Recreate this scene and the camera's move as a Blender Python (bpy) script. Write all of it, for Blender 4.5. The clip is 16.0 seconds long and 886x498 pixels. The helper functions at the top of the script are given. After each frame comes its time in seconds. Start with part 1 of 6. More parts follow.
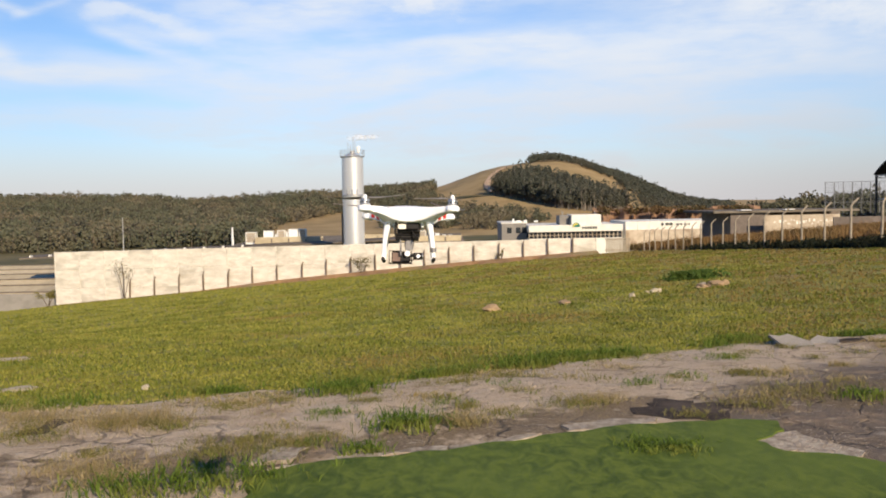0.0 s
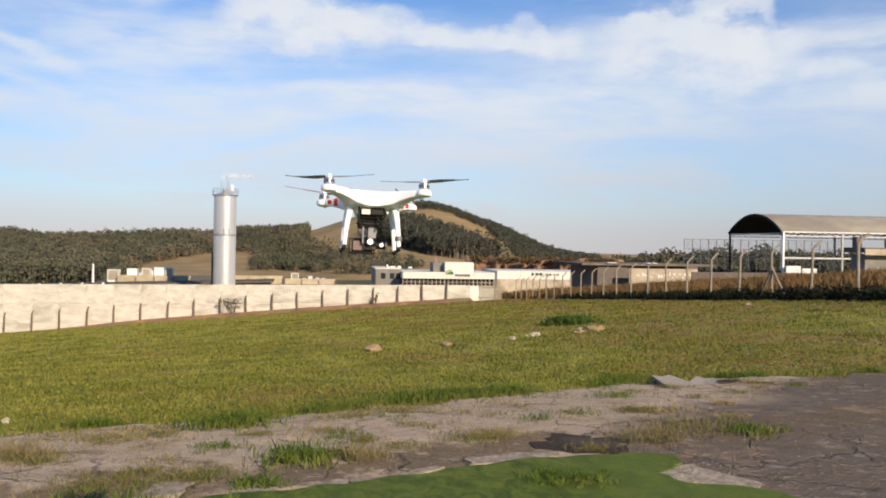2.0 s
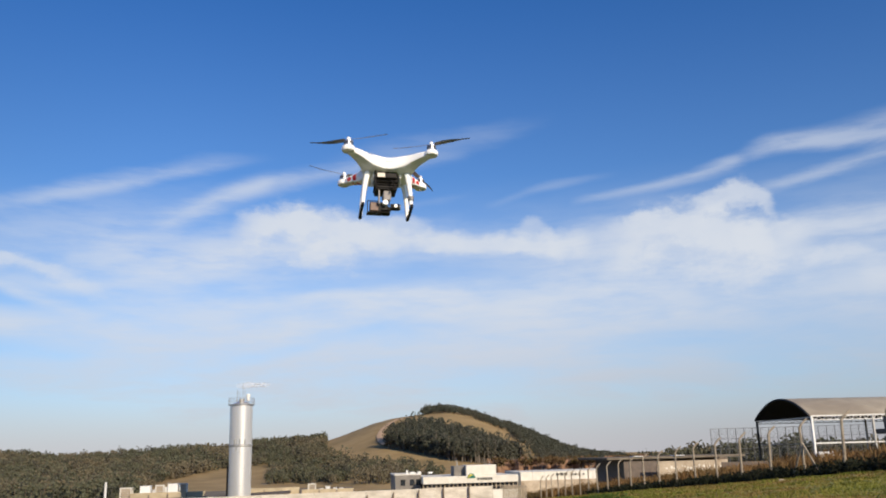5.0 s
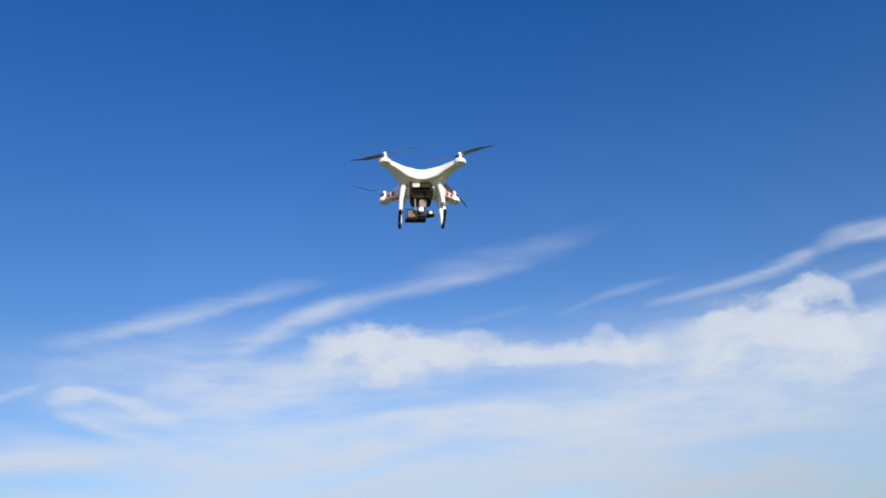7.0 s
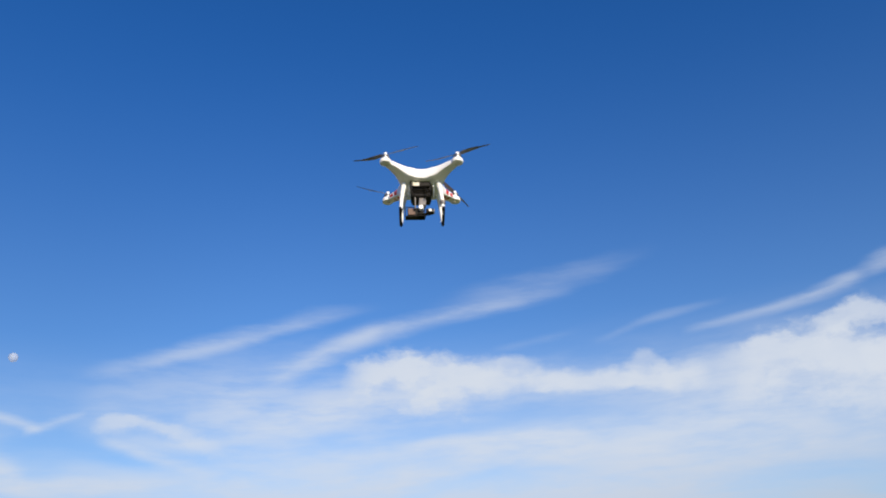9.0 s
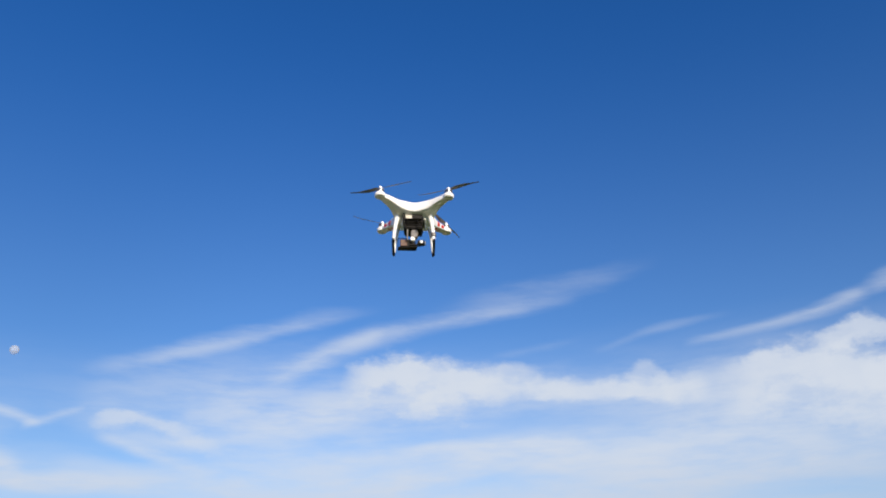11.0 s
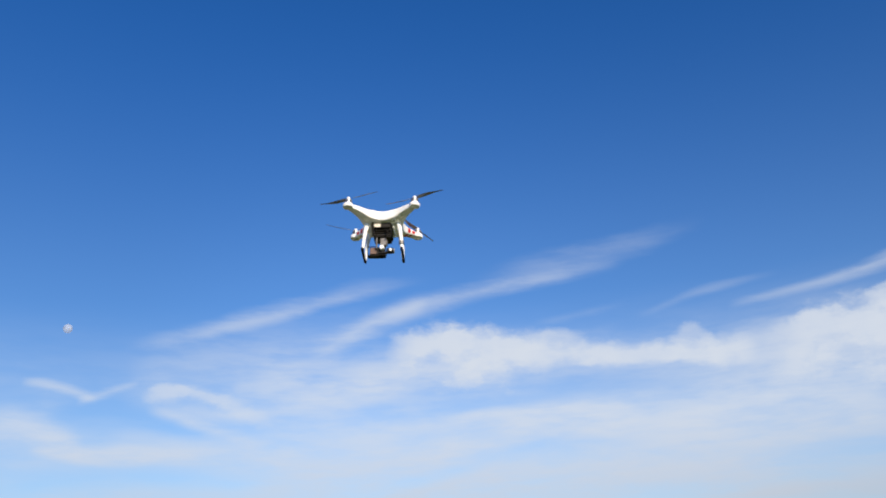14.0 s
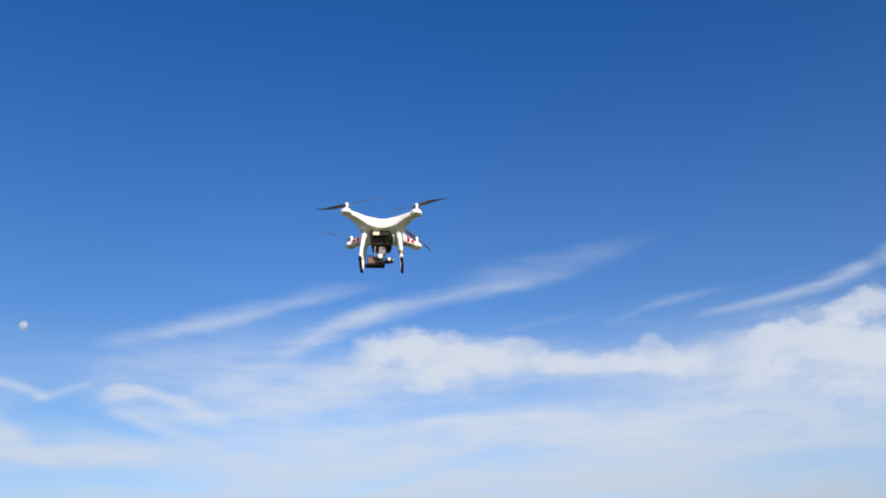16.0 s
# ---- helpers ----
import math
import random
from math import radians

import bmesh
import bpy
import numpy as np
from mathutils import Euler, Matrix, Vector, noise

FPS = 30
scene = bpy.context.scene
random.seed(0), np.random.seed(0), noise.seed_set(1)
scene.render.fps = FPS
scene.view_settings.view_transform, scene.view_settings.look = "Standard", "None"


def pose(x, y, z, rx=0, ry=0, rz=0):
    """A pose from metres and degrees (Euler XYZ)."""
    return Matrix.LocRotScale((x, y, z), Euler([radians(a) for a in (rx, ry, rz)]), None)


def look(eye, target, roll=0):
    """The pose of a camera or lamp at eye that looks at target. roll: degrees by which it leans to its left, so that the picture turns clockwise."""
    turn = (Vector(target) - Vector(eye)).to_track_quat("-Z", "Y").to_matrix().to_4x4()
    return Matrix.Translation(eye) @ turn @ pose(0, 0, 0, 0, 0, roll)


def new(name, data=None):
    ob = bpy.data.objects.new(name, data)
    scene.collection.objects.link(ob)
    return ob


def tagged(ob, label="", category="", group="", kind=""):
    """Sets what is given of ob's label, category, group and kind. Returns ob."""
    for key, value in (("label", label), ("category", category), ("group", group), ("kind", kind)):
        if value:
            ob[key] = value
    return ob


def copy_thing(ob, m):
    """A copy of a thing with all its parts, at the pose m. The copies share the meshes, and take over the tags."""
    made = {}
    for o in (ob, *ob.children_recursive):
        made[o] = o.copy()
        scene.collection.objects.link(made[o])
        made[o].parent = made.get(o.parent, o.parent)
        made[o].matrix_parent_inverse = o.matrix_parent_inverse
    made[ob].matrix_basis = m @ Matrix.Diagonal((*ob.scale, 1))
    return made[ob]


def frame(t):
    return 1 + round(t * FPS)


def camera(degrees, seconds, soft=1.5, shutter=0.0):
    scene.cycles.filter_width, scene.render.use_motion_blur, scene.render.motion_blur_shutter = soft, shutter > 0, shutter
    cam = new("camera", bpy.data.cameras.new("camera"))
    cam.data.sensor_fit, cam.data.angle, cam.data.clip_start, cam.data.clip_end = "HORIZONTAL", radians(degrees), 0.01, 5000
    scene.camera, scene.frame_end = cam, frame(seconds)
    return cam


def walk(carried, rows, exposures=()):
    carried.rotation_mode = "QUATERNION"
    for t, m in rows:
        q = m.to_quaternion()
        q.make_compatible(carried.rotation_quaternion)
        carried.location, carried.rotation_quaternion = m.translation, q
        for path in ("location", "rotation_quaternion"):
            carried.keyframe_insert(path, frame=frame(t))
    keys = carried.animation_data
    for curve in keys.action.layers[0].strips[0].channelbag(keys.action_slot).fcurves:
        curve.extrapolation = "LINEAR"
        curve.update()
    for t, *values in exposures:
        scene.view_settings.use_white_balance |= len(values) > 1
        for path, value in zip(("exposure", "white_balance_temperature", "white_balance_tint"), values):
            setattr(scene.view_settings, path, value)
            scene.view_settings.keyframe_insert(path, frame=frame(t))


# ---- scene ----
# camera and its way
cam = camera(54.0, 16.0, soft=1.9)
PATH = [
    (0.0, pose(0.251, -0.204, 1.862, 86.90, 1.10, 0.00)),
    (0.5, pose(0.212, -0.141, 1.835, 88.11, 1.23, -0.68)),
    (1.0, pose(0.137, 0.028, 1.798, 89.55, 0.82, -2.04)),
    (1.5, pose(0.050, 0.024, 1.749, 90.79, 0.01, -5.68)),
    (2.0, pose(0.000, 0.000, 1.700, 89.91, -0.93, -8.30)),
    (2.5, pose(-0.023, -0.049, 1.618, 92.58, -0.28, -8.51)),
    (3.0, pose(-0.062, -0.134, 1.467, 95.14, -0.07, -8.44)),
    (3.5, pose(-0.052, -0.107, 1.345, 96.76, 0.61, -8.22)),
    (4.0, pose(-0.059, -0.206, 1.228, 98.45, 1.12, -8.25)),
    (4.5, pose(-0.022, -0.214, 1.106, 100.03, 1.25, -8.19)),
    (5.0, pose(-0.012, -0.185, 0.966, 103.26, 1.55, -6.99)),
    (7.5, pose(0.106, -0.341, 0.501, 111.68, 3.09, -1.06)),
    (8.0, pose(0.151, -0.354, 0.462, 112.15, 2.30, -0.81)),
    (8.5, pose(0.176, -0.369, 0.403, 112.57, 3.26, 0.81)),
    (11.0, pose(0.239, -0.564, 0.424, 113.16, 1.42, 0.33)),
    (11.5, pose(0.340, -0.668, 0.445, 111.84, 1.96, 1.74)),
    (12.0, pose(0.371, -0.677, 0.511, 110.83, 1.53, 3.16)),
    (12.5, pose(0.379, -0.682, 0.546, 110.61, 1.32, 3.73)),
    (13.0, pose(0.434, -0.697, 0.542, 110.54, 1.46, 3.73)),
    (13.5, pose(0.493, -0.707, 0.548, 110.88, 2.03, 3.75)),
    (14.0, pose(0.516, -0.687, 0.514, 111.19, 2.06, 3.48)),
    (14.5, pose(0.509, -0.581, 0.504, 111.67, 2.34, 3.81)),
    (15.0, pose(0.457, -0.554, 0.532, 112.48, 2.14, 3.65)),
    (15.5, pose(0.410, -0.547, 0.572, 112.28, 1.62, 1.20)),
    (16.0, pose(0.379, -0.557, 0.590, 111.49, 1.49, 0.79)),
]
walk(cam, PATH, exposures=[(0.0, 0.27, 6950, 10), (1.0, 0.20, 6920, 10), (1.5, 0.19, 6900, 10), (2.5, 0.14, 6850, 10), (3.0, 0.03, 6800, 10), (3.5, -0.08, 6750, 10), (4.0, -0.05, 6720, 10), (5.0, 0.01, 6650, 10), (7.5, 0.0, 6500, 10), (16.0, 0.0, 6500, 10)])

# ---------------------------------------------------------------- sky, sun
SUN_TO = Vector((1.58, -3.40, 1.74)).normalized()
SUN_EL = math.asin(SUN_TO.z)
SUN_ROT = math.atan2(SUN_TO.x, SUN_TO.y)

world = bpy.data.worlds.new("sky")
scene.world = world
world.use_nodes = True
wt = world.node_tree
wt.nodes.clear()


class Nodes:
    """Small shorthand for writing node trees."""

    def __init__(self, tree):
        self.tree = tree

    def add(self, kind):
        return self.tree.nodes.new(kind)

    def put(self, socket, value):
        if isinstance(value, bpy.types.NodeSocket):
            self.tree.links.new(value, socket)
        else:
            socket.default_value = value

    def math(self, op, a, b=0.0, c=0.0, clamp=False):
        n = self.add("ShaderNodeMath")
        n.operation, n.use_clamp = op, clamp
        for s, v in zip(n.inputs, (a, b, c)):
            self.put(s, v)
        return n.outputs[0]

    def vmath(self, op, a, b=(0, 0, 0)):
        n = self.add("ShaderNodeVectorMath")
        n.operation = op
        self.put(n.inputs[0], a)
        self.put(n.inputs[1], b)
        return n.outputs["Value"] if op in ("LENGTH", "DOT_PRODUCT") else n.outputs[0]

    def xyz(self, x=0.0, y=0.0, z=0.0):
        n = self.add("ShaderNodeCombineXYZ")
        for s, v in zip(n.inputs, (x, y, z)):
            self.put(s, v)
        return n.outputs[0]

    def split(self, v):
        n = self.add("ShaderNodeSeparateXYZ")
        self.put(n.inputs[0], v)
        return n.outputs

    def ramp(self, v, lo, hi, out_lo=0.0, out_hi=1.0, smooth=True):
        n = self.add("ShaderNodeMapRange")
        n.interpolation_type = "SMOOTHSTEP" if smooth else "LINEAR"
        for s, x in zip(n.inputs, (v, lo, hi, out_lo, out_hi)):
            self.put(s, x)
        return n.outputs[0]

    def noise(self, vec, scale, detail=4.0, rough=0.55, dist=0.0):
        n = self.add("ShaderNodeTexNoise")
        self.put(n.inputs["Vector"], vec)
        n.inputs["Scale"].default_value = scale
        n.inputs["Detail"].default_value = detail
        n.inputs["Roughness"].default_value = rough
        n.inputs["Distortion"].default_value = dist
        return n

    def mapping(self, vec, loc=(0, 0, 0), rot=(0, 0, 0), scale=(1, 1, 1), kind="POINT"):
        n = self.add("ShaderNodeMapping")
        n.vector_type = kind
        self.put(n.inputs["Vector"], vec)
        n.inputs["Location"].default_value = loc
        n.inputs["Rotation"].default_value = rot
        n.inputs["Scale"].default_value = scale
        return n.outputs[0]

    def mix(self, fac, a, b, blend="MIX"):
        n = self.add("ShaderNodeMix")
        n.data_type, n.blend_type = "RGBA", blend
        self.put(n.inputs[0], fac)
        for s, v in ((n.inputs[6], a), (n.inputs[7], b)):
            self.put(s, (*v, 1.0) if isinstance(v, tuple) and len(v) == 3 else v)
        return n.outputs[2]


W = Nodes(wt)
gen = W.add("ShaderNodeTexCoord").outputs["Generated"]
dx, dy, dz = W.split(gen)
az = W.math("MULTIPLY", W.math("ARCTAN2", dx, dy), 57.2958)          # degrees to the right of +y
el = W.math("MULTIPLY", W.math("ARCSINE", dz), 57.2958)
flat = W.xyz(az, el, 0.0)
# wind-drawn warp of the cloud edges: a slow sway for the strokes, a finer curl for the heaps
sway = W.noise(W.mapping(flat, scale=(0.16, 0.42, 1.0)), 1.0, 3.0, 0.5).outputs["Color"]
sway = W.vmath("ADD", flat, W.vmath("MULTIPLY", W.vmath("SUBTRACT", sway, (0.5, 0.5, 0.5)), (0.9, 0.5, 0.0)))
curl = W.noise(W.mapping(flat, scale=(0.55, 0.95, 1.0)), 1.0, 6.0, 0.62).outputs["Color"]
curl = W.vmath("ADD", flat, W.vmath("MULTIPLY", W.vmath("SUBTRACT", curl, (0.5, 0.5, 0.5)), (1.3, 0.75, 0.0)))
fibre = W.noise(W.mapping(sway, rot=(0, 0, radians(-13)), scale=(0.17, 0.85, 1.0)), 1.0, 6.0, 0.60).outputs["Fac"]
streak = W.noise(W.mapping(sway, rot=(0, 0, radians(-7)), scale=(0.09, 0.40, 1.0)), 1.0, 5.0, 0.58).outputs["Fac"]
puff = W.noise(W.mapping(curl, rot=(0, 0, radians(-6)), scale=(0.34, 0.62, 1.0)), 1.0, 7.0, 0.58).outputs["Fac"]
sway_a, sway_e, _ = W.split(sway)
curl_a, curl_e, _ = W.split(curl)


def cloud_group(name, soft, rough, floor, thin):
    """A node group that draws one cloud along an arc: elevation over azimuth as a polynomial, with half widths above and below
    the arc and density each a parabola from start to end, broken up by the texture fed to it."""
    tree = bpy.data.node_groups.new(name, "ShaderNodeTree")
    names = ["azimuth", "elevation", "texture", "mid", "run", "ends"] + [k + str(i) for k, n in (("arc", 5), ("up", 3), ("low", 3), ("dens", 3)) for i in range(n)]
    for k in names:
        tree.interface.new_socket(k, in_out="INPUT", socket_type="NodeSocketFloat")
    tree.interface.new_socket("body", in_out="OUTPUT", socket_type="NodeSocketFloat")
    N = Nodes(tree)
    q = N.add("NodeGroupInput").outputs
    end = N.add("NodeGroupOutput")
    u = N.math("DIVIDE", N.math("SUBTRACT", q["azimuth"], q["mid"]), q["run"])

    def poly(key, n):
        v = q[key + "0"]
        for i in range(1, n):
            v = N.math("MULTIPLY_ADD", v, u, q[key + str(i)])
        return v

    v = N.math("SUBTRACT", q["elevation"], poly("arc", 5))
    d = N.math("MAXIMUM", N.math("DIVIDE", v, poly("up", 3)), N.math("DIVIDE", v, N.math("MULTIPLY", poly("low", 3), -1.0)))
    d = N.math("ADD", d, N.ramp(q["texture"], 0.3, 0.7, rough, -rough))
    body = N.math("MULTIPLY", N.ramp(d, soft[0], soft[1]), N.ramp(q["texture"], 0.28, 0.60, floor, 1.0))
    fade = N.ramp(N.math("POWER", N.math("ABSOLUTE", u), q["ends"]), 1.0, thin)
    N.put(end.inputs[0], N.math("MULTIPLY", N.math("MULTIPLY", body, fade), poly("dens", 3)))
    return tree


WISP = cloud_group("ice_cloud_stroke", (1.5, -0.15), 0.20, 0.64, 0.05)
HEAP = cloud_group("heaped_cloud", (1.30, 0.24), 0.36, 0.80, 0.1)


def cloud(tree, points, up, low, dens, ends):
    """One cloud through (azimuth, elevation) points; half widths and density at its start, middle and end."""
    a, e = np.array([p[0] for p in points]), np.array([p[1] for p in points])
    mid, run = (a[0] + a[-1]) / 2, (a[-1] - a[0]) / 2
    arc = np.polyfit((a - mid) / run, e, min(4, len(points) - 1))
    n = W.add("ShaderNodeGroup")
    n.node_tree = tree
    values = [sway_a, sway_e, fibre] if tree is WISP else [curl_a, curl_e, puff]
    values += [float(mid), float(run), float(ends)] + [0.0] * (5 - len(arc)) + [float(k) for k in arc]
    for v0, v1, v2 in (up, low, dens):
        values += [(v0 + v2) / 2 - v1, (v2 - v0) / 2, v1]
    for socket, v in zip(n.inputs, values):
        W.put(socket, v)
    return n.outputs[0]


CLOUDS = [
    # two long cirrus strokes, the feathered fan over the second, and its tail bending down
    (WISP, [(-24.4, 14.07), (-20.1, 15.26), (-17.3, 16.04), (-13.6, 16.96), (-9.8, 17.94), (-6.7, 18.80), (-3.6, 19.17)], (0.28, 0.83, 0.28), (0.28, 0.48, 0.24), (0.36, 0.46, 0.30), 1.6),
    (WISP, [(-15.6, 12.05), (-12.7, 13.45), (-11.3, 14.34), (-9.4, 15.56), (-7.5, 16.59), (-5.2, 17.30), (-3.6, 17.68)], (1.79, 0.83, 0.41), (1.72, 1.03, 0.48), (0.34, 0.34, 0.40), 6),
    (WISP, [(-12.0, 13.97), (-9.8, 15.30), (-7.5, 16.59), (-5.2, 17.30), (-2.0, 17.94), (1.9, 18.56), (5.8, 19.02), (9.7, 19.43)], (1.03, 0.58, 0.41), (1.24, 0.65, 0.41), (0.24, 0.44, 0.06), 5),
    (WISP, [(-2.0, 18.39), (1.9, 19.12), (5.9, 19.76), (9.8, 20.27), (13.3, 20.90), (16.0, 21.59)], (0.69, 0.96, 0.48), (0.48, 0.76, 0.34), (0.15, 0.22, 0.12), 1.6),
    # thin strokes over the heaped bank
    (WISP, [(9.7, 15.85), (11.6, 16.30), (13.1, 16.72), (15.3, 17.12), (17.9, 17.44), (20.0, 17.66)], (0.24, 0.31, 0.24), (0.21, 0.28, 0.21), (0.15, 0.18, 0.07), 1.6),
    (WISP, [(2.9, 15.74), (5.6, 16.20), (7.9, 16.58), (9.8, 16.86)], (0.28, 0.28, 0.28), (0.28, 0.28, 0.28), (0.08, 0.10, 0.05), 2),
    (WISP, [(15.8, 15.89), (18.8, 16.27), (21.4, 16.56), (24.0, 16.84), (26.1, 17.26), (27.9, 17.76)], (0.28, 0.34, 0.55), (0.31, 0.38, 0.55), (0.16, 0.38, 0.56), 6),
    (WISP, [(27.2, 17.59), (28.9, 18.01), (30.9, 18.02), (33.2, 17.80), (36.2, 17.78), (40.1, 17.78)], (0.69, 0.69, 0.55), (0.55, 0.48, 0.48), (0.52, 0.50, 0.44), 6),
    (WISP, [(27.9, 18.43), (29.9, 18.51), (31.9, 18.51), (34.2, 18.43), (36.3, 18.66), (40.2, 18.69)], (0.41, 0.55, 0.83), (0.41, 0.48, 0.62), (0.24, 0.26, 0.30), 4),
    (WISP, [(27.1, 15.44), (29.1, 15.64), (31.5, 16.04), (34.0, 16.49), (36.2, 16.76), (40.0, 16.86)], (0.34, 0.48, 0.62), (0.41, 0.48, 0.55), (0.36, 0.42, 0.34), 5),
    # heaped bank, its flat-bottomed tail and the knob on it
    (HEAP, [(-6.9, 14.56), (-4.8, 15.04), (-2.1, 15.13), (0.5, 14.74), (4.5, 14.40)], (0.89, 1.24, 0.89), (1.86, 2.61, 1.86), (0.78, 0.92, 0.64), 4),
    (HEAP, [(1.7, 14.76), (4.0, 14.94), (6.6, 14.27), (9.5, 13.84)], (0.69, 0.69, 0.62), (1.03, 1.03, 0.83), (0.55, 0.55, 0.40), 4),
    (HEAP, [(0.1, 14.09), (3.5, 13.87), (7.2, 13.64), (10.9, 13.44), (14.4, 13.09), (17.9, 13.11)], (1.17, 0.89, 1.03), (0.76, 0.55, 0.69), (0.52, 0.74, 0.80), 6),
    (HEAP, [(11.9, 13.86), (13.0, 14.26), (13.6, 14.48), (14.5, 13.82), (15.8, 13.26)], (0.69, 0.76, 0.62), (1.03, 1.03, 0.96), (0.34, 0.46, 0.34), 3),
    # tall mass with a plume, and the wing trailing from it
    (HEAP, [(17.3, 13.00), (19.3, 13.77), (21.0, 14.03), (23.8, 13.69), (26.6, 13.32), (29.3, 12.46), (31.9, 12.07)], (1.03, 1.51, 1.03), (2.06, 3.27, 2.06), (0.76, 0.86, 0.62), 3),
    (HEAP, [(23.5, 14.77), (25.3, 15.12), (26.5, 15.56), (27.4, 15.61), (28.4, 14.82), (29.3, 13.59)], (0.69, 0.89, 0.69), (0.89, 1.03, 1.03), (0.40, 0.80, 0.50), 5),
    (HEAP, [(26.2, 12.58), (27.6, 12.61), (28.9, 12.15)], (1.17, 1.38, 1.17), (1.17, 1.24, 1.03), (0.50, 0.70, 0.40), 4),
    (WISP, [(28.6, 12.52), (30.6, 12.78), (32.9, 12.85), (35.9, 12.76), (39.7, 12.70)], (1.03, 1.24, 1.38), (0.69, 0.89, 1.03), (0.66, 0.62, 0.56), 6),
    (HEAP, [(30.0, 10.94), (31.5, 11.09), (33.1, 11.21), (34.6, 11.01)], (0.55, 0.62, 0.48), (0.48, 0.55, 0.41), (0.40, 0.62, 0.40), 3),
    (WISP, [(33.0, 9.66), (35.7, 9.81), (39.5, 9.98)], (0.89, 1.03, 1.03), (0.89, 1.03, 1.03), (0.40, 0.50, 0.50), 4),
    # broad thin veils joining the bank, the mass and the streaks
    (WISP, [(-12.0, 12.52), (-6.0, 13.52), (1.6, 13.74), (9.1, 13.30), (16.1, 12.88), (21.1, 12.73)], (1.38, 1.38, 1.72), (1.58, 1.17, 2.06), (0.26, 0.40, 0.44), 6),
    (WISP, [(12.6, 12.58), (17.9, 13.46), (21.3, 13.73), (25.0, 13.48), (28.9, 13.09)], (1.03, 1.72, 1.72), (2.06, 3.78, 3.78), (0.16, 0.30, 0.34), 5),
    (WISP, [(16.4, 10.69), (21.9, 10.80), (27.1, 10.30), (32.0, 9.74), (36.6, 9.32), (42.2, 9.04)], (2.06, 2.06, 2.06), (2.06, 2.41, 2.41), (0.14, 0.26, 0.28), 5),
    (WISP, [(-23.8, 12.42), (-19.2, 13.09), (-14.5, 13.53), (-9.5, 13.56), (-4.5, 13.21)], (1.51, 1.65, 1.24), (1.72, 2.06, 1.72), (0.16, 0.24, 0.24), 4),
    (WISP, [(-24.0, 13.13), (-20.0, 14.03), (-15.7, 14.90), (-11.3, 16.09), (-6.7, 17.21)], (1.24, 1.51, 0.69), (1.38, 1.58, 1.03), (0.12, 0.16, 0.10), 3),
    # streaks under the bank
    (WISP, [(-14.5, 11.35), (-11.2, 12.10), (-7.9, 12.59), (-4.5, 12.91), (-1.1, 13.04), (2.3, 12.72)], (0.89, 1.03, 0.76), (0.83, 0.89, 0.55), (0.34, 0.56, 0.44), 5),
    (WISP, [(-3.8, 9.92), (-0.4, 10.26), (2.5, 10.43), (5.5, 10.50), (8.0, 10.36), (10.5, 9.77)], (0.28, 0.41, 0.34), (1.58, 1.72, 1.24), (0.44, 0.60, 0.38), 5),
    (WISP, [(10.4, 9.39), (14.0, 9.66), (17.4, 10.06), (20.7, 10.08), (24.3, 9.68)], (1.03, 1.17, 1.24), (1.38, 1.51, 1.72), (0.30, 0.42, 0.44), 5),
    (WISP, [(-17.0, 11.66), (-14.2, 13.14), (-12.0, 13.97)], (1.38, 1.24, 1.03), (1.38, 1.24, 1.03), (0.24, 0.24, 0.16), 3),
    # small heap and hooks farther on
    (HEAP, [(-22.5, 11.49), (-21.0, 12.03), (-19.6, 12.22), (-18.0, 11.64), (-15.9, 10.91), (-14.1, 10.58)], (0.41, 0.48, 0.48), (0.48, 0.83, 0.62), (0.46, 0.62, 0.30), 5),
    (WISP, [(-22.2, 10.75), (-20.4, 10.46), (-18.6, 9.88), (-16.5, 9.15), (-14.0, 8.68)], (0.34, 0.45, 0.55), (0.31, 0.45, 0.55), (0.36, 0.46, 0.24), 4),
    (WISP, [(-29.3, 12.11), (-27.8, 12.09), (-26.4, 11.77), (-24.8, 11.32)], (0.31, 0.31, 0.28), (0.31, 0.34, 0.31), (0.30, 0.48, 0.48), 4),
    (WISP, [(-26.1, 11.19), (-24.8, 11.52), (-23.7, 11.91), (-22.4, 12.39)], (0.28, 0.31, 0.28), (0.28, 0.31, 0.28), (0.44, 0.40, 0.26), 4),
    (WISP, [(-32.5, 9.80), (-29.9, 9.80), (-28.4, 9.62), (-26.7, 9.07), (-25.1, 8.43)], (0.76, 0.89, 0.62), (0.89, 1.03, 0.62), (0.50, 0.62, 0.40), 5),
    (WISP, [(-28.9, 8.82), (-27.3, 8.23), (-25.3, 7.83), (-22.8, 7.66), (-20.1, 7.81), (-16.0, 7.43)], (1.17, 0.96, 0.76), (0.41, 0.31, 0.41), (0.44, 0.52, 0.30), 5),
    (WISP, [(-24.5, 8.88), (-21.6, 8.96), (-18.5, 8.51), (-15.0, 8.19), (-11.1, 8.89)], (0.69, 0.76, 0.89), (0.83, 0.83, 0.89), (0.26, 0.34, 0.30), 4),
    (WISP, [(-28.4, 8.17), (-25.4, 8.38), (-23.3, 8.22), (-21.1, 8.03), (-17.9, 7.51)], (0.69, 0.69, 0.48), (0.55, 0.48, 0.41), (0.40, 0.46, 0.30), 4),
    (WISP, [(-21.9, 11.09), (-18.4, 10.54), (-14.3, 10.91), (-10.1, 11.45), (-5.0, 12.25)], (0.69, 0.83, 0.69), (0.69, 0.83, 0.69), (0.30, 0.34, 0.24), 4),
    # low drawn-out streaks above the hills
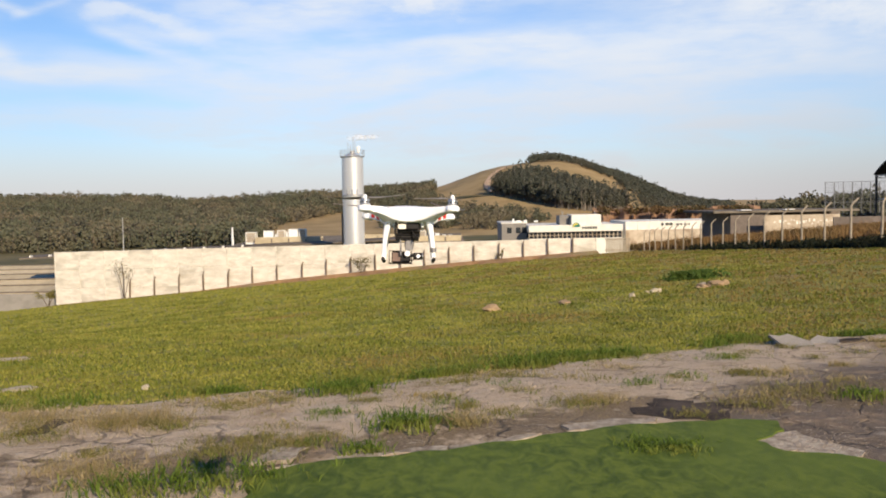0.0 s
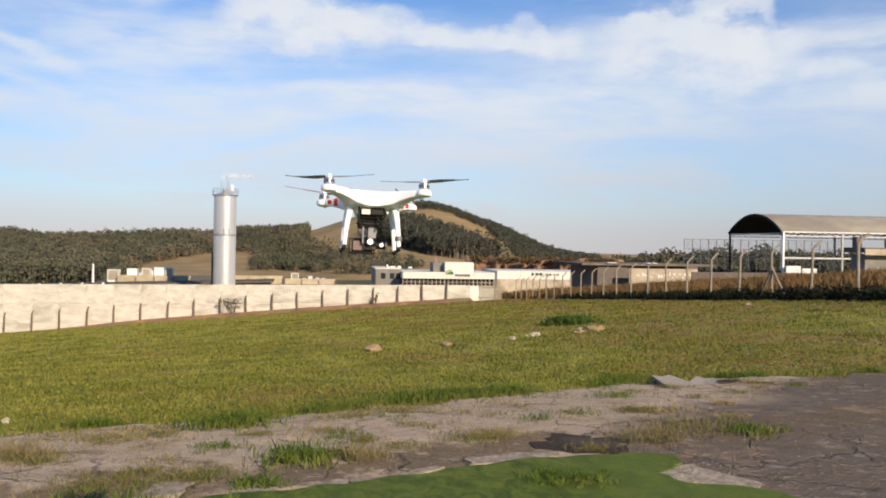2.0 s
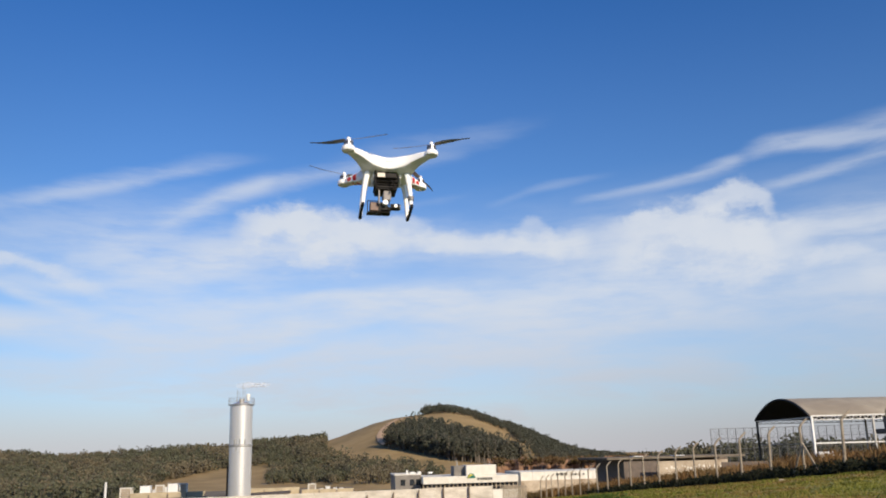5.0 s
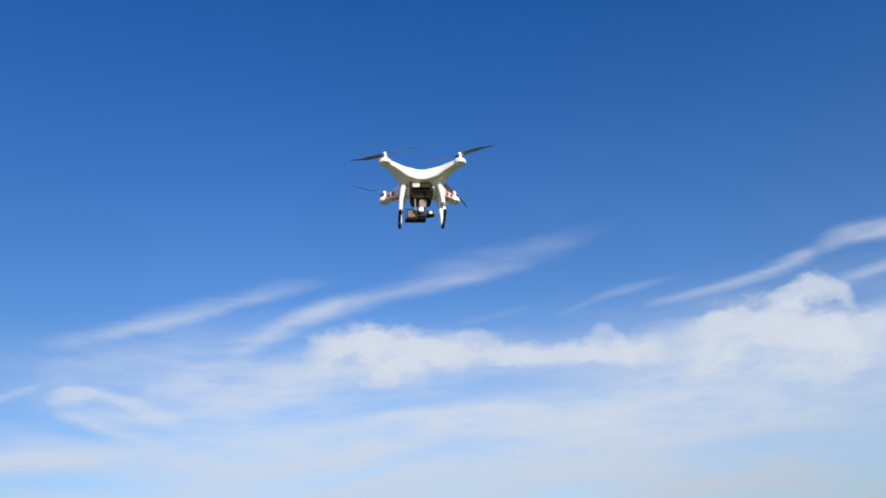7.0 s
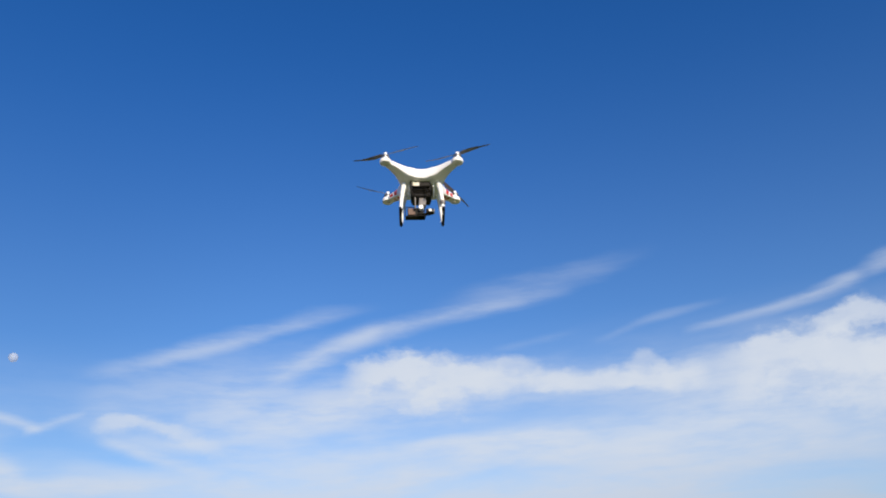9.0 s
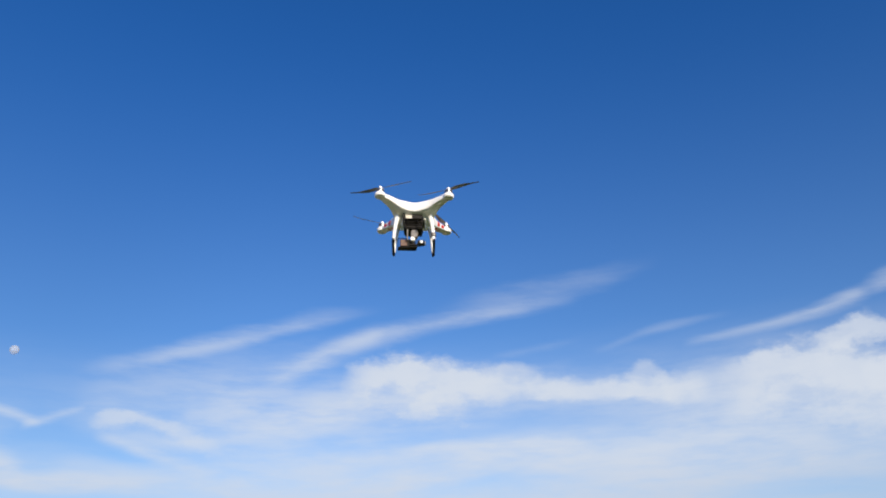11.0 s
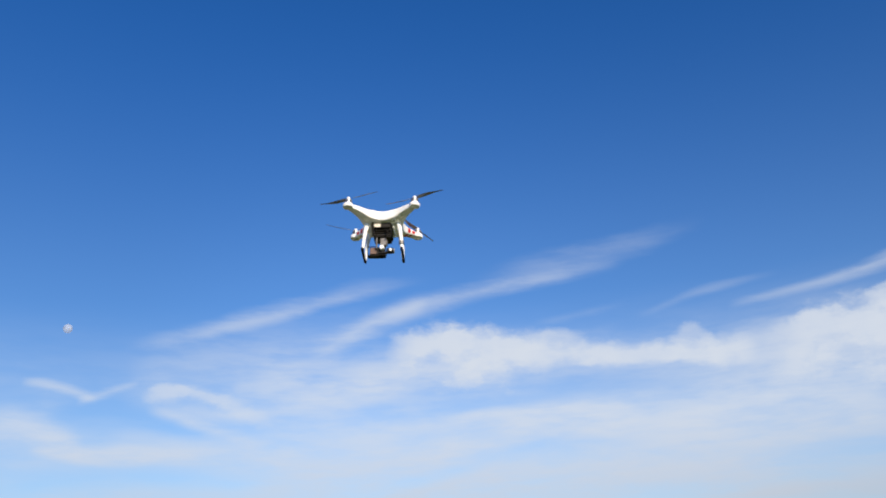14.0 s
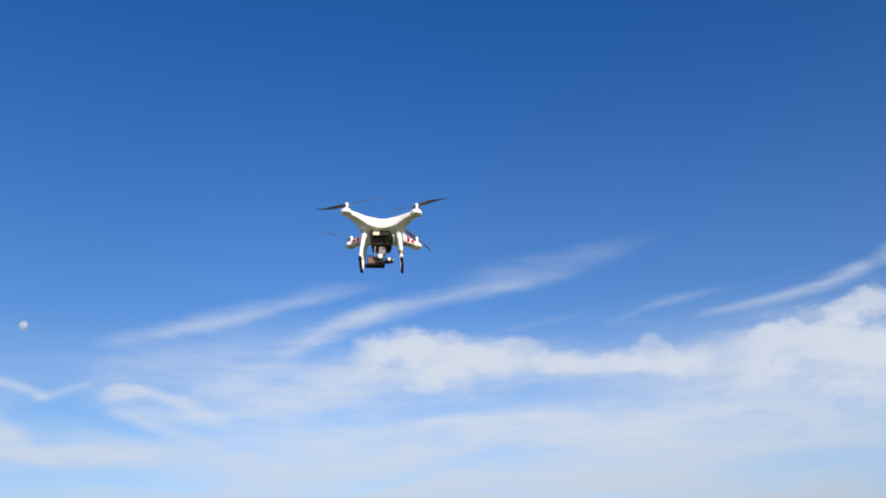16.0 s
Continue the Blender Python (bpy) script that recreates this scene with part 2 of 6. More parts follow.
    (WISP, [(-15.2, 6.94), (-10.9, 7.40), (-5.9, 7.32), (-0.7, 8.77), (4.5, 9.92), (9.9, 10.05)], (0.89, 0.89, 0.55), (0.89, 0.96, 0.62), (0.34, 0.40, 0.40), 5),
    (WISP, [(-10.3, 4.76), (-5.2, 5.33), (-0.0, 5.95), (5.1, 6.55), (10.9, 6.92), (18.5, 6.88)], (0.55, 0.69, 0.62), (0.62, 0.76, 0.69), (0.30, 0.34, 0.24), 5),
    (WISP, [(4.4, 8.86), (9.9, 8.94), (15.1, 8.80), (21.8, 8.47), (27.8, 7.82)], (0.76, 0.89, 0.89), (0.76, 0.89, 0.89), (0.34, 0.36, 0.30), 5),
    (WISP, [(-29.1, 5.13), (-25.0, 5.56), (-20.6, 5.31), (-15.9, 4.90), (-11.0, 5.05)], (0.62, 0.76, 0.62), (0.62, 0.76, 0.62), (0.22, 0.30, 0.22), 4),
    (WISP, [(8.3, 4.12), (14.4, 4.29), (19.9, 4.64), (25.2, 4.90), (30.2, 4.49)], (0.28, 0.31, 0.28), (0.31, 0.34, 0.31), (0.12, 0.18, 0.12), 4),
]
GAPS = [
    (WISP, [(-6.0, 10.33), (-2.9, 10.55), (-0.4, 10.91), (3.3, 11.29), (7.1, 11.70), (10.7, 11.88), (15.9, 11.57)], (0.34, 0.62, 0.69), (0.34, 0.62, 0.69), (0.28, 0.38, 0.31), 3),
    (WISP, [(-28.1, 10.15), (-26.0, 10.65), (-23.7, 10.82), (-21.3, 10.09), (-17.5, 9.49)], (0.48, 0.69, 0.34), (0.48, 0.69, 0.34), (0.31, 0.43, 0.25), 3),
    (WISP, [(-31.1, 5.97), (-28.2, 6.41), (-24.9, 6.87), (-20.7, 6.86), (-16.7, 6.54), (-12.5, 7.15)], (0.69, 0.69, 0.34), (0.69, 0.69, 0.34), (0.28, 0.26, 0.12), 3),
    (WISP, [(-32.4, 10.91), (-30.1, 11.01), (-27.6, 11.07)], (0.76, 0.83, 0.62), (0.76, 0.83, 0.62), (0.31, 0.37, 0.25), 3),
    (WISP, [(16.3, 5.91), (21.8, 6.29), (27.0, 6.60), (31.9, 6.67), (36.4, 6.53)], (0.89, 1.03, 1.03), (0.89, 1.03, 1.03), (0.12, 0.19, 0.21), 3),
    (WISP, [(-8.1, 6.08), (-4.4, 6.52), (-0.0, 7.61), (5.2, 8.27), (11.7, 8.01)], (0.41, 0.55, 0.41), (0.41, 0.55, 0.41), (0.25, 0.28, 0.19), 3),
    (WISP, [(-28.3, 9.58), (-24.8, 10.22), (-22.0, 9.85), (-17.1, 9.37), (-13.0, 9.68)], (1.03, 1.10, 0.62), (1.03, 1.10, 0.62), (0.37, 0.43, 0.25), 3),
    (WISP, [(-23.7, 6.75), (-19.2, 6.59), (-14.5, 6.24)], (0.48, 0.55, 0.41), (0.48, 0.55, 0.41), (0.19, 0.22, 0.15), 3),
    (WISP, [(-10.1, 13.55), (-8.3, 14.46), (-6.3, 15.36)], (0.69, 0.76, 0.55), (0.69, 0.76, 0.55), (0.22, 0.34, 0.25), 3),
]
clear = 1.0
for row in CLOUDS:
    clear = W.math("MULTIPLY", clear, W.math("SUBTRACT", 1.0, cloud(*row)))
# thin veil low in the sky, higher over the right, with clearer gaps in it
level = W.math("MULTIPLY_ADD", az, -0.02, el)
veil = W.ramp(level, 18.0, 7.5, 0.0, 0.82)
veil = W.math("MULTIPLY", veil, W.ramp(W.math("MULTIPLY_ADD", fibre, 0.35, W.math("MULTIPLY", streak, 0.65)), 0.36, 0.62, W.ramp(el, 12.0, 7.0, 0.50, 0.66), 1.0))
veil = W.math("MULTIPLY", veil, W.math("MULTIPLY", W.ramp(az, -6.0, -26.0, 1.0, 0.62), W.ramp(az, 12.0, 30.0, 1.0, 0.84)))
for row in GAPS:
    veil = W.math("MULTIPLY", veil, W.math("SUBTRACT", 1.0, cloud(*row)))
clear = W.math("MULTIPLY", clear, W.math("SUBTRACT", 1.0, veil))
cover = W.math("MAXIMUM", W.math("SUBTRACT", 1.0, clear), W.ramp(el, 8.5, -0.5, 0.0, 0.93))

air = W.add("ShaderNodeTexSky")
air.sky_type, air.sun_disc = "NISHITA", False
air.sun_elevation, air.sun_rotation = SUN_EL, SUN_ROT
air.altitude, air.air_density, air.dust_density, air.ozone_density = 750.0, 1.0, 0.6, 3.0
blue = W.mix(1.0, air.outputs[0], W.mix(W.ramp(el, 8.0, 40.0), W.mix(W.ramp(az, -8.0, -26.0), (0.66, 0.90, 1.16), (0.56, 0.77, 0.99)), W.mix(W.ramp(el, 44.0, 70.0), (0.185, 0.65, 1.19), (0.72, 0.78, 0.86))), "MULTIPLY")
white = W.mix(W.ramp(el, 0.0, 11.0), W.mix(W.ramp(az, 6.0, 34.0), (4.75, 4.68, 5.05), (3.7, 3.65, 4.0)), (5.85, 6.3, 7.0))
sky = W.mix(cover, blue, white)
back = W.add("ShaderNodeBackground")
W.put(back.inputs["Color"], sky)
back.inputs["Strength"].default_value = 0.116
out = W.add("ShaderNodeOutputWorld")
wt.links.new(back.outputs[0], out.inputs[0])

sun_data = bpy.data.lights.new("sun", "SUN")
sun_data.energy, sun_data.angle, sun_data.color = 5.0, radians(0.55), (1.0, 0.845, 0.64)
sun = new("sun", sun_data)
sun.matrix_world = look((0, 0, 60), Vector((0, 0, 60)) - SUN_TO)

# ---------------------------------------------------------------- materials
def material(name, dark, light, grain=6.0, stain=0.6, third=None, rough=0.85, metal=0.0, bump=0.3, bump_scale=None,
             spec=0.3, stretch=(1, 1, 1), vary=0.12, shift=False):
    """A surface of two mixed tones at two scales, with relief. Sizes in cycles a metre."""
    m = bpy.data.materials.new(name)
    m.use_nodes = True
    m.node_tree.nodes.clear()
    N = Nodes(m.node_tree)
    co = N.add("ShaderNodeTexCoord").outputs["Object"]
    info = N.add("ShaderNodeObjectInfo").outputs["Random"]
    if shift:
        co = N.vmath("ADD", co, N.xyz(N.math("MULTIPLY", info, 37.0), N.math("MULTIPLY", info, 53.0), 0.0))
    co = N.mapping(co, scale=stretch)
    g = N.noise(co, grain, 6.0, 0.6).outputs["Fac"]
    s = N.noise(co, stain, 4.0, 0.55, 0.4).outputs["Fac"]
    col = N.mix(N.ramp(g, 0.3, 0.7), dark, light)
    if third:
        col = N.mix(N.ramp(s, 0.50, 0.68, 0.0, 0.8), col, third)
    else:
        col = N.mix(N.ramp(s, 0.35, 0.75, 0.0, 0.45), col, dark)
    if vary:
        one = N.math("MULTIPLY_ADD", info, 2 * vary, 1 - vary)
        col = N.mix(1.0, col, N.xyz(one, one, one), "MULTIPLY")
    b = N.add("ShaderNodeBsdfPrincipled")
    N.put(b.inputs["Base Color"], col)
    N.put(b.inputs["Roughness"], N.ramp(g, 0.2, 0.8, max(0.05, rough - 0.1), min(1.0, rough + 0.08)))
    b.inputs["Metallic"].default_value = metal
    b.inputs["Specular IOR Level"].default_value = spec
    if bump:
        bn = N.add("ShaderNodeBump")
        bn.inputs["Strength"].default_value = bump
        bn.inputs["Distance"].default_value = 0.5 / grain
        h = N.noise(co, bump_scale or grain * 2, 5.0, 0.6).outputs["Fac"]
        N.put(bn.inputs["Height"], h)
        N.put(b.inputs["Normal"], bn.outputs[0])
    o = N.add("ShaderNodeOutputMaterial")
    m.node_tree.links.new(b.outputs[0], o.inputs[0])
    return m


def leaf_material(name, tone_a, tone_b, tone_c, rough=0.7, lucent=0.25, scale=0.05, tone_d=None, x_drift=0.0):
    """Foliage: tone by leaf clump and by a slow drift over the ground."""
    m = bpy.data.materials.new(name)
    m.use_nodes = True
    m.node_tree.nodes.clear()
    N = Nodes(m.node_tree)
    isle = N.add("ShaderNodeNewGeometry").outputs["Random Per Island"]
    co = N.add("ShaderNodeTexCoord").outputs["Object"]
    drift = N.noise(co, scale, 4.0, 0.6).outputs["Fac"]
    # tone_c gains weight steadily as x grows
    if x_drift:
        drift = N.math("MULTIPLY_ADD", N.split(co)[0], x_drift, drift)
    c = N.mix(N.ramp(isle, 0.0, 1.0, smooth=False), tone_a, tone_b)
    c = N.mix(N.ramp(drift, 0.45, 0.65, 0.0, 0.8), c, tone_c)
    if tone_d:
        clump = N.noise(co, scale * 4.5, 5.0, 0.6).outputs["Fac"]
        c = N.mix(N.ramp(clump, 0.50, 0.66, 0.0, 0.85), c, tone_d)
    b = N.add("ShaderNodeBsdfPrincipled")
    N.put(b.inputs["Base Color"], c)
    b.inputs["Roughness"].default_value = rough
    b.inputs["Specular IOR Level"].default_value = 0.2
    t = N.add("ShaderNodeBsdfTranslucent")
    N.put(t.inputs["Color"], c)
    x = N.add("ShaderNodeMixShader")
    x.inputs[0].default_value = lucent
    o = N.add("ShaderNodeOutputMaterial")
    m.node_tree.links.new(b.outputs[0], x.inputs[1])
    m.node_tree.links.new(t.outputs[0], x.inputs[2])
    m.node_tree.links.new(x.outputs[0], o.inputs[0])
    return m


# ---------------------------------------------------------------- mesh tools
def link_mesh(name, verts, faces, materials, parent=None, slots=None, smooth=False):
    me = bpy.data.meshes.new(name)
    me.from_pydata(verts, [], faces)
    for m in materials if isinstance(materials, (list, tuple)) else [materials]:
        me.materials.append(m)
    if slots is not None:
        me.polygons.foreach_set("material_index", np.asarray(slots, dtype=np.int32))
    if smooth:
        me.polygons.foreach_set("use_smooth", np.ones(len(me.polygons), dtype=bool))
    me.update()
    ob = new(name, me)
    if parent:
        ob.parent = parent
    return ob


def part(name, bm, mat, parent=None, label="", smooth=False):
    """One bmesh as one mesh object under a thing or a part."""
    me = bpy.data.meshes.new(name)
    bmesh.ops.recalc_face_normals(bm, faces=bm.faces)
    bm.to_mesh(me)
    bm.free()
    me.materials.append(mat)
    if smooth:
        me.polygons.foreach_set("use_smooth", np.ones(len(me.polygons), dtype=bool))
        me.set_sharp_from_angle(angle=radians(38))
    ob = new(name, me)
    if parent:
        ob.parent = parent
    return tagged(ob, label)


def thing(name, m=None, label="", category="", group="", kind=""):
    ob = new(name)
    ob.empty_display_size = 0.2
    if m is not None:
        ob.matrix_basis = m
    return tagged(ob, label, category, group, kind)


def box(bm, x0, x1, y0, y1, z0, z1, bevel=0.0):
    r = bmesh.ops.create_cube(bm, size=1.0)
    bmesh.ops.scale(bm, vec=(x1 - x0, y1 - y0, z1 - z0), verts=r["verts"])
    bmesh.ops.translate(bm, vec=((x0 + x1) / 2, (y0 + y1) / 2, (z0 + z1) / 2), verts=r["verts"])
    if bevel:
        edges = list({e for v in r["verts"] for e in v.link_edges})
        bmesh.ops.bevel(bm, geom=edges, offset=bevel, segments=1, affect="EDGES")
    return bm


def cuboid(x0, x1, y0, y1, z0, z1, bevel=0.0):
    return box(bmesh.new(), x0, x1, y0, y1, z0, z1, bevel)


def rings(bm, centres, radii, n=12, closed_ends=True, squash=None):
    """A tube through the centres with a radius at each."""
    rows = []
    pts = [Vector(c) for c in centres]
    side = None
    for i, c in enumerate(pts):
        t = (pts[min(i + 1, len(pts) - 1)] - pts[max(i - 1, 0)]).normalized()
        if side is None:
            side = t.cross(Vector((0, 0, 1)))
            if side.length < 0.1:
                side = Vector((1, 0, 0))
        side = (side - t * side.dot(t)).normalized()
        up = t.cross(side)
        sq = squash or (1.0, 1.0)
        rows.append([bm.verts.new(c + radii[i] * (sq[0] * math.cos(a) * side + sq[1] * math.sin(a) * up))
                     for a in (2 * math.pi * k / n for k in range(n))])
    for a, b in zip(rows, rows[1:]):
        for k in range(n):
            bm.faces.new((a[k], a[(k + 1) % n], b[(k + 1) % n], b[k]))
    if closed_ends:
        bm.faces.new(rows[0][::-1])
        bm.faces.new(rows[-1])
    return bm


def tube(centres, radii, n=12, squash=None):
    if not isinstance(radii, (list, tuple)):
        radii = [radii] * len(centres)
    return rings(bmesh.new(), centres, radii, n, True, squash)


def lathe(profile, n=24, bm=None):
    """Turns (radius, height) pairs round z."""
    bm = bm or bmesh.new()
    return rings(bm, [(0, 0, z) for _, z in profile], [max(r, 1e-4) for r, _ in profile], n)


def smoothstep(a, b, x):
    t = np.clip((x - a) / (b - a), 0.0, 1.0)
    return t * t * (3 - 2 * t)

# ---------------------------------------------------------------- the lie of the land
def field_z(x, y):
    """The field: level by the pavement, falling away ahead and to the left."""
    x, y = np.asarray(x, float), np.asarray(y, float)
    fall = -0.0632 * np.maximum(y - 8, 0)
    side = (0.0735 * x - 0.0065 * np.sqrt(x * x + 4.0)) * smoothstep(5, 30, y) * smoothstep(120, 60, np.abs(x))
    return fall + side


SKY_AZ = (-60, -35, -18.5, -16.5, -12.3, -8.7, -6.6, -5.0, -1.4, 0.2, 1.8, 3.3, 4.3, 5.4, 6.9, 8.4, 9.9, 11.7, 13.6, 14.9, 17.1, 24, 60)
SKY_EL = (0.35, 0.45, 0.3, -0.05, 0.15, 0.4, 0.3, 0.68, 0.75, 1.1, 1.7, 2.2, 2.3, 2.4, 2.72, 2.5, 1.9, 1.35, 0.55, -0.1, -0.55, -0.9, -0.6)


def crest(a):
    """Elevation in degrees of the bare skyline at azimuth a: the ridge, the round hill, the low ground beyond."""
    return (np.interp(a - 0.7, SKY_AZ, SKY_EL) + 2 * np.interp(a, SKY_AZ, SKY_EL) + np.interp(a + 0.7, SKY_AZ, SKY_EL)) / 4


def land_z(x, y):
    x, y = np.asarray(x, float), np.asarray(y, float)
    r = np.hypot(x, y)
    a = np.degrees(np.arctan2(x, y))
    near = field_z(x, y)
    floor = -17.0 + 11.0 * smoothstep(12, 26, a) + 2.0 * np.sin(x * 0.006) * np.cos(y * 0.008)
    top = 1.6 + np.tan(np.radians(crest(a))) * 900.0
    rise = smoothstep(330, 900, r)
    rise = 0.55 * rise + 0.45 * smoothstep(560, 900, r)
    far = floor + (top - floor) * rise - 60.0 * smoothstep(950, 2200, r) * smoothstep(5000, 900, r)
    front = (y > 0) * smoothstep(60, 40, np.abs(a))
    edge = smoothstep(118 + 90 * smoothstep(12, 22, a), 165 + 130 * smoothstep(12, 22, a), r) * front
    return near * (1 - edge) * np.where(r > 300, smoothstep(900, 300, r), 1.0) + far * edge


GRASS = material("field_grass_soil", (0.17, 0.175, 0.034), (0.27, 0.25, 0.058), 5.0, 0.25, (0.33, 0.22, 0.09), rough=0.95, bump=0.8)
HILL = material("dry_pasture", (0.27, 0.185, 0.08), (0.37, 0.265, 0.125), 0.06, 0.02, (0.22, 0.16, 0.07), rough=0.95, bump=0.0)
VALLEY = material("valley_scrub", (0.08, 0.075, 0.03), (0.16, 0.13, 0.06), 0.08, 0.02, (0.06, 0.065, 0.025), rough=0.95, bump=0.0)

radii = [0.0] + [0.8 * 1.06 ** i for i in range(150) if 0.8 * 1.06 ** i < 4300]
sect = 288
gv, gf, gs = [], [], []
for r in radii[1:]:
    ang = np.radians(np.arange(sect) * 360.0 / sect)
    xs, ys = r * np.sin(ang), r * np.cos(ang)
    zs = land_z(xs, ys)
    gv += [(float(p), float(q), float(s)) for p, q, s in zip(xs, ys, zs)]
gv.append((0.0, 0.0, 0.0))
for k in range(sect):
    gf.append((len(gv) - 1, k, (k + 1) % sect))
    gs.append(0)
for i in range(len(radii) - 2):
    slot = 0 if radii[i + 1] < 128 else (1 if radii[i + 1] > 420 else 2)
    for k in range(sect):
        a, b = i * sect + k, i * sect + (k + 1) % sect
        gf.append((a, a + sect, b + sect, b))
        gs.append(slot)
ground = link_mesh("ground", gv, [f[::-1] for f in gf], [GRASS, HILL, VALLEY], None, gs, True)
tagged(ground, "green field with worn dry patches falling to a valley and hills", "ground", kind="structure")

# ---------------------------------------------------------------- woods on the far slopes
def polar(a, r):
    return r * math.sin(radians(a)), r * math.cos(radians(a))


def inside(poly, a, e):
    hit = np.zeros(len(a), bool)
    j = len(poly) - 1
    for i in range(len(poly)):
        (ai, ei), (aj, ej) = poly[i], poly[j]
        cross = ((ei > e) != (ej > e)) & (a < (aj - ai) * (e - ei) / (ej - ei + 1e-12) + ai)
        hit ^= cross
        j = i
    return hit


def scatter_on_slope(count, a0, a1, r0, r1, wanted, seed):
    """Random places on the far land whose (azimuth, elevation) the function wanted accepts."""
    rng = np.random.default_rng(seed)
    a = rng.uniform(a0, a1, count)
    r = np.sqrt(rng.uniform(r0 ** 2, r1 ** 2, count))
    x, y = r * np.sin(np.radians(a)), r * np.cos(np.radians(a))
    z = land_z(x, y)
    e = np.degrees(np.arctan2(z - 1.6, r))
    ok = wanted(a, e)
    return np.stack([x[ok], y[ok], z[ok]], 1)


def wood(name, places, height, spread, clumps, leaf, bark, seed, label, clump=1.0, bare=0.35):
    """Trees as trunks with crowns of many small leaf clumps, all of one wood."""
    rng = np.random.default_rng(seed)
    n = len(places)
    h = height * rng.uniform(0.5, 1.25, n) * (1 + 0.3 * (rng.uniform(0, 1, n) > 0.93))
    w = spread * rng.uniform(0.7, 1.25, n)
    # crowns
    k = clumps
    d = rng.normal(size=(n, k, 3))
    d /= np.linalg.norm(d, axis=2, keepdims=True)
    d *= rng.uniform(0.35, 1.0, (n, k, 1)) ** 0.5
    c = np.empty((n, k, 3))
    c[..., 0] = places[:, None, 0] + d[..., 0] * w[:, None]
    c[..., 1] = places[:, None, 1] + d[..., 1] * w[:, None]
    mid = (bare + 1) / 2
    c[..., 2] = places[:, None, 2] + h[:, None] * (mid + d[..., 2] * (1 - bare) / 2)
    c = c.reshape(-1, 3)
    u = rng.normal(size=(n * k, 3))
    u /= np.linalg.norm(u, axis=1, keepdims=True)
    v = np.cross(u, rng.normal(size=(n * k, 3)))
    v /= np.linalg.norm(v, axis=1, keepdims=True)
    s = clump * rng.uniform(0.5, 1.1, (n * k, 1))
    q = np.cross(u, v)
    # a clump is a bent four-sided leaf mass, not a flat card
    verts = np.concatenate([c + s * u, c + s * v * 0.8 + s * q * 0.3, c - s * u * 0.9, c - s * v * 0.8 + s * q * 0.3, c + s * q * 0.8], 0)
    m = n * k
    i = np.arange(m)
    faces = np.concatenate([np.stack([i, i + m, i + 4 * m], 1), np.stack([i + m, i + 2 * m, i + 4 * m], 1),
                            np.stack([i + 2 * m, i + 3 * m, i + 4 * m], 1), np.stack([i + 3 * m, i, i + 4 * m], 1)], 0)
    # trunks
    t = 0.02 * h + 0.06
    off = np.array([[1, 0], [-0.5, 0.87], [-0.5, -0.87]])
    low = np.concatenate([np.stack([places[:, 0] + o[0] * t, places[:, 1] + o[1] * t, places[:, 2] - 1.0], 1) for o in off], 0)
    high = np.concatenate([np.stack([places[:, 0] + o[0] * t * 0.4, places[:, 1] + o[1] * t * 0.4, places[:, 2] + h * 0.85], 1) for o in off], 0)
    base = len(verts)
    j = np.arange(n)
    quads = np.concatenate([np.stack([base + j + a * n, base + j + b * n, base + 3 * n + j + b * n, base + 3 * n + j + a * n], 1)
                            for a, b in ((0, 1), (1, 2), (2, 0))], 0)
    verts = np.concatenate([verts, low, high], 0)
    all_faces = faces.tolist() + quads.tolist()
    slots = [0] * len(faces) + [1] * len(quads)
    ob = link_mesh(name, verts.tolist(), all_faces, [leaf, bark], None, slots)
    return tagged(ob, label, "trees", kind="stuff")


# both leaf tones are lifted to put the haze of distance into their colour
LEAF_FAR = leaf_material("far_leaves", (0.088, 0.094, 0.060), (0.140, 0.140, 0.086), (0.220, 0.178, 0.114), scale=0.016, tone_d=(0.052, 0.050, 0.043))
LEAF_GUM = leaf_material("gum_leaves", (0.056, 0.063, 0.050), (0.108, 0.113, 0.080), (0.105, 0.100, 0.074), scale=0.02)
BARK_PALE = material("pale_bark", (0.13, 0.11, 0.09), (0.21, 0.18, 0.145), 2.0, 0.3, rough=0.9, bump=0)
BARK_DARK = material("dark_bark", (0.07, 0.055, 0.04), (0.13, 0.10, 0.075), 4.0, 0.5, rough=0.9, bump=0.2)


def base_line(a):
    return np.interp(a, [-32, -18.4, -13, -10.7, -8.6, -6.5, -5, -1, 1.5, 3.2], [-4.6, -3.6, -2.6, -1.35, -0.95, -0.6, -0.5, -0.4, -0.15, 0.0])


left_wood = scatter_on_slope(6400, -34, 2.2, 380, 905, lambda a, e: (e > base_line(a)) & ((a < -0.6) | (e < 0.15 - 0.25 * (a + 0.6))), 3)
wood("ridge_wood", left_wood, 8.6, 5.0, 40, LEAF_FAR, BARK_DARK, 4, "dark mixed woodland covering the long ridge", 1.05, 0.0)
PATCH = [(3.05, 0.45), (3.9, 1.0), (5.2, 1.35), (6.7, 1.15), (8.7, 0.55), (11.2, -0.45), (12.6, -0.95), (10.0, -0.85), (7.8, -0.6), (5.1, 0.0), (3.4, 0.35)]
patch = scatter_on_slope(30000, 2.5, 13.5, 420, 905, lambda a, e: inside(PATCH, a, e), 5)
wood("gum_plantation", patch[:1300], 12.5, 2.4, 36, LEAF_GUM, BARK_PALE, 6, "dark green plantation of slender pale-trunked trees", 0.9, 0.42)
fringe = scatter_on_slope(26000, 5.7, 18.5, 640, 915,
                          lambda a, e: ((a < 9.3) & (e > crest(a) - 0.12)) | ((a >= 9.3) & (e > crest(a) - 0.15 - 0.24 * np.maximum(a - 10.2, 0.0) ** 1.5) & (e > -1.0)), 7)
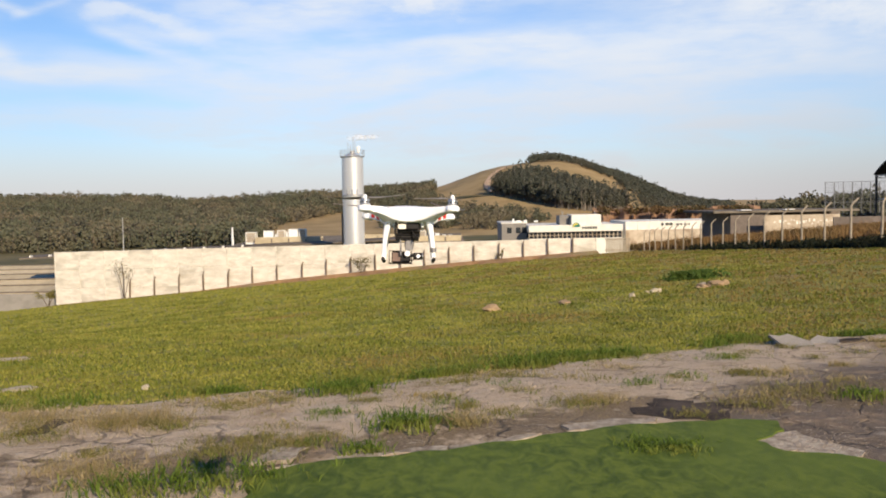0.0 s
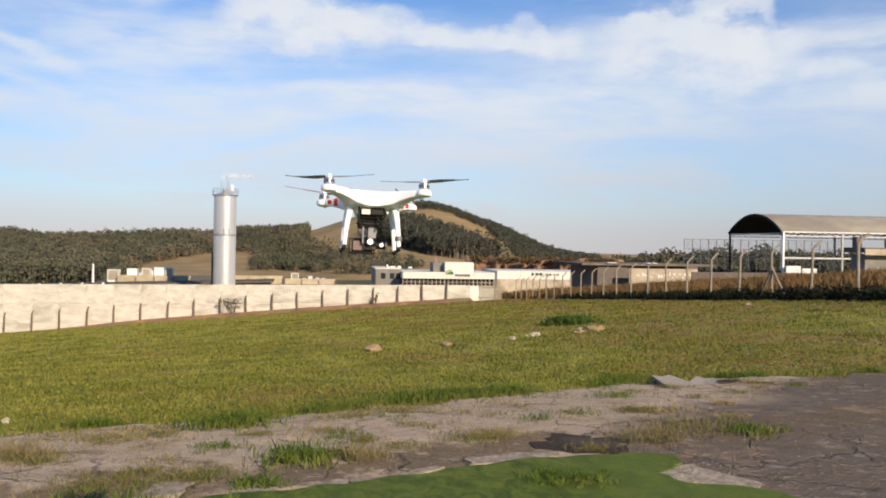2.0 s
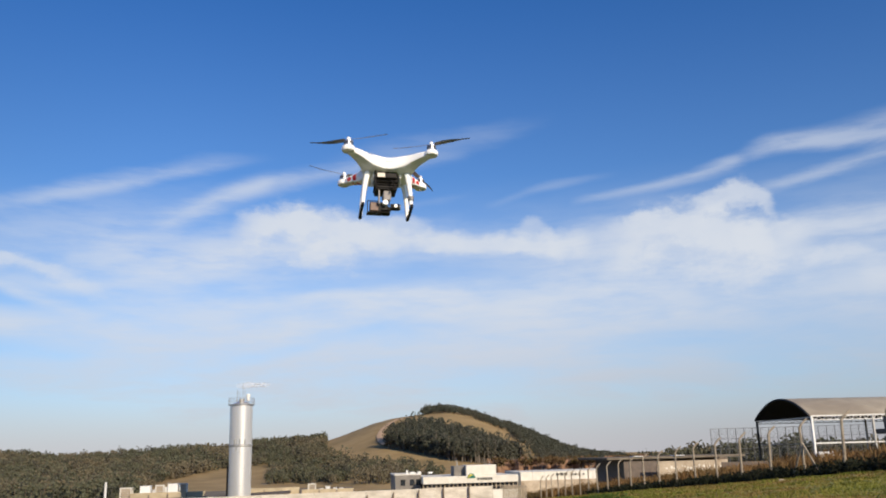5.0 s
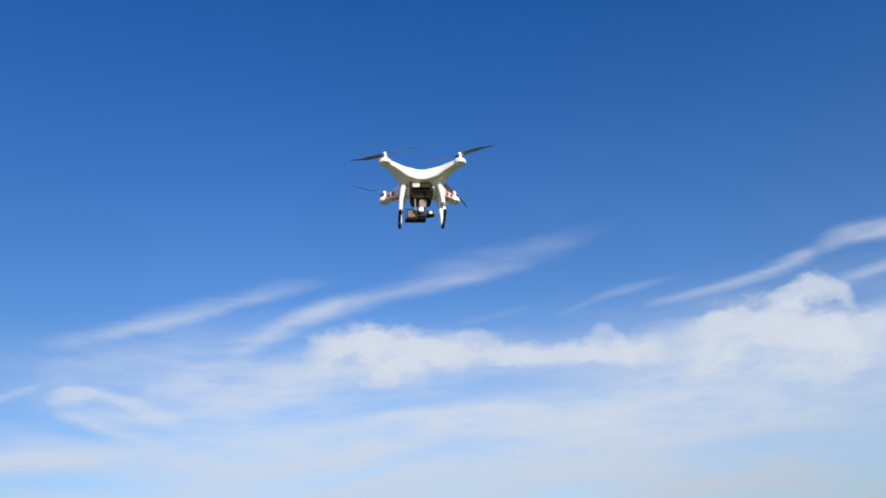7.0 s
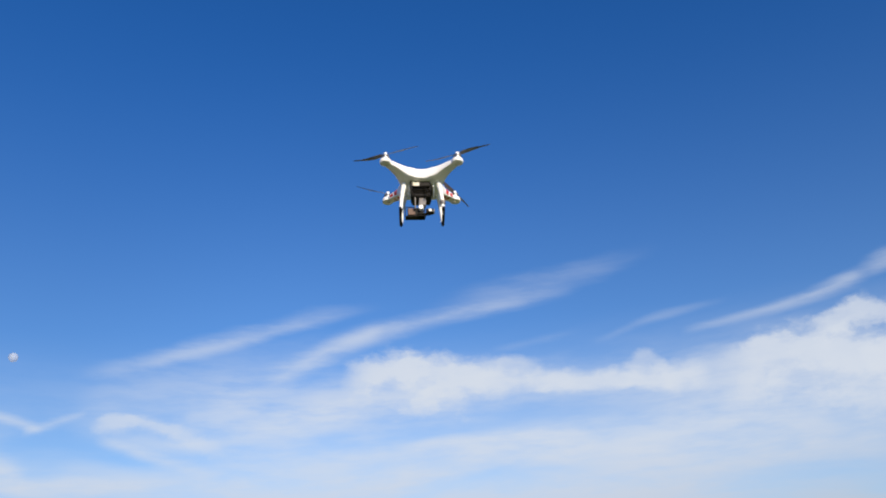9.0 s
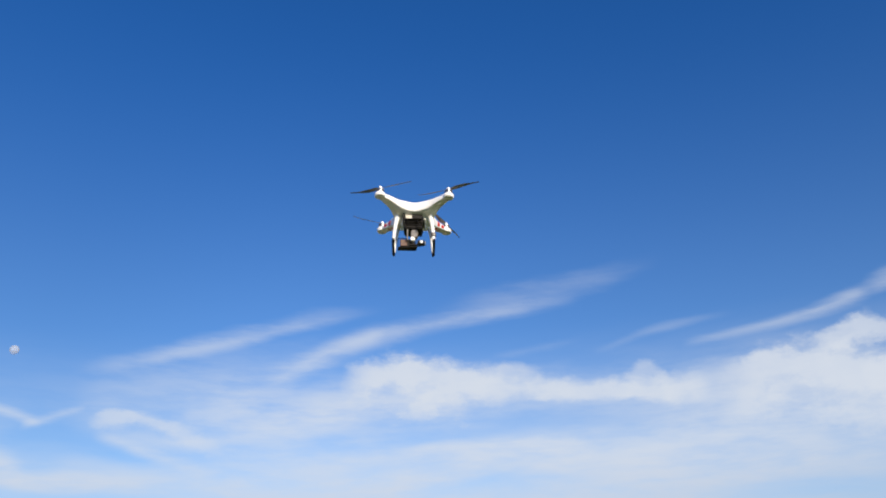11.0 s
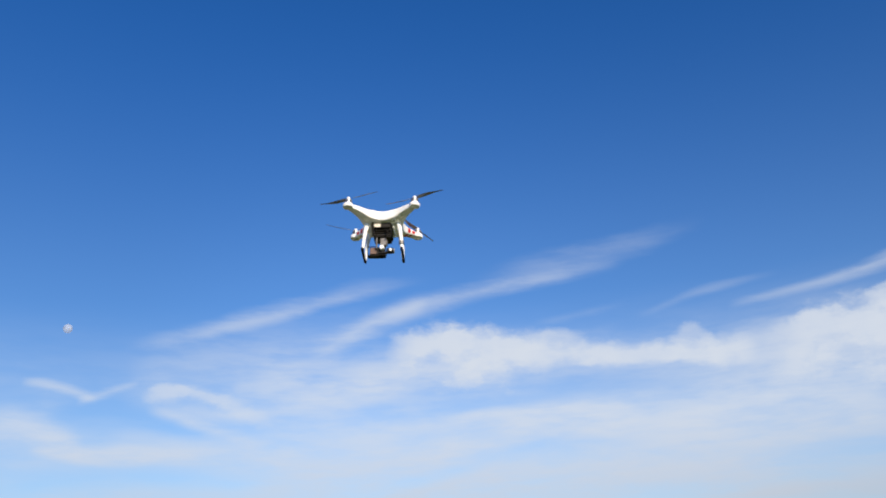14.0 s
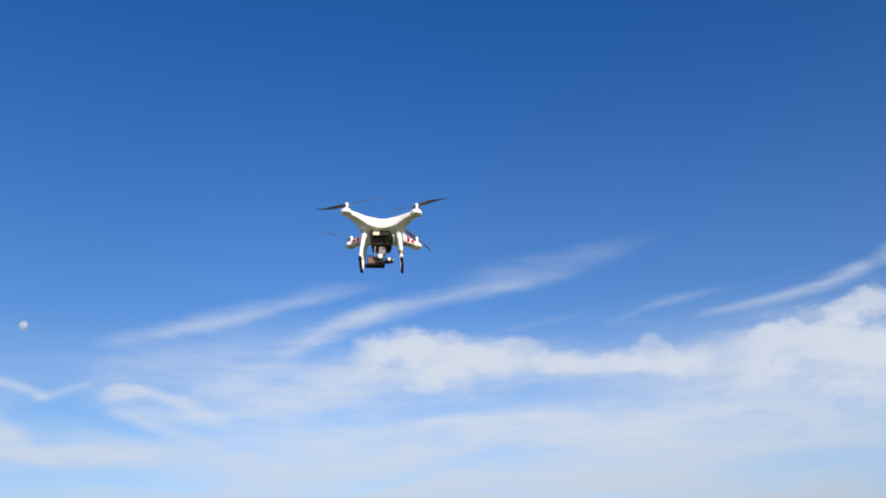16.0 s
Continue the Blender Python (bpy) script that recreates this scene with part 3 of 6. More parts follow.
wood("summit_wood", fringe[:1500], 6.0, 2.8, 30, LEAF_GUM, BARK_DARK, 8, "dark trees along the top and flank of the hill", 0.85, 0.15)
SCRUBLAND = [(-2.0, -0.2), (2.0, -0.5), (5.0, -0.9), (7.0, -1.3), (5.0, -1.9), (-4.0, -1.7), (-4.0, -0.6)]
brush = scatter_on_slope(5000, -5.0, 7.5, 350, 800, lambda a, e: inside(SCRUBLAND, a, e) & (np.sin(a * 3.1) + np.sin(a * 7.3 + e * 5) > -0.9), 13)
wood("foot_brush", brush[:420], 6.8, 3.4, 40, LEAF_FAR, BARK_DARK, 14, "dark scrub woodland at the foot of the hill", 0.85, 0.03)
low = scatter_on_slope(2600, 16.5, 36.0, 390, 430, lambda a, e: np.sin(a * 2.3) + np.sin(a * 5.9 + 1.0) > -0.8, 9)
wood("low_wood", low[:560], 8.8, 4.8, 110, LEAF_FAR, BARK_DARK, 10, "dark distant trees along the low skyline", 0.92, 0.0)
foot = scatter_on_slope(2600, -9.0, 9.0, 250, 420, lambda a, e: (np.sin(a * 1.7) + 0.4 * np.sin(a * 5.1) > 0.15) & (e > -1.9), 11)
wood("foot_wood", foot[:260], 4.4, 3.0, 44, LEAF_FAR, BARK_DARK, 12, "scattered dark trees at the foot of the hill", 0.7, 0.05)

# pale cart track climbing the hill beside the plantation
def slope_point(a, e):
    """The place on the far slope seen at azimuth a and elevation e."""
    r = np.arange(380.0, 900.0, 2.0)
    x, y = r * math.sin(radians(a)), r * math.cos(radians(a))
    z = land_z(x, y)
    k = int(np.argmax(np.degrees(np.arctan2(z - 1.6, r)) >= e)) or len(r) - 1
    return Vector((float(x[k]), float(y[k]), float(z[k])))


def track(points, width, label):
    bm = bmesh.new()
    fine_pts = []
    for (a0, e0), (a1, e1) in zip(points, points[1:]):
        for k in range(6):
            fine_pts.append(slope_point(a0 + (a1 - a0) * k / 6, e0 + (e1 - e0) * k / 6))
    rows_t = []
    for p in fine_pts:
        row = []
        for s in (-1, -0.3, 0.3, 1):
            x = p.x + s * width
            row.append(bm.verts.new((x, p.y, float(land_z(x, p.y)) + 0.9 + 0.25 * (1 - s * s))))
        rows_t.append(row)
    for a, b in zip(rows_t, rows_t[1:]):
        for k in range(3):
            bm.faces.new((a[k], a[k + 1], b[k + 1], b[k]))
    return tagged(part("dirt_track", bm, TRACK, None, smooth=True), label, "track", kind="structure")


TRACK = material("bare_track_earth", (0.46, 0.30, 0.18), (0.58, 0.41, 0.26), 0.2, 0.03, rough=0.95, bump=0)
track([(3.4, 0.55), (3.05, 0.85), (3.0, 1.2), (3.25, 1.6), (3.7, 1.95), (4.3, 2.2)], 3.2, "bare pale dirt track climbing the hill")
track([(11.8, 0.9), (12.2, 0.55), (12.7, 0.25)], 2.0, "short bare dirt scar on the hill flank")

# ---------------------------------------------------------------- walls and works behind the field
CONCRETE = material("cast_concrete", (0.50, 0.46, 0.39), (0.66, 0.62, 0.54), 1.1, 0.40, (0.36, 0.33, 0.27), rough=0.92, bump=0.3, vary=0.025, stretch=(0.6, 1.0, 3.2), shift=True)
CONCRETE_POST = material("weathered_concrete_post", (0.24, 0.20, 0.15), (0.37, 0.32, 0.25), 6.0, 1.2, rough=0.92, bump=0.3, vary=0.12, shift=True)
RENDER_WHITE = material("white_render", (0.66, 0.63, 0.55), (0.76, 0.73, 0.66), 0.8, 0.12, rough=0.9, bump=0.05, vary=0.04)
ROOF_BEIGE = material("dusty_roof", (0.40, 0.33, 0.22), (0.52, 0.44, 0.30), 0.6, 0.05, (0.33, 0.28, 0.20), rough=0.9, bump=0.1)
ROOF_GREY = material("grey_fibre_roof", (0.15, 0.125, 0.10), (0.22, 0.19, 0.15), 0.8, 0.08, rough=0.98, bump=0.1, spec=0.05)
DARK = material("dark_opening", (0.015, 0.015, 0.017), (0.03, 0.03, 0.033), 1.0, 0.2, rough=0.6, bump=0)
STEEL = material("silo_steel", (0.66, 0.65, 0.63), (0.76, 0.75, 0.73), 0.5, 0.1, rough=0.34, metal=0.55, bump=0.02, spec=0.5, stretch=(1, 1, 0.1), vary=0)
GALV = material("galvanised_steel", (0.34, 0.34, 0.34), (0.48, 0.48, 0.47), 6.0, 0.6, rough=0.5, metal=0.6, bump=0.05)
PAINT_WHITE = material("white_paint", (0.70, 0.70, 0.68), (0.80, 0.80, 0.78), 3.0, 0.5, rough=0.6, bump=0.02)

WALL_Y, WALL_X0, WALL_X1 = 108.0, -48.3, 19.2
bays = 22
bay = (WALL_X1 - WALL_X0) / bays
yard_wall = thing("wall_yard", pose(0, 0, 0), "long pale precast concrete wall with stained bays", "wall", kind="structure")


def wall_top(x):
    return -3.48 + 0.5 * (x - WALL_X0) / (WALL_X1 - WALL_X0)


slab_bm = cuboid(0.06, bay - 0.06, 0.0, 0.14, 0.008, 1.0, 0.012)
slab_me = None
rng_wall = random.Random(5)
for i in range(bays):
    x = WALL_X0 + i * bay
    top = wall_top(x)
    low_z = float(field_z(x + bay / 2, WALL_Y)) - 0.8
    rows = max(1, int(math.ceil((top - low_z) / 2.3)))
    for j in range(rows):
        if slab_me is None:
            first = part("panel", slab_bm, CONCRETE, yard_wall)
            slab_me = first.data
            ob = first
        else:
            ob = new("panel", slab_me)
            ob.parent = yard_wall
        ob.location = (x, WALL_Y + rng_wall.uniform(-0.012, 0.012), top - (j + 1) * 2.3)
        ob.scale = (1, 1, 2.3)
for i in range(bays + 1):
    x = WALL_X0 + i * bay
    low_z = float(field_z(x, WALL_Y)) - 0.8
    part("pillar", cuboid(x - 0.07, x + 0.07, WALL_Y - 0.03, WALL_Y + 0.2, low_z, wall_top(x) + 0.03, 0.015), CONCRETE, yard_wall)


# fence posts with a cranked top
def fence_post(m, height=2.55, lean=0.0, label="weathered concrete fence post with a cranked top", mat=None, thick=1.0):
    ob = thing("fence_post", m, label, "fence post", "fence posts")
    bm = bmesh.new()
    k = (1.0 - lean) * height / 2.55
    rings(bm, [(0, 0, -0.5), (0, 0, height * 0.84), (-0.10 * k, 0, height * 0.90), (-0.38 * k, 0, height)],
          [0.068 * thick, 0.060 * thick, 0.054 * thick, 0.046 * thick], 8)
    part("shaft", bm, mat or CONCRETE_POST, ob)
    return ob


FENCE_X, FENCE_Y, FENCE_SLOPE, STEP = 20.6, 30.7, 0.0517, 3.52
proto = None
rng_f = random.Random(8)
for i in range(-4, 22):
    y = FENCE_Y + i * STEP
    x = FENCE_X + FENCE_SLOPE * (y - FENCE_Y)
    m = pose(x, y, float(field_z(x, y)), rng_f.uniform(-1.5, 1.5), rng_f.uniform(-1.5, 1.5), 176 + rng_f.uniform(-9, 9))
    if proto is None:
        proto = fence_post(m)
    else:
        copy_thing(proto, m)
for i in (2,):
    y = FENCE_Y + i * STEP
    x = FENCE_X + FENCE_SLOPE * (y - FENCE_Y)
    for s in (-1, 1):
        z = float(field_z(x, y))
        bm = tube([(x, y, z + 1.5), (x + 0.1, y + s * 1.3, z - 0.1)], 0.05, 6)
        ob = part("fence_stay", bm, CONCRETE_POST)
        tagged(ob, "slanting concrete stay propping a fence post", "fence stay", "fence stays")
wall_proto = None
# browner and darker than the concrete of the fence posts
POST_DARK = material("brown_concrete_post", (0.13, 0.095, 0.065), (0.24, 0.185, 0.135), 6.0, 1.2, rough=0.92, bump=0.3, vary=0.15, shift=True)
for i in range(3, bays):
    x = WALL_X0 + (i + 0.04) * bay
    y = WALL_Y - 0.32
    m = pose(x, y, float(field_z(x, y)), rng_f.uniform(-2, 2), rng_f.uniform(-2, 2), 250 + rng_f.uniform(-15, 15))
    if wall_proto is None:
        wall_proto = fence_post(m, 2.45, 0.55, "weathered cranked concrete post standing against the pale wall", POST_DARK, 1.6)
    else:
        copy_thing(wall_proto, m)


# ---------------------------------------------------------------- silo
def silo():
    sx, sy = polar(-5.8, 170.0)
    z0, z1, R = -18.0, 11.0, 2.08
    ob = thing("silo", pose(sx, sy, z0), "tall bright steel silo with a railed top platform", "silo")
    H = z1 - z0
    prof = [(R, 0.0)]
    for k in range(1, 10):
        z = H * k / 10
        prof += [(R, z - 0.05), (R + 0.03, z - 0.03), (R + 0.03, z + 0.03), (R, z + 0.05)]
    prof += [(R, H - 0.25), (R + 0.12, H - 0.2), (R + 0.12, H), (R - 0.1, H + 0.02), (0.25, H + 0.75)]
    part("shell", lathe(prof, 48), STEEL, ob, smooth=True)
    part("platform", lathe([(R - 0.2, H - 0.1), (R + 0.35, H - 0.1), (R + 0.35, H + 0.02), (R - 0.2, H + 0.02)], 32), GALV, ob)
    for k in range(12):
        a = 2 * math.pi * k / 12
        x, y = (R + 0.3) * math.cos(a), (R + 0.3) * math.sin(a)
        part("rail_post", tube([(x, y, H), (x, y, H + 1.15)], 0.035, 6), GALV, ob)
    for z in (0.6, 1.15):
        ring = [((R + 0.3) * math.cos(2 * math.pi * k / 32), (R + 0.3) * math.sin(2 * math.pi * k / 32), H + z) for k in range(33)]
        part("rail", tube(ring, 0.03, 6), GALV, ob)
    part("vent", lathe([(0.32, H + 0.6), (0.32, H + 1.5), (0.42, H + 1.52), (0.42, H + 1.75), (0.05, H + 2.0)], 16), PAINT_WHITE, ob, "white roof vent").location = (1.25, -0.6, 0)
    for x, h in ((-0.75, 2.7), (-0.3, 2.4), (0.25, 3.9), (0.6, 2.9)):
        part("mast", tube([(x, -0.3, H + 0.3), (x, -0.3, H + h)], 0.045, 6), GALV, ob)
    part("hatch", lathe([(0.5, H + 0.5), (0.5, H + 1.0), (0.45, H + 1.05)], 16), GALV, ob)
    # collar and small brackets half way up
    for a in (-2.0, -1.55, -1.1):
        x, y = (R + 0.05) * math.cos(a), (R + 0.05) * math.sin(a)
        part("bracket", cuboid(x - 0.12, x + 0.12, y - 0.1, y + 0.1, H * 0.748, H * 0.748 + 0.9, 0.02), GALV, ob)
    part("collar", lathe([(R, H * 0.733), (R + 0.1, H * 0.736), (R + 0.1, H * 0.744), (R, H * 0.747)], 48), GALV, ob)
    # dark riser pipe on the shaded side
    part("riser", tube([(-R - 0.18, 0.2, 0), (-R - 0.18, 0.2, H * 0.62)], 0.16, 8), DARK, ob)
    return ob


silo()


# ---------------------------------------------------------------- factory, offices and sheds below the field
def place(a, r, e):
    x, y = polar(a, r)
    return x, y, 1.6 + r * math.tan(radians(e))


GLASS_DARK = material("dark_window_glass", (0.02, 0.025, 0.03), (0.04, 0.045, 0.055), 0.4, 0.1, rough=0.12, bump=0, spec=0.6)
# grey render; also paints the shade of the office side wing
GREY_AND_SHADE = material("grey_render_and_shade", (0.20, 0.185, 0.165), (0.28, 0.26, 0.235), 0.6, 0.1, rough=0.9, bump=0)
SIGN_DARK = material("sign_letters", (0.05, 0.055, 0.05), (0.09, 0.095, 0.09), 2.0, 0.4, rough=0.6, bump=0)
SIGN_GREEN = material("sign_green", (0.02, 0.14, 0.10), (0.03, 0.17, 0.12), 2.0, 0.4, rough=0.5, bump=0)
SIGN_YELLOW = material("sign_yellow", (0.62, 0.50, 0.08), (0.70, 0.58, 0.10), 2.0, 0.4, rough=0.5, bump=0)
EARTH = material("red_earth", (0.19, 0.105, 0.06), (0.30, 0.18, 0.11), 0.25, 0.05, (0.17, 0.13, 0.07), rough=0.95, bump=0.2)
BROWN_WALL = material("brown_block_wall", (0.13, 0.105, 0.09), (0.20, 0.165, 0.14), 1.5, 0.2, rough=0.92, bump=0.1)
STAINED = material("stained_beige_wall", (0.38, 0.31, 0.23), (0.50, 0.42, 0.32), 0.9, 0.25, (0.24, 0.17, 0.11), rough=0.92, bump=0.1)

ROOF_BROWN = material("weathered_brown_roof", (0.10, 0.08, 0.06), (0.17, 0.14, 0.105), 0.8, 0.08, rough=0.9, bump=0.1)
# factory hall along the back of the wall
hall = thing("factory_hall", pose(0, 0, 0), "long low factory hall with a dusty beige roof", "factory")
HALL_Y, HALL_Z = 196.0, -6.4
part("wall", cuboid(-47, 4.0, HALL_Y, HALL_Y + 46, -19, HALL_Z - 0.9), RENDER_WHITE, hall)
part("roof", cuboid(-48, 5.0, HALL_Y - 0.8, HALL_Y + 47, HALL_Z - 0.9, HALL_Z - 0.55, 0.05), ROOF_GREY, hall)
for k, (x0, x1, h) in enumerate([(-42.5, -27.0, 1.05), (-18.5, -7.2, 1.25), (-6.8, 4.4, 0.7)]):
    n = max(2, round((x1 - x0) / 4.0))
    for i in range(n):
        w = (x1 - x0) / n
        part("parapet_panel", cuboid(x0 + i * w + 0.03, x0 + (i + 1) * w - 0.03, HALL_Y + 0.2, HALL_Y + 0.5, HALL_Z - 0.55, HALL_Z + h, 0.03), ROOF_BEIGE, hall)
    for i in range(n + 1):
        w = (x1 - x0) / n
        part("gusset", cuboid(x0 + i * w - 0.10, x0 + i * w + 0.10, HALL_Y - 0.1, HALL_Y + 0.2, HALL_Z - 0.5, HALL_Z + h * 0.6), BROWN_WALL, hall)
# long grey lean-to roof running down to the left
bm = bmesh.new()
vs = [bm.verts.new(p) for p in ((-92, 188, -8.6), (-9, 188, -6.0), (-9, 195.6, -5.75), (-92, 195.6, -8.3), (-92, 188, -8.9), (-9, 188, -6.3), (-9, 195.6, -6.05), (-92, 195.6, -8.6))]
for f in ((0, 1, 2, 3), (7, 6, 5, 4), (0, 4, 5, 1), (1, 5, 6, 2), (2, 6, 7, 3), (3, 7, 4, 0)):
    bm.faces.new([vs[i] for i in f])
part("lean_to_roof", bm, ROOF_BROWN, hall)
for i in range(12):
    x = -90 + i * 4.2
    z = -8.6 + (x + 92) * 0.0313
    part("rooflight", cuboid(x, x + 0.35, 188.5, 189.5, z, z + 0.45, 0.03), RENDER_WHITE, hall)


def cooler(x, z, w, h, framed, label):
    """A roof plant box; the framed ones show a grille inside a pale frame."""
    ob = thing("roof_unit", pose(x, HALL_Y + 1.5, z), label, "roof unit", "roof units on the factory")
    d = w * 0.8
    if not framed:
        part("casing", cuboid(-w / 2, w / 2, -d / 2, d / 2, 0, h, 0.06), PAINT_WHITE, ob)
        part("lid", cuboid(-w / 2 - 0.05, w / 2 + 0.05, -d / 2 - 0.05, d / 2 + 0.05, h, h + 0.1, 0.02), PAINT_WHITE, ob)
        part("louvre", cuboid(w * 0.12, w * 0.4, -d / 2 - 0.03, -d / 2 - 0.004, h * 0.1, h * 0.35), GREY_AND_SHADE, ob)
    else:
        for sx in (-1, 1):
            for sy in (-1, 1):
                part("corner_post", cuboid(sx * w / 2 - 0.1, sx * w / 2 + 0.1, sy * d / 2 - 0.1, sy * d / 2 + 0.1, 0, h, 0.02), RENDER_WHITE, ob)
        part("top", cuboid(-w / 2 - 0.1, w / 2 + 0.1, -d / 2 - 0.1, d / 2 + 0.1, h, h + 0.22, 0.03), RENDER_WHITE, ob)
        part("core", cuboid(-w / 2 + 0.15, w / 2 - 0.15, -d / 2 + 0.15, d / 2 - 0.15, 0, h - 0.02), STAINED, ob)
        for k in range(4):
            part("slat", cuboid(-w / 2 + 0.1, w / 2 - 0.1, -d / 2 - 0.02, -d / 2 + 0.1, h * (0.2 + 0.2 * k), h * (0.2 + 0.2 * k) + 0.08), GALV, ob)
    return ob


for a0, a1, e1, e0, framed in ((-12.8, -12.2, -1.62, -2.1, True), (-11.7, -11.1, -1.5, -2.15, False), (-10.8, -10.35, -1.52, -2.1, True),
                               (-10.1, -9.5, -1.42, -2.1, False), (-9.4, -9.0, -1.45, -2.1, True), (-11.0, -10.85, -1.75, -2.1, False),
                               (-10.3, -10.15, -1.6, -2.1, False)):
    x0, x1 = HALL_Y * math.tan(radians(a0)), HALL_Y * math.tan(radians(a1))
    z1, z0 = 1.2 + 199 * math.tan(radians(e1)), HALL_Z - 0.55
    cooler((x0 + x1) / 2, z0, x1 - x0, z1 - z0, framed,
           "pale framed roof cooler on the factory roof" if framed else "white boxed roof cooler on the factory roof")
cooler(HALL_Y * math.tan(radians(-12.5)), HALL_Z - 2.2, 2.0, 2.0, False, "white plinth box under a roof cooler")
for a, w, h in ((-1.35, 1.5, 1.95), (-0.75, 0.75, 1.0), (-0.35, 0.95, 1.45), (0.1, 0.75, 1.05), (0.5, 0.8, 1.0)):
    cooler(HALL_Y * math.tan(radians(a)), HALL_Z - 0.3, w, h, a == -1.35, "pale framed roof cooler on the factory roof" if a == -1.35 else "small white air conditioner on the factory roof")
bm = tube([(0, 0, 0), (0, 0, 4.0)], [0.28, 0.22], 10)
mast = part("flue", bm, PAINT_WHITE)
mast.location = (HALL_Y * math.tan(radians(-13.4)), HALL_Y - 3, -6.9)
tagged(mast, "white flue pipe standing on the factory roof", "flue")
bm = tube([(0, 0, 0), (0, 0, 9.0)], [0.14, 0.08], 8)
mast = part("lamp_pole", bm, GALV)
mast.location = (190 * math.tan(radians(-20.2)), 190, -9.2)
tagged(mast, "thin grey pole standing before the woods", "pole")


# offices with a band of windows and a sign block
def office():
    ob = thing("office_building", pose(0, 0, -0.4), "white office building with a dark window band and a sign block", "building")
    Y = 206.0
    X = lambda a: Y * math.tan(radians(a))
    Z = lambda e, a=8.0: 1.6 + Y / math.cos(radians(a)) * math.tan(radians(e))
    x0, xc, x1 = X(4.0), X(5.7), X(11.7)
    zt, zb = Z(-1.48), -18.0
    part("front_wall", cuboid(xc, x1, Y, Y + 22, zb, Z(-2.35)), RENDER_WHITE, ob)
    part("parapet", cuboid(xc - 0.1, x1 + 0.1, Y - 0.3, Y + 22, Z(-1.92), zt, 0.05), RENDER_WHITE, ob)
    part("window_recess", cuboid(xc, x1, Y + 0.6, Y + 21, Z(-2.35), Z(-1.92)), GLASS_DARK, ob)
    n = 22
    for i in range(n + 1):
        x = xc + (x1 - xc) * i / n
        part("mullion", cuboid(x - 0.08, x + 0.08, Y + 0.3, Y + 0.6, Z(-2.35), Z(-1.92)), STAINED, ob)
    part("transom", cuboid(xc, x1, Y + 0.35, Y + 0.6, Z(-2.16), Z(-2.13)), STAINED, ob)
    # side wing, its shade put into a darker grey wall colour
    bm = bmesh.new()
    box(bm, x0, xc - 0.12, Y + 5, Y + 22, zb, Z(-1.36))
    part("side_wing", bm, GREY_AND_SHADE, ob)
    for a in (4.35, 4.95, 5.35):
        w = part("window", cuboid(X(a), X(a) + 1.1, Y + 4.9, Y + 4.97, Z(-2.0), Z(-1.62)), GLASS_DARK, ob)
    part("wing_cap", cuboid(x0 - 0.2, xc, Y + 4.8, Y + 22, Z(-1.36), Z(-1.28), 0.03), RENDER_WHITE, ob)
    # sign block
    part("sign_block", cuboid(X(8.45), X(10.35), Y - 0.1, Y + 8, zt, Z(-0.82), 0.05), RENDER_WHITE, ob)
    part("stair_block", cuboid(X(7.75), X(8.42), Y + 2, Y + 8, zt, Z(-0.86), 0.05), GREY_AND_SHADE, ob)
    for a, e in ((7.95, -0.5), (8.02, -0.62), (10.1, -0.6)):
        part("aerial", tube([(X(a), Y + 3, zt), (X(a), Y + 3, Z(e))], 0.07, 6), GALV, ob)
    # emblem: a green half disc over a yellow crescent, then bars in place of letters
    bm = bmesh.new()
    c = (X(8.75), Y - 0.42, Z(-1.62))
    R = 0.95
    arc = [(c[0] + R * math.cos(t), c[2] + R * math.sin(t) * 1.15) for t in (math.pi * k / 14 for k in range(15))]
    top = [bm.verts.new((x, c[1], z)) for x, z in arc]
    bot = [bm.verts.new((x, c[1] + 0.08, z)) for x, z in arc]
    bm.faces.new(top)
    bm.faces.new(bot[::-1])
    for k in range(14):
        bm.faces.new((top[k], bot[k], bot[k + 1], top[k + 1]))
    part("emblem", bm, SIGN_GREEN, ob)
    bm = bmesh.new()
    rings(bm, [(c[0] - 0.75 * R * math.cos(t), c[1] - 0.05, c[2] + 0.75 * R * math.sin(t)) for t in (0.1 + 1.9 * k / 8 for k in range(9))],
          [0.10 + 0.12 * math.sin(math.pi * k / 8) for k in range(9)], 6)
    part("emblem_stripe", bm, SIGN_YELLOW, ob)
    for k in range(6):
        xa = X(9.12) + k * 0.62
        part("sign_bar", cuboid(xa, xa + 0.46, Y - 0.42, Y - 0.34, Z(-1.74), Z(-1.60)), SIGN_DARK, ob)
    for a, w, h in ((5.0, 1.2, 0.5), (5.5, 0.8, 0.6), (6.2, 1.0, 0.4), (4.75, 0.4, 0.9)):
        part("roof_box", cuboid(X(a), X(a) + w, Y + 6, Y + 7, Z(-1.30), Z(-1.30) + h, 0.04), PAINT_WHITE, ob)
    return ob


office()


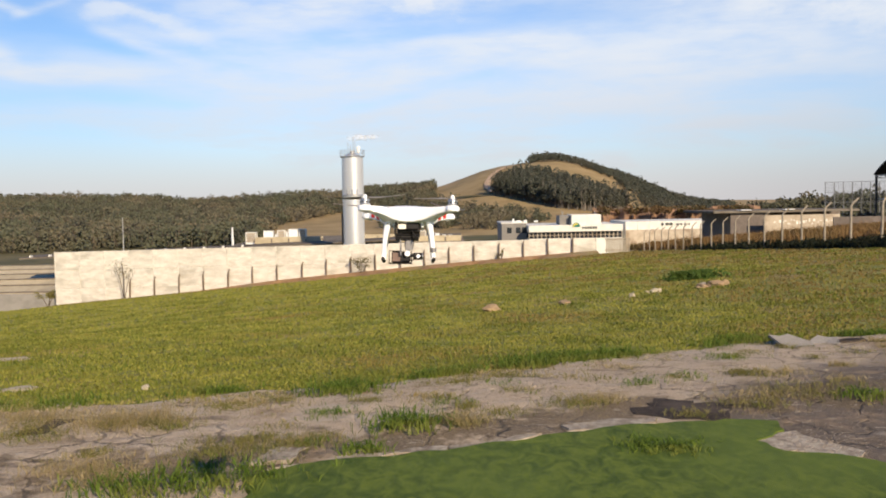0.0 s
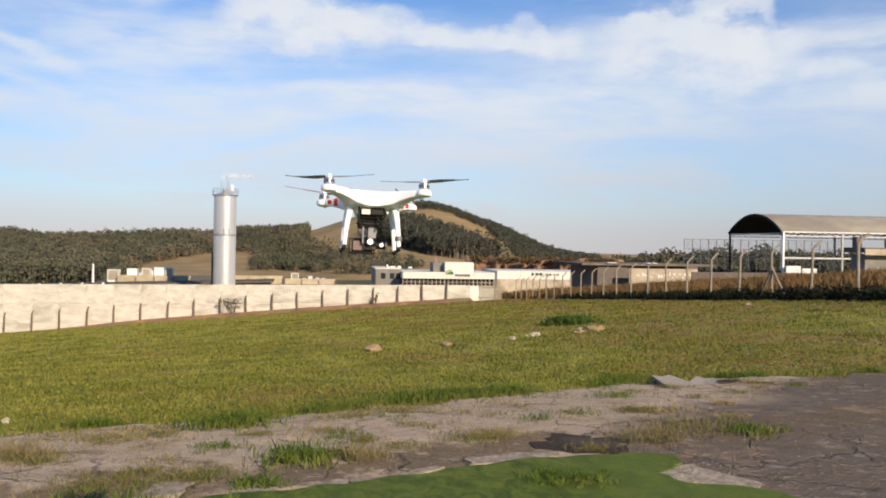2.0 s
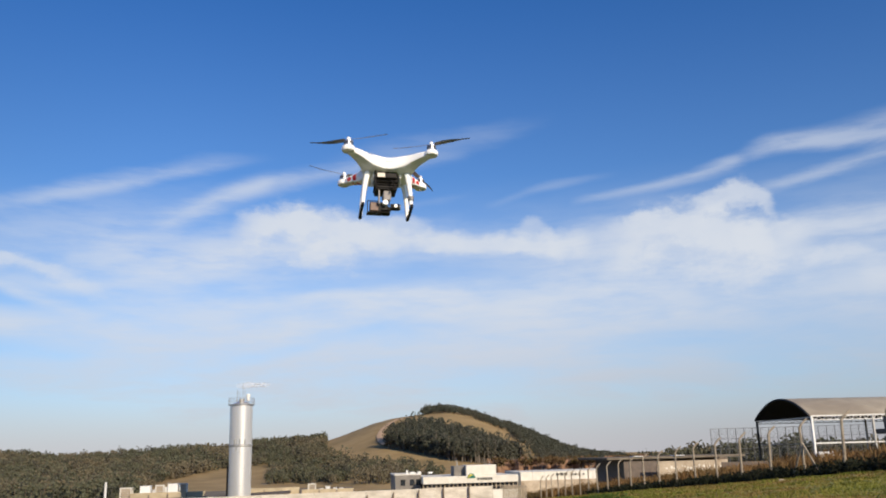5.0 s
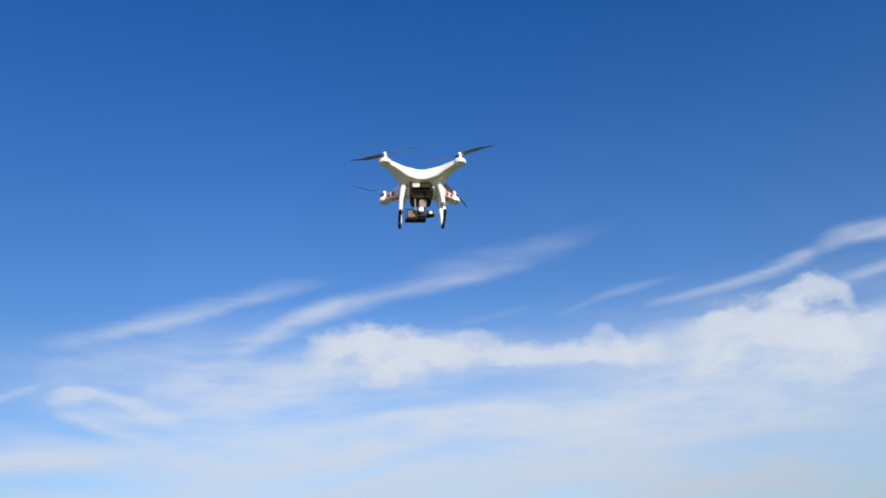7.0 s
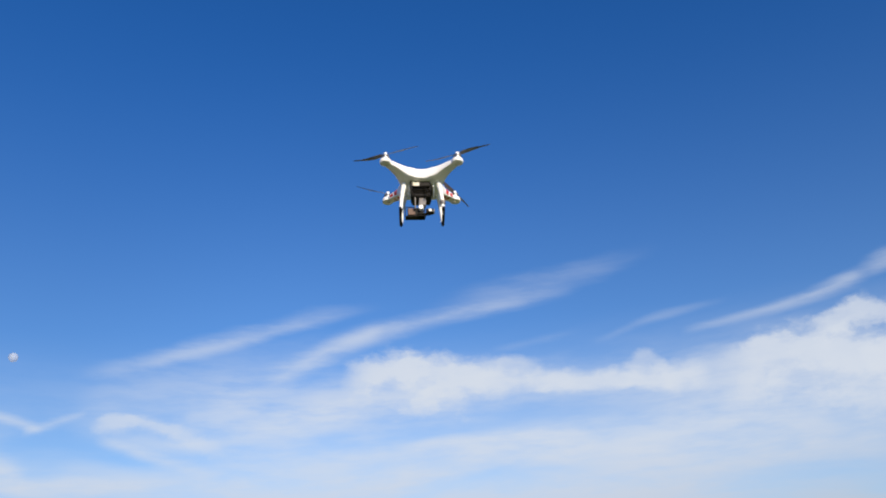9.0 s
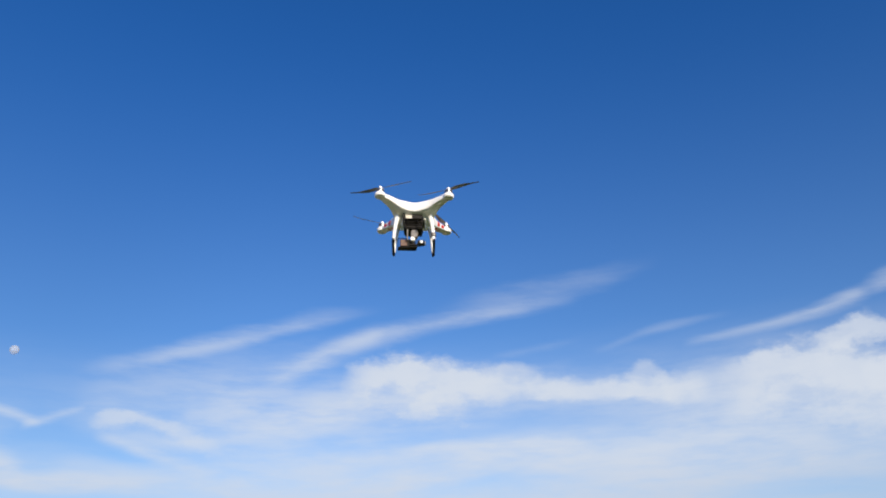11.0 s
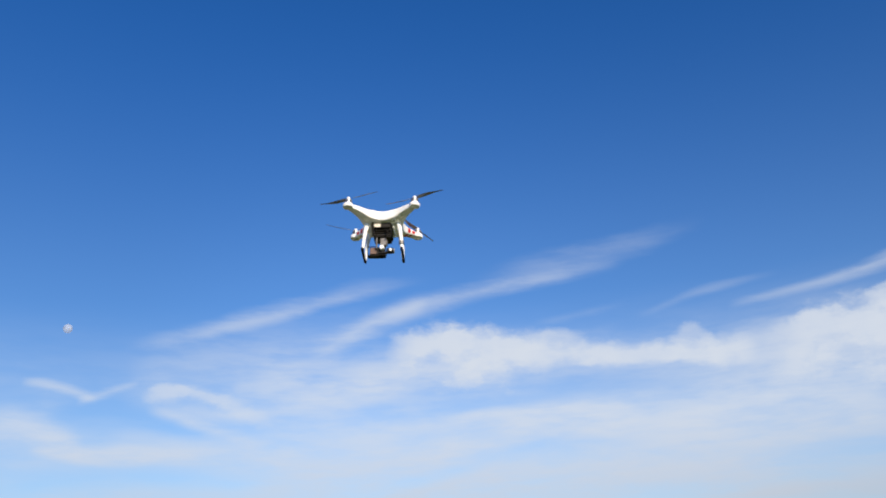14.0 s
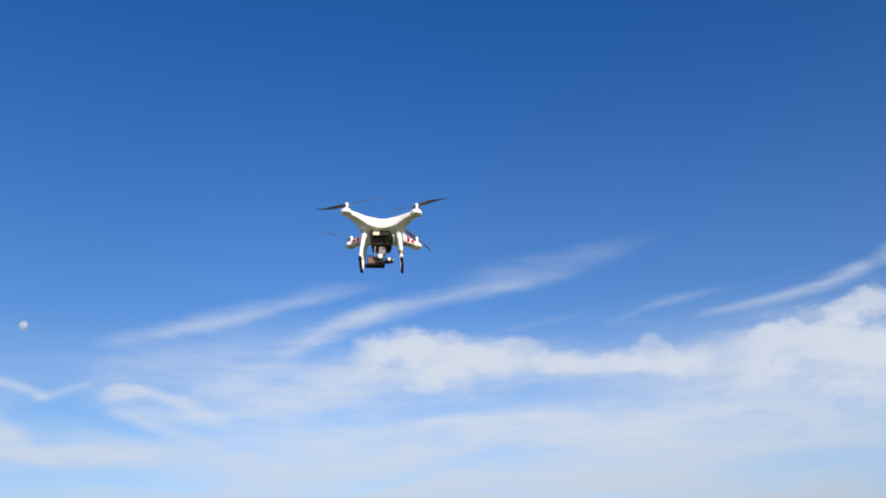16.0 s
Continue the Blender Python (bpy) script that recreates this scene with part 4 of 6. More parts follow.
def warehouse():
    ob = thing("warehouse", pose(0, 0, -0.35), "long plain white warehouse wall with a dark name board", "building")
    Y = 214.0
    X = lambda a: Y * math.tan(radians(a))
    Z = lambda e: 1.6 + Y / math.cos(radians(14)) * math.tan(radians(e))
    n = 9
    for i in range(n):
        x0, x1 = X(11.9), X(18.6)
        w = (x1 - x0) / n
        part("wall_bay", cuboid(x0 + i * w, x0 + (i + 1) * w - 0.05, Y, Y + 20, -17, Z(-1.33) - 0.02 * (i % 2), 0.02), RENDER_WHITE, ob)
    part("plinth_band", cuboid(X(11.9), X(18.6), Y - 0.12, Y - 0.004, -17, Z(-1.86)), STAINED, ob)
    for k, (w, h) in enumerate(((0.9, 1.0), (1.3, 1.0), (1.3, 1.0), (1.2, 0.6), (0.9, 0.7), (0.5, 0.8), (0.7, 0.6))):
        xa = X(14.15) + k * 1.0 + (0.6 if k > 2 else 0)
        part("sign_bar", cuboid(xa, xa + w * 0.55, Y - 0.2, Y - 0.12, Z(-1.60), Z(-1.60) + h * 0.62), SIGN_DARK, ob)
    return ob


warehouse()

# red earth bank behind the warehouse
bm = bmesh.new()
ys = (262.0, 275.0, 300.0)
rows_b = []
for j, y in enumerate(ys):
    row = []
    for i in range(41):
        a = 9.6 + i * 0.27
        x = y * math.tan(radians(a))
        h = (-13.0, 1.6 + y * math.tan(radians(-0.62 + 0.10 * math.sin(i * 0.9) + 0.07 * math.sin(i * 2.3))), -8.0)[j]
        if i in (0, 40):
            h = -13.0
        row.append(bm.verts.new((x, y + 2 * math.sin(i * 1.3), h)))
    rows_b.append(row)
for a, b in zip(rows_b, rows_b[1:]):
    for i in range(40):
        bm.faces.new((a[i], a[i + 1], b[i + 1], b[i]))
bank = part("earth_bank", bm, EARTH)
tagged(bank, "raw red earth bank behind the white buildings", "bank", kind="structure")
SCRUB = leaf_material("orange_scrub", (0.13, 0.075, 0.035), (0.20, 0.13, 0.06), (0.08, 0.075, 0.03), scale=0.08)
sc = np.random.default_rng(31)
pts = np.array([(264 * math.tan(radians(a)), 266.0 + b, 1.6 + 266 * math.tan(radians(-0.95 + c))) for a, b, c in
                zip(sc.uniform(10.2, 19.5, 90), sc.uniform(-3, 8, 90), sc.uniform(-0.1, 0.22, 90))])
wood("bank_scrub", pts, 1.2, 1.3, 24, SCRUB, BARK_DARK, 32, "rusty orange scrub growing on the earth bank", 0.5, 0.0)


# low sheds behind the fence
def low_shed():
    ob = thing("low_shed", pose(0, 0, -0.35), "low brown shed with thin grey roof and stained wall", "shed")
    Y = 126.0
    X = lambda a: Y * math.tan(radians(a))
    Z = lambda e: 1.6 + Y / math.cos(radians(20)) * math.tan(radians(e))
    part("wall", cuboid(X(18.4), X(20.4), Y, Y + 14, -8, Z(-0.8)), BROWN_WALL, ob)
    part("back_wall", cuboid(X(20.4) + 0.1, X(26.0), Y + 8, Y + 14, -8, Z(-0.72)), BROWN_WALL, ob)
    part("roof", cuboid(X(17.3), X(25.6), Y - 0.6, Y + 15, Z(-0.78), Z(-0.64), 0.04), ROOF_GREY, ob)
    part("roof_sheet", cuboid(X(18.9), X(19.5), Y - 0.9, Y + 1, Z(-0.63), Z(-0.58), 0.02), PAINT_WHITE, ob)
    part("roof_sheet", cuboid(X(21.4), X(22.0), Y - 0.9, Y + 1, Z(-0.63), Z(-0.58), 0.02), PAINT_WHITE, ob)
    w = part("yard_wall", cuboid(X(19.95), X(24.1), Y - 3.2, Y - 3.0, -8, Z(-0.92)), STAINED, ob)
    rd = random.Random(44)
    for k in range(22):
        a, e, ww, hh = 20.4 + 0.16 * k + rd.uniform(0, 0.1), -1.5 + rd.uniform(0, 0.22), rd.uniform(0.08, 0.36), rd.uniform(0.10, 0.55)
        part("paint_daub", cuboid(X(a), X(a) + ww, Y - 3.22, Y - 3.204, Z(e), Z(e) + hh), RENDER_WHITE, ob)
    return ob


low_shed()
for a0, a1, e, Y in ((24.3, 33.0, -1.2, 118.0),):
    x0, x1 = Y * math.tan(radians(a0)), Y * math.tan(radians(a1))
    ob = part("yard_wall_grey", cuboid(x0, x1, Y, Y + 0.25, -6, 1.6 + Y / math.cos(radians(28)) * math.tan(radians(e)), 0.02), BROWN_WALL)
    ob.name = "boundary_wall"
    tagged(ob, "low grey boundary wall behind dry grass", "wall", kind="structure")


# ---------------------------------------------------------------- arched sports canopy
TIN = material("weathered_tin_roof", (0.32, 0.28, 0.22), (0.42, 0.37, 0.29), 0.5, 0.08, (0.27, 0.23, 0.18), rough=0.7, metal=0.1, bump=0.05)
# near-black tone painted in for the shade under the canopy roof
TIN_SHADE = material("tin_shade", (0.02, 0.02, 0.02), (0.035, 0.034, 0.032), 0.5, 0.08, rough=0.9, bump=0)


def canopy():
    ob = thing("sports_canopy", pose(0.5, 0, -0.45), "open sports canopy with an arched tin roof on white columns", "canopy")
    x0, x1, y0, y1, eave, rise, base = 69.0, 117.0, 122.0, 139.0, 5.35, 2.9, -3.5
    yc, half = (y0 + y1) / 2, (y1 - y0) / 2
    n = 20

    def arch(t, grow=0.0):
        s = -1 + 2 * t
        return yc + (half + grow) * s, eave + (rise + grow) * (1 - s * s)

    bm = bmesh.new()
    top = [[bm.verts.new((x, *arch(k / n, 0.12))) for k in range(n + 1)] for x in (x0 - 0.4, x1)]
    low_ = [[bm.verts.new((x, *arch(k / n, 0.0))) for k in range(n + 1)] for x in (x0 - 0.4, x1)]
    for k in range(n):
        bm.faces.new((top[0][k], top[1][k], top[1][k + 1], top[0][k + 1]))
        bm.faces.new((low_[0][k + 1], low_[1][k + 1], low_[1][k], low_[0][k]))
        bm.faces.new((top[0][k], top[0][k + 1], low_[0][k + 1], low_[0][k]))
        bm.faces.new((top[1][k + 1], top[1][k], low_[1][k], low_[1][k + 1]))
    part("roof", bm, TIN, ob)
    # near-black sheets put the shade under the arch into colour; far gable closed
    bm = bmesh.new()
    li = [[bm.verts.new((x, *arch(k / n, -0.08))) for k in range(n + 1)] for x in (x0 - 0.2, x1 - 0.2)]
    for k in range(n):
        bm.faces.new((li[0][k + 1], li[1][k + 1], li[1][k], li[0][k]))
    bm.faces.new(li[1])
    part("lining", bm, TIN_SHADE, ob)
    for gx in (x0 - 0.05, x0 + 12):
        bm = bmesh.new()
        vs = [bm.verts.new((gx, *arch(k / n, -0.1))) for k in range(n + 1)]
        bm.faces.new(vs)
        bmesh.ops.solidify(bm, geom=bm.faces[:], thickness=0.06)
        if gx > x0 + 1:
            part("gable_screen", bm, TIN_SHADE, ob)
        else:
            bm.free()
    # ribs
    bm = bmesh.new()
    rings(bm, [(x0 - 0.3, *arch(k / n, 0.0)) for k in range(n + 1)], [0.16] * (n + 1), 6)
    part("rib", bm, DARK, ob)
    cols = 6
    for i in range(cols):
        x = x0 + (x1 - x0) * i / (cols - 1)
        for y, m in ((y0, PAINT_WHITE if i == 0 else GALV), (y1, GALV)):
            part("column", cuboid(x - 0.15, x + 0.15, y - 0.15, y + 0.15, base, eave, 0.03), m if i or y == y0 else DARK, ob)
    for y, m in ((y0, PAINT_WHITE), (y1, GALV)):
        part("eave_beam", cuboid(x0, x1, y - 0.12, y + 0.12, eave - 0.08, eave + 0.12), m, ob)
        part("lower_chord", cuboid(x0, x1, y - 0.08, y + 0.08, eave - 0.62, eave - 0.52), m, ob)
        bm = bmesh.new()
        k = 84
        for i in range(k):
            xa, xb = x0 + (x1 - x0) * i / k, x0 + (x1 - x0) * (i + 1) / k
            za, zb = (eave - 0.57, eave) if i % 2 else (eave, eave - 0.57)
            rings(bm, [(xa, y, za), (xb, y, zb)], [0.06, 0.06], 4)
        part("lattice", bm, m, ob)
        part("rail", cuboid(x0, x0 + 17, y - 0.08, y + 0.08, 1.35, 1.55), m, ob)
    part("tie_beam", cuboid(x0 - 0.1, x0 + 0.1, y0, y1, eave - 0.25, eave - 0.1), GALV, ob)
    for i in range(2):
        part("kerb_wall", cuboid(x0 + i * 2.6, x0 + i * 2.6 + 2.3, y0 - 1.0, y0 - 0.7, -3.5, 0.25 - 0.35 * (i % 2)), PAINT_WHITE, ob)
    return ob


canopy()


WIRE = material("dull_wire", (0.12, 0.125, 0.13), (0.20, 0.20, 0.205), 6.0, 0.6, rough=0.6, metal=0.3, bump=0)


def netting():
    """The tall court fence: slim posts, rails and wires."""
    ob = thing("court_fence", pose(0, 0, -0.45), "tall grey wire fence of a sports court", "fence")
    Y = 152.0
    x0, x1, z0, z1 = Y * math.tan(radians(23.8)), Y * math.tan(radians(33)), -3.0, 4.45
    n = 20
    for i in range(n + 1):
        x = x0 + (x1 - x0) * i / n
        part("post", tube([(x, Y, z0), (x, Y, z1 + 0.009 * i)], 0.07, 6), WIRE, ob)
    for z in (z1, z1 - 1.8, z1 - 3.6):
        part("rail", tube([(x0, Y, z), (x1, Y, z + 0.18)], 0.035, 5), WIRE, ob)
    bm = bmesh.new()
    k = 150
    for i in range(k):
        xa = x0 + (x1 - x0) * i / k
        rings(bm, [(xa, Y, z0), (xa, Y, z1)], [0.012, 0.012], 3)
    for i in range(14):
        z = z1 - i * 0.5
        rings(bm, [(x0, Y, z), (x1, Y, z)], [0.012, 0.012], 3)
    part("mesh", bm, WIRE, ob)
    return ob


netting()


def side_house():
    ob = thing("low_house", pose(0, 0, -0.6), "low grey house with a shaded overhanging roof", "house")
    Y = 104.0
    X = lambda a: Y * math.tan(radians(a))
    part("wall", cuboid(X(34.2), X(44), Y, Y + 3, -3, 2.3), GREY_AND_SHADE, ob)
    part("fascia", cuboid(X(33.9), X(44.2), Y - 1.2, Y - 1.0, 2.2, 3.0, 0.03), STAINED, ob)
    part("roof", cuboid(X(33.9), X(44.2), Y - 1.0, Y + 3.5, 2.55, 3.2, 0.05), ROOF_GREY, ob)
    part("chimney", cuboid(X(34.0), X(34.3), Y + 1, Y + 2, 3.2, 4.6, 0.04), BROWN_WALL, ob)
    for a in (35.6, 36.8, 38.0, 39.2):
        part("window", cuboid(X(a), X(a) + 1.3, Y - 0.06, Y - 0.004, 0.3, 1.5), GLASS_DARK, ob)
    return ob


side_house()

# striped shed roofs down in the valley
shed_proto = None
for i in range(7):
    y = 150.0 + i * 14.0
    m = pose(-96.0 - i * 6.0, y, -15.2 + 0.12 * i)
    if shed_proto is None:
        shed_proto = thing("valley_shed", m, "long low pale-roofed shed in the valley", "shed", "sheds in the valley")
        bm = bmesh.new()
        prof = [(-5.6, 0.0), (0.0, 1.3), (5.6, 0.0), (5.6, -0.25), (0.0, 1.05), (-5.6, -0.25)]
        ends = [[bm.verts.new((x, p, q)) for p, q in prof] for x in (-60, 42)]
        for k in range(6):
            bm.faces.new((ends[0][k], ends[0][(k + 1) % 6], ends[1][(k + 1) % 6], ends[1][k]))
        bm.faces.new(ends[0])
        bm.faces.new(ends[1][::-1])
        part("roof", bm, ROOF_BEIGE, shed_proto)
        part("wall", cuboid(-59, 41, -5.2, 5.2, -4.5, -0.26), STAINED, shed_proto)
        part("ridge_cap", cuboid(-60, 42, -0.35, 0.35, 1.24, 1.5, 0.05), ROOF_GREY, shed_proto)
    else:
        copy_thing(shed_proto, m)
# low wall of the yard beyond the field's edge
bm = cuboid(-95, -50.5, 121.0, 121.25, -13, -9.9)
lw = part("wall_lower", bm, GREY_AND_SHADE)
tagged(lw, "low grey wall beyond the edge of the field", "wall", kind="structure")


# ---------------------------------------------------------------- the drone
SHELL = material("white_drone_shell", (0.93, 0.935, 0.94), (0.95, 0.955, 0.96), 20.0, 4.0, rough=0.42, bump=0.0, spec=0.5, vary=0)
PLASTIC_BLACK = material("black_plastic", (0.008, 0.007, 0.007), (0.016, 0.014, 0.013), 60.0, 9.0, rough=0.6, bump=0.05, spec=0.25, vary=0)
PLASTIC_GREY = material("grey_alloy", (0.16, 0.15, 0.15), (0.24, 0.23, 0.22), 50.0, 8.0, rough=0.45, metal=0.4, bump=0.03, vary=0)
MOTOR = material("motor_alloy", (0.35, 0.35, 0.36), (0.55, 0.55, 0.55), 60.0, 9.0, rough=0.35, metal=0.8, bump=0.0, vary=0)
BLADE = material("propeller_plastic", (0.20, 0.175, 0.15), (0.28, 0.25, 0.21), 30.0, 6.0, rough=0.45, bump=0.0, vary=0)
RED = material("red_decal", (0.52, 0.020, 0.012), (0.60, 0.030, 0.018), 30.0, 6.0, rough=0.45, bump=0.0, vary=0)
PLATE_GREY = material("pale_grey_alloy", (0.17, 0.16, 0.16), (0.25, 0.24, 0.235), 50.0, 8.0, rough=0.5, metal=0.2, bump=0.02, vary=0)
LABEL = material("paper_label", (0.70, 0.66, 0.58), (0.80, 0.76, 0.68), 60.0, 10.0, rough=0.8, bump=0.0, vary=0)
SCREEN = material("dull_screen", (0.15, 0.095, 0.075), (0.24, 0.16, 0.125), 50.0, 8.0, rough=0.4, bump=0.0, vary=0)
LENS = material("lens_glass", (0.01, 0.01, 0.014), (0.02, 0.02, 0.03), 10.0, 2.0, rough=0.06, bump=0.0, spec=0.8, vary=0)


REACH = 0.124 * math.sqrt(2)


def arm_half_width(q):
    return float(np.interp(q, (0.0, 0.05, 0.075, 0.10, 0.13, 0.16, 0.20), (0.060, 0.050, 0.037, 0.0245, 0.0175, 0.0148, 0.0135)))


def rim(a):
    """Radius of the shell's outline at the angle a: a rounded middle and four tapering arms."""
    off = (a - math.pi / 4) % (math.pi / 2)
    off = min(off, math.pi / 2 - off)
    reach = 0.0
    for k in range(1, 61):
        q = REACH * k / 60
        if q * math.sin(off) <= arm_half_width(q * math.cos(off)) and q * math.cos(off) <= REACH:
            reach = q
    return max(0.0735, reach)


def shell_top(r):
    return float(np.interp(r, (0.0, 0.045, 0.075, 0.11, 0.18), (0.0065, 0.005, 0.0, -0.0025, -0.0040)))


def shell_dip(a, r):
    """How far the top falls towards the rim between two arms."""
    return 0.0065 * float(smoothstep(0.035, 0.0735, r)) * math.cos(2 * a) ** 2


def shell_low(r):
    return float(np.interp(r, (0.0, 0.052, 0.070, 0.090, 0.115, 0.145, 0.18), (-0.0465, -0.046, -0.0445, -0.0395, -0.0290, -0.0225, -0.0205)))


def shell_mesh():
    """One moulded shell: flat above, deep in the middle, thin at the arm ends."""
    bm = bmesh.new()
    n = 240
    ang = [2 * math.pi * k / n for k in range(n)]
    out_r = [rim(a) for a in ang]
    for _ in range(2):
        out_r = [(out_r[k - 1] + 2 * out_r[k] + out_r[(k + 1) % n]) / 4 for k in range(n)]
    levels = [(0.25, 0), (0.5, 0), (0.72, 0), (0.86, 0), (0.945, 0.02), (0.985, 0.10), (1.0, 0.22), (1.0, 0.45), (0.998, 0.70), (0.988, 0.88), (0.962, 0.97), (0.90, 1), (0.70, 1), (0.45, 1), (0.22, 1)]
    rows = []
    for u, w in levels:
        row = []
        for a, R in zip(ang, out_r):
            r = R * u
            z = (shell_top(r) - shell_dip(a, r)) * (1 - w) + shell_low(r) * w
            row.append(bm.verts.new((r * math.cos(a), r * math.sin(a), z)))
        rows.append(row)
    for a, b in zip(rows, rows[1:]):
        for k in range(n):
            bm.faces.new((a[k], b[k], b[(k + 1) % n], a[(k + 1) % n]))
    top = bm.verts.new((0, 0, shell_top(0)))
    low_v = bm.verts.new((0, 0, shell_low(0)))
    for k in range(n):
        bm.faces.new((top, rows[0][k], rows[0][(k + 1) % n]))
        bm.faces.new((low_v, rows[-1][(k + 1) % n], rows[-1][k]))
    return bm


def stripe_mesh(sx, sy, t0, t1):
    """A decal band wrapped round an arm between two fractions of its reach."""
    bm = bmesh.new()
    d = Vector((sx, sy, 0)).normalized()
    side = Vector((-d.y, d.x, 0))
    rows = []
    for t in (t0, (t0 + t1) / 2, t1):
        q = REACH * t
        w = arm_half_width(q) + 0.0009
        zt, zl = shell_top(q) + 0.0009, shell_low(q) - 0.0009
        zm, hh = (zt + zl) / 2, (zt - zl) / 2
        row = []
        for k in range(20):
            a = 2 * math.pi * k / 20
            ca, sa = math.cos(a), math.sin(a)
            ex = math.copysign(abs(ca) ** 0.55, ca)
            ez = math.copysign(abs(sa) ** 0.55, sa)
            p = d * q + side * (w * ex)
            row.append(bm.verts.new((p.x, p.y, zm + hh * ez)))
        rows.append(row)
    for a, b in zip(rows, rows[1:]):
        for k in range(20):
            bm.faces.new((a[k], a[(k + 1) % 20], b[(k + 1) % 20], b[k]))
    return bm


def blade_mesh(pitch_sign):
    """One propeller: two twisted tapering blades on a small nut, along x."""
    bm = bmesh.new()
    for s in (-1, 1):
        rows = []
        for k in range(9):
            t = k / 8
            r = 0.010 + 0.109 * t
            chord = 0.005 + 0.0100 * math.sin(math.pi * min(1.0, t * 1.05 + 0.18)) * (1 - 0.35 * t)
            if k == 8:
                chord = 0.005
            ang = pitch_sign * radians(30 - 20 * t)
            lift = 0.004 * t * t
            sweep = -0.004 * math.sin(t * 3.0)
            row = []
            for q, th in ((-0.5, 0.0), (0.0, 0.0011), (0.5, 0.0), (0.0, -0.0004)):
                y = q * chord + sweep
                z = th + lift
                yy = y * math.cos(ang) - z * math.sin(ang)
                zz = y * math.sin(ang) + z * math.cos(ang)
                row.append(bm.verts.new((s * r, s * yy, zz)))
            rows.append(row)
        for a, b in zip(rows, rows[1:]):
            for k in range(4):
                bm.faces.new((a[k], a[(k + 1) % 4], b[(k + 1) % 4], b[k]))
        bm.faces.new(rows[-1])
        bm.faces.new(rows[0][::-1])
    return bm


def drone():
    ob = thing("drone", pose(0.149, 2.386, 1.843, -6.4, 1.67, 2.18),
               "white quadcopter drone with red arm stripes hovering, camera slung below", "drone")
    body = part("body", shell_mesh(), SHELL, ob, smooth=True)
    part("hatch_line", tube([(-0.030, -0.0722, -0.020), (-0.012, -0.0738, -0.0205), (0.012, -0.0738, -0.0205), (0.030, -0.0722, -0.020)], 0.0006, 4), PLASTIC_GREY, body)
    # arms, pods, motors, propellers
    for sx in (-1, 1):
        for sy in (-1, 1):
            d = Vector((sx, sy, 0)) * 0.124
            if sy > 0:
                for t in (0.585, 0.735):
                    part("red_stripe", stripe_mesh(sx, sy, t, t + 0.10), RED, body, "red decal band", True)
            pod = part("motor_pod", lathe([(0.004, -0.0208), (0.0140, -0.0206), (0.0182, -0.0192), (0.0204, -0.0150), (0.0200, -0.0090), (0.0180, -0.0050), (0.015, -0.0030), (0.001, -0.0028)], 24), SHELL, ob, smooth=True)
            pod.location = d
            mo = part("motor", lathe([(0.0125, -0.004), (0.0135, -0.002), (0.0135, 0.003), (0.0118, 0.0035), (0.0118, 0.0075), (0.0138, 0.008), (0.0138, 0.013), (0.010, 0.0155), (0.001, 0.0155)], 20), MOTOR, ob, "silver motor bell", True)
            mo.location = d
            for k in range(6):
                a = 2 * math.pi * k / 6
                part("winding", cuboid(-0.002, 0.002, -0.002, 0.002, 0.0032, 0.0078), PLASTIC_BLACK, mo).location = (0.0119 * math.cos(a), 0.0119 * math.sin(a), 0)
            turn = {(-1, -1): -20, (1, -1): -24, (-1, 1): 22, (1, 1): 62}[(sx, sy)]
            pr = part("propeller", blade_mesh(1 if sx * sy > 0 else -1), BLADE, ob, "dark grey two-bladed propeller", True)
            pr.matrix_basis = pose(d.x, d.y, 0.0185, 0, 0, turn)
            nut = part("nut", lathe([(0.0055, -0.003), (0.0062, 0.0), (0.0058, 0.006), (0.003, 0.0085), (0.0005, 0.009)], 14), SHELL, pr, "white propeller nut", True)
            led = part("status_light", cuboid(-0.006, 0.006, -0.003, 0.003, -0.0250, -0.0225, 0.0008), LABEL, ob)
            led.location = d * 0.97
    # landing gear: two curved struts a side on a skid
    for sx in (-1, 1):
        gear = part("landing_skid", rings(bmesh.new(), [(sx * 0.0735, -0.040, -0.146), (sx * 0.0745, -0.010, -0.1515), (sx * 0.0745, 0.035, -0.1515), (sx * 0.0735, 0.064, -0.147)], [0.0042] * 4, 10), SHELL, ob, smooth=True)
        for y, top_y in ((-0.036, -0.036), (0.060, 0.044)):
            path = [(sx * 0.0545, top_y, -0.030), (sx * 0.0615, top_y + (y - top_y) * 0.2, -0.050), (sx * 0.0665, top_y + (y - top_y) * 0.45, -0.078), (sx * 0.0705, top_y + (y - top_y) * 0.75, -0.110), (sx * 0.0730, y, -0.147)]
            part("strut", rings(bmesh.new(), path, [0.0130, 0.0096, 0.0080, 0.0068, 0.0056], 12, True, (0.85, 1.0)), SHELL, gear, smooth=True)
            part("rubber_foot", rings(bmesh.new(), [(sx * 0.0738, y - 0.012, -0.1505), (sx * 0.0742, y, -0.153), (sx * 0.0738, y + 0.012, -0.1505)], [0.0050, 0.0058, 0.0050], 10), PLASTIC_BLACK, gear, "black rubber foot", True)
        part("skid_tape", rings(bmesh.new(), [(sx * 0.0747, -0.024, -0.1507), (sx * 0.0750, 0.0, -0.1522), (sx * 0.0750, 0.025, -0.1522), (sx * 0.0747, 0.050, -0.1507)], [0.0049] * 4, 10), PLASTIC_BLACK, gear, "black rubber skid cover", True)
    # sensor wrap on one strut
    part("strap", rings(bmesh.new(), [(0.0715, -0.0365, -0.118), (0.0722, -0.0365, -0.130)], [0.0098, 0.0096], 12), PLASTIC_GREY, ob, "grey cable strap")
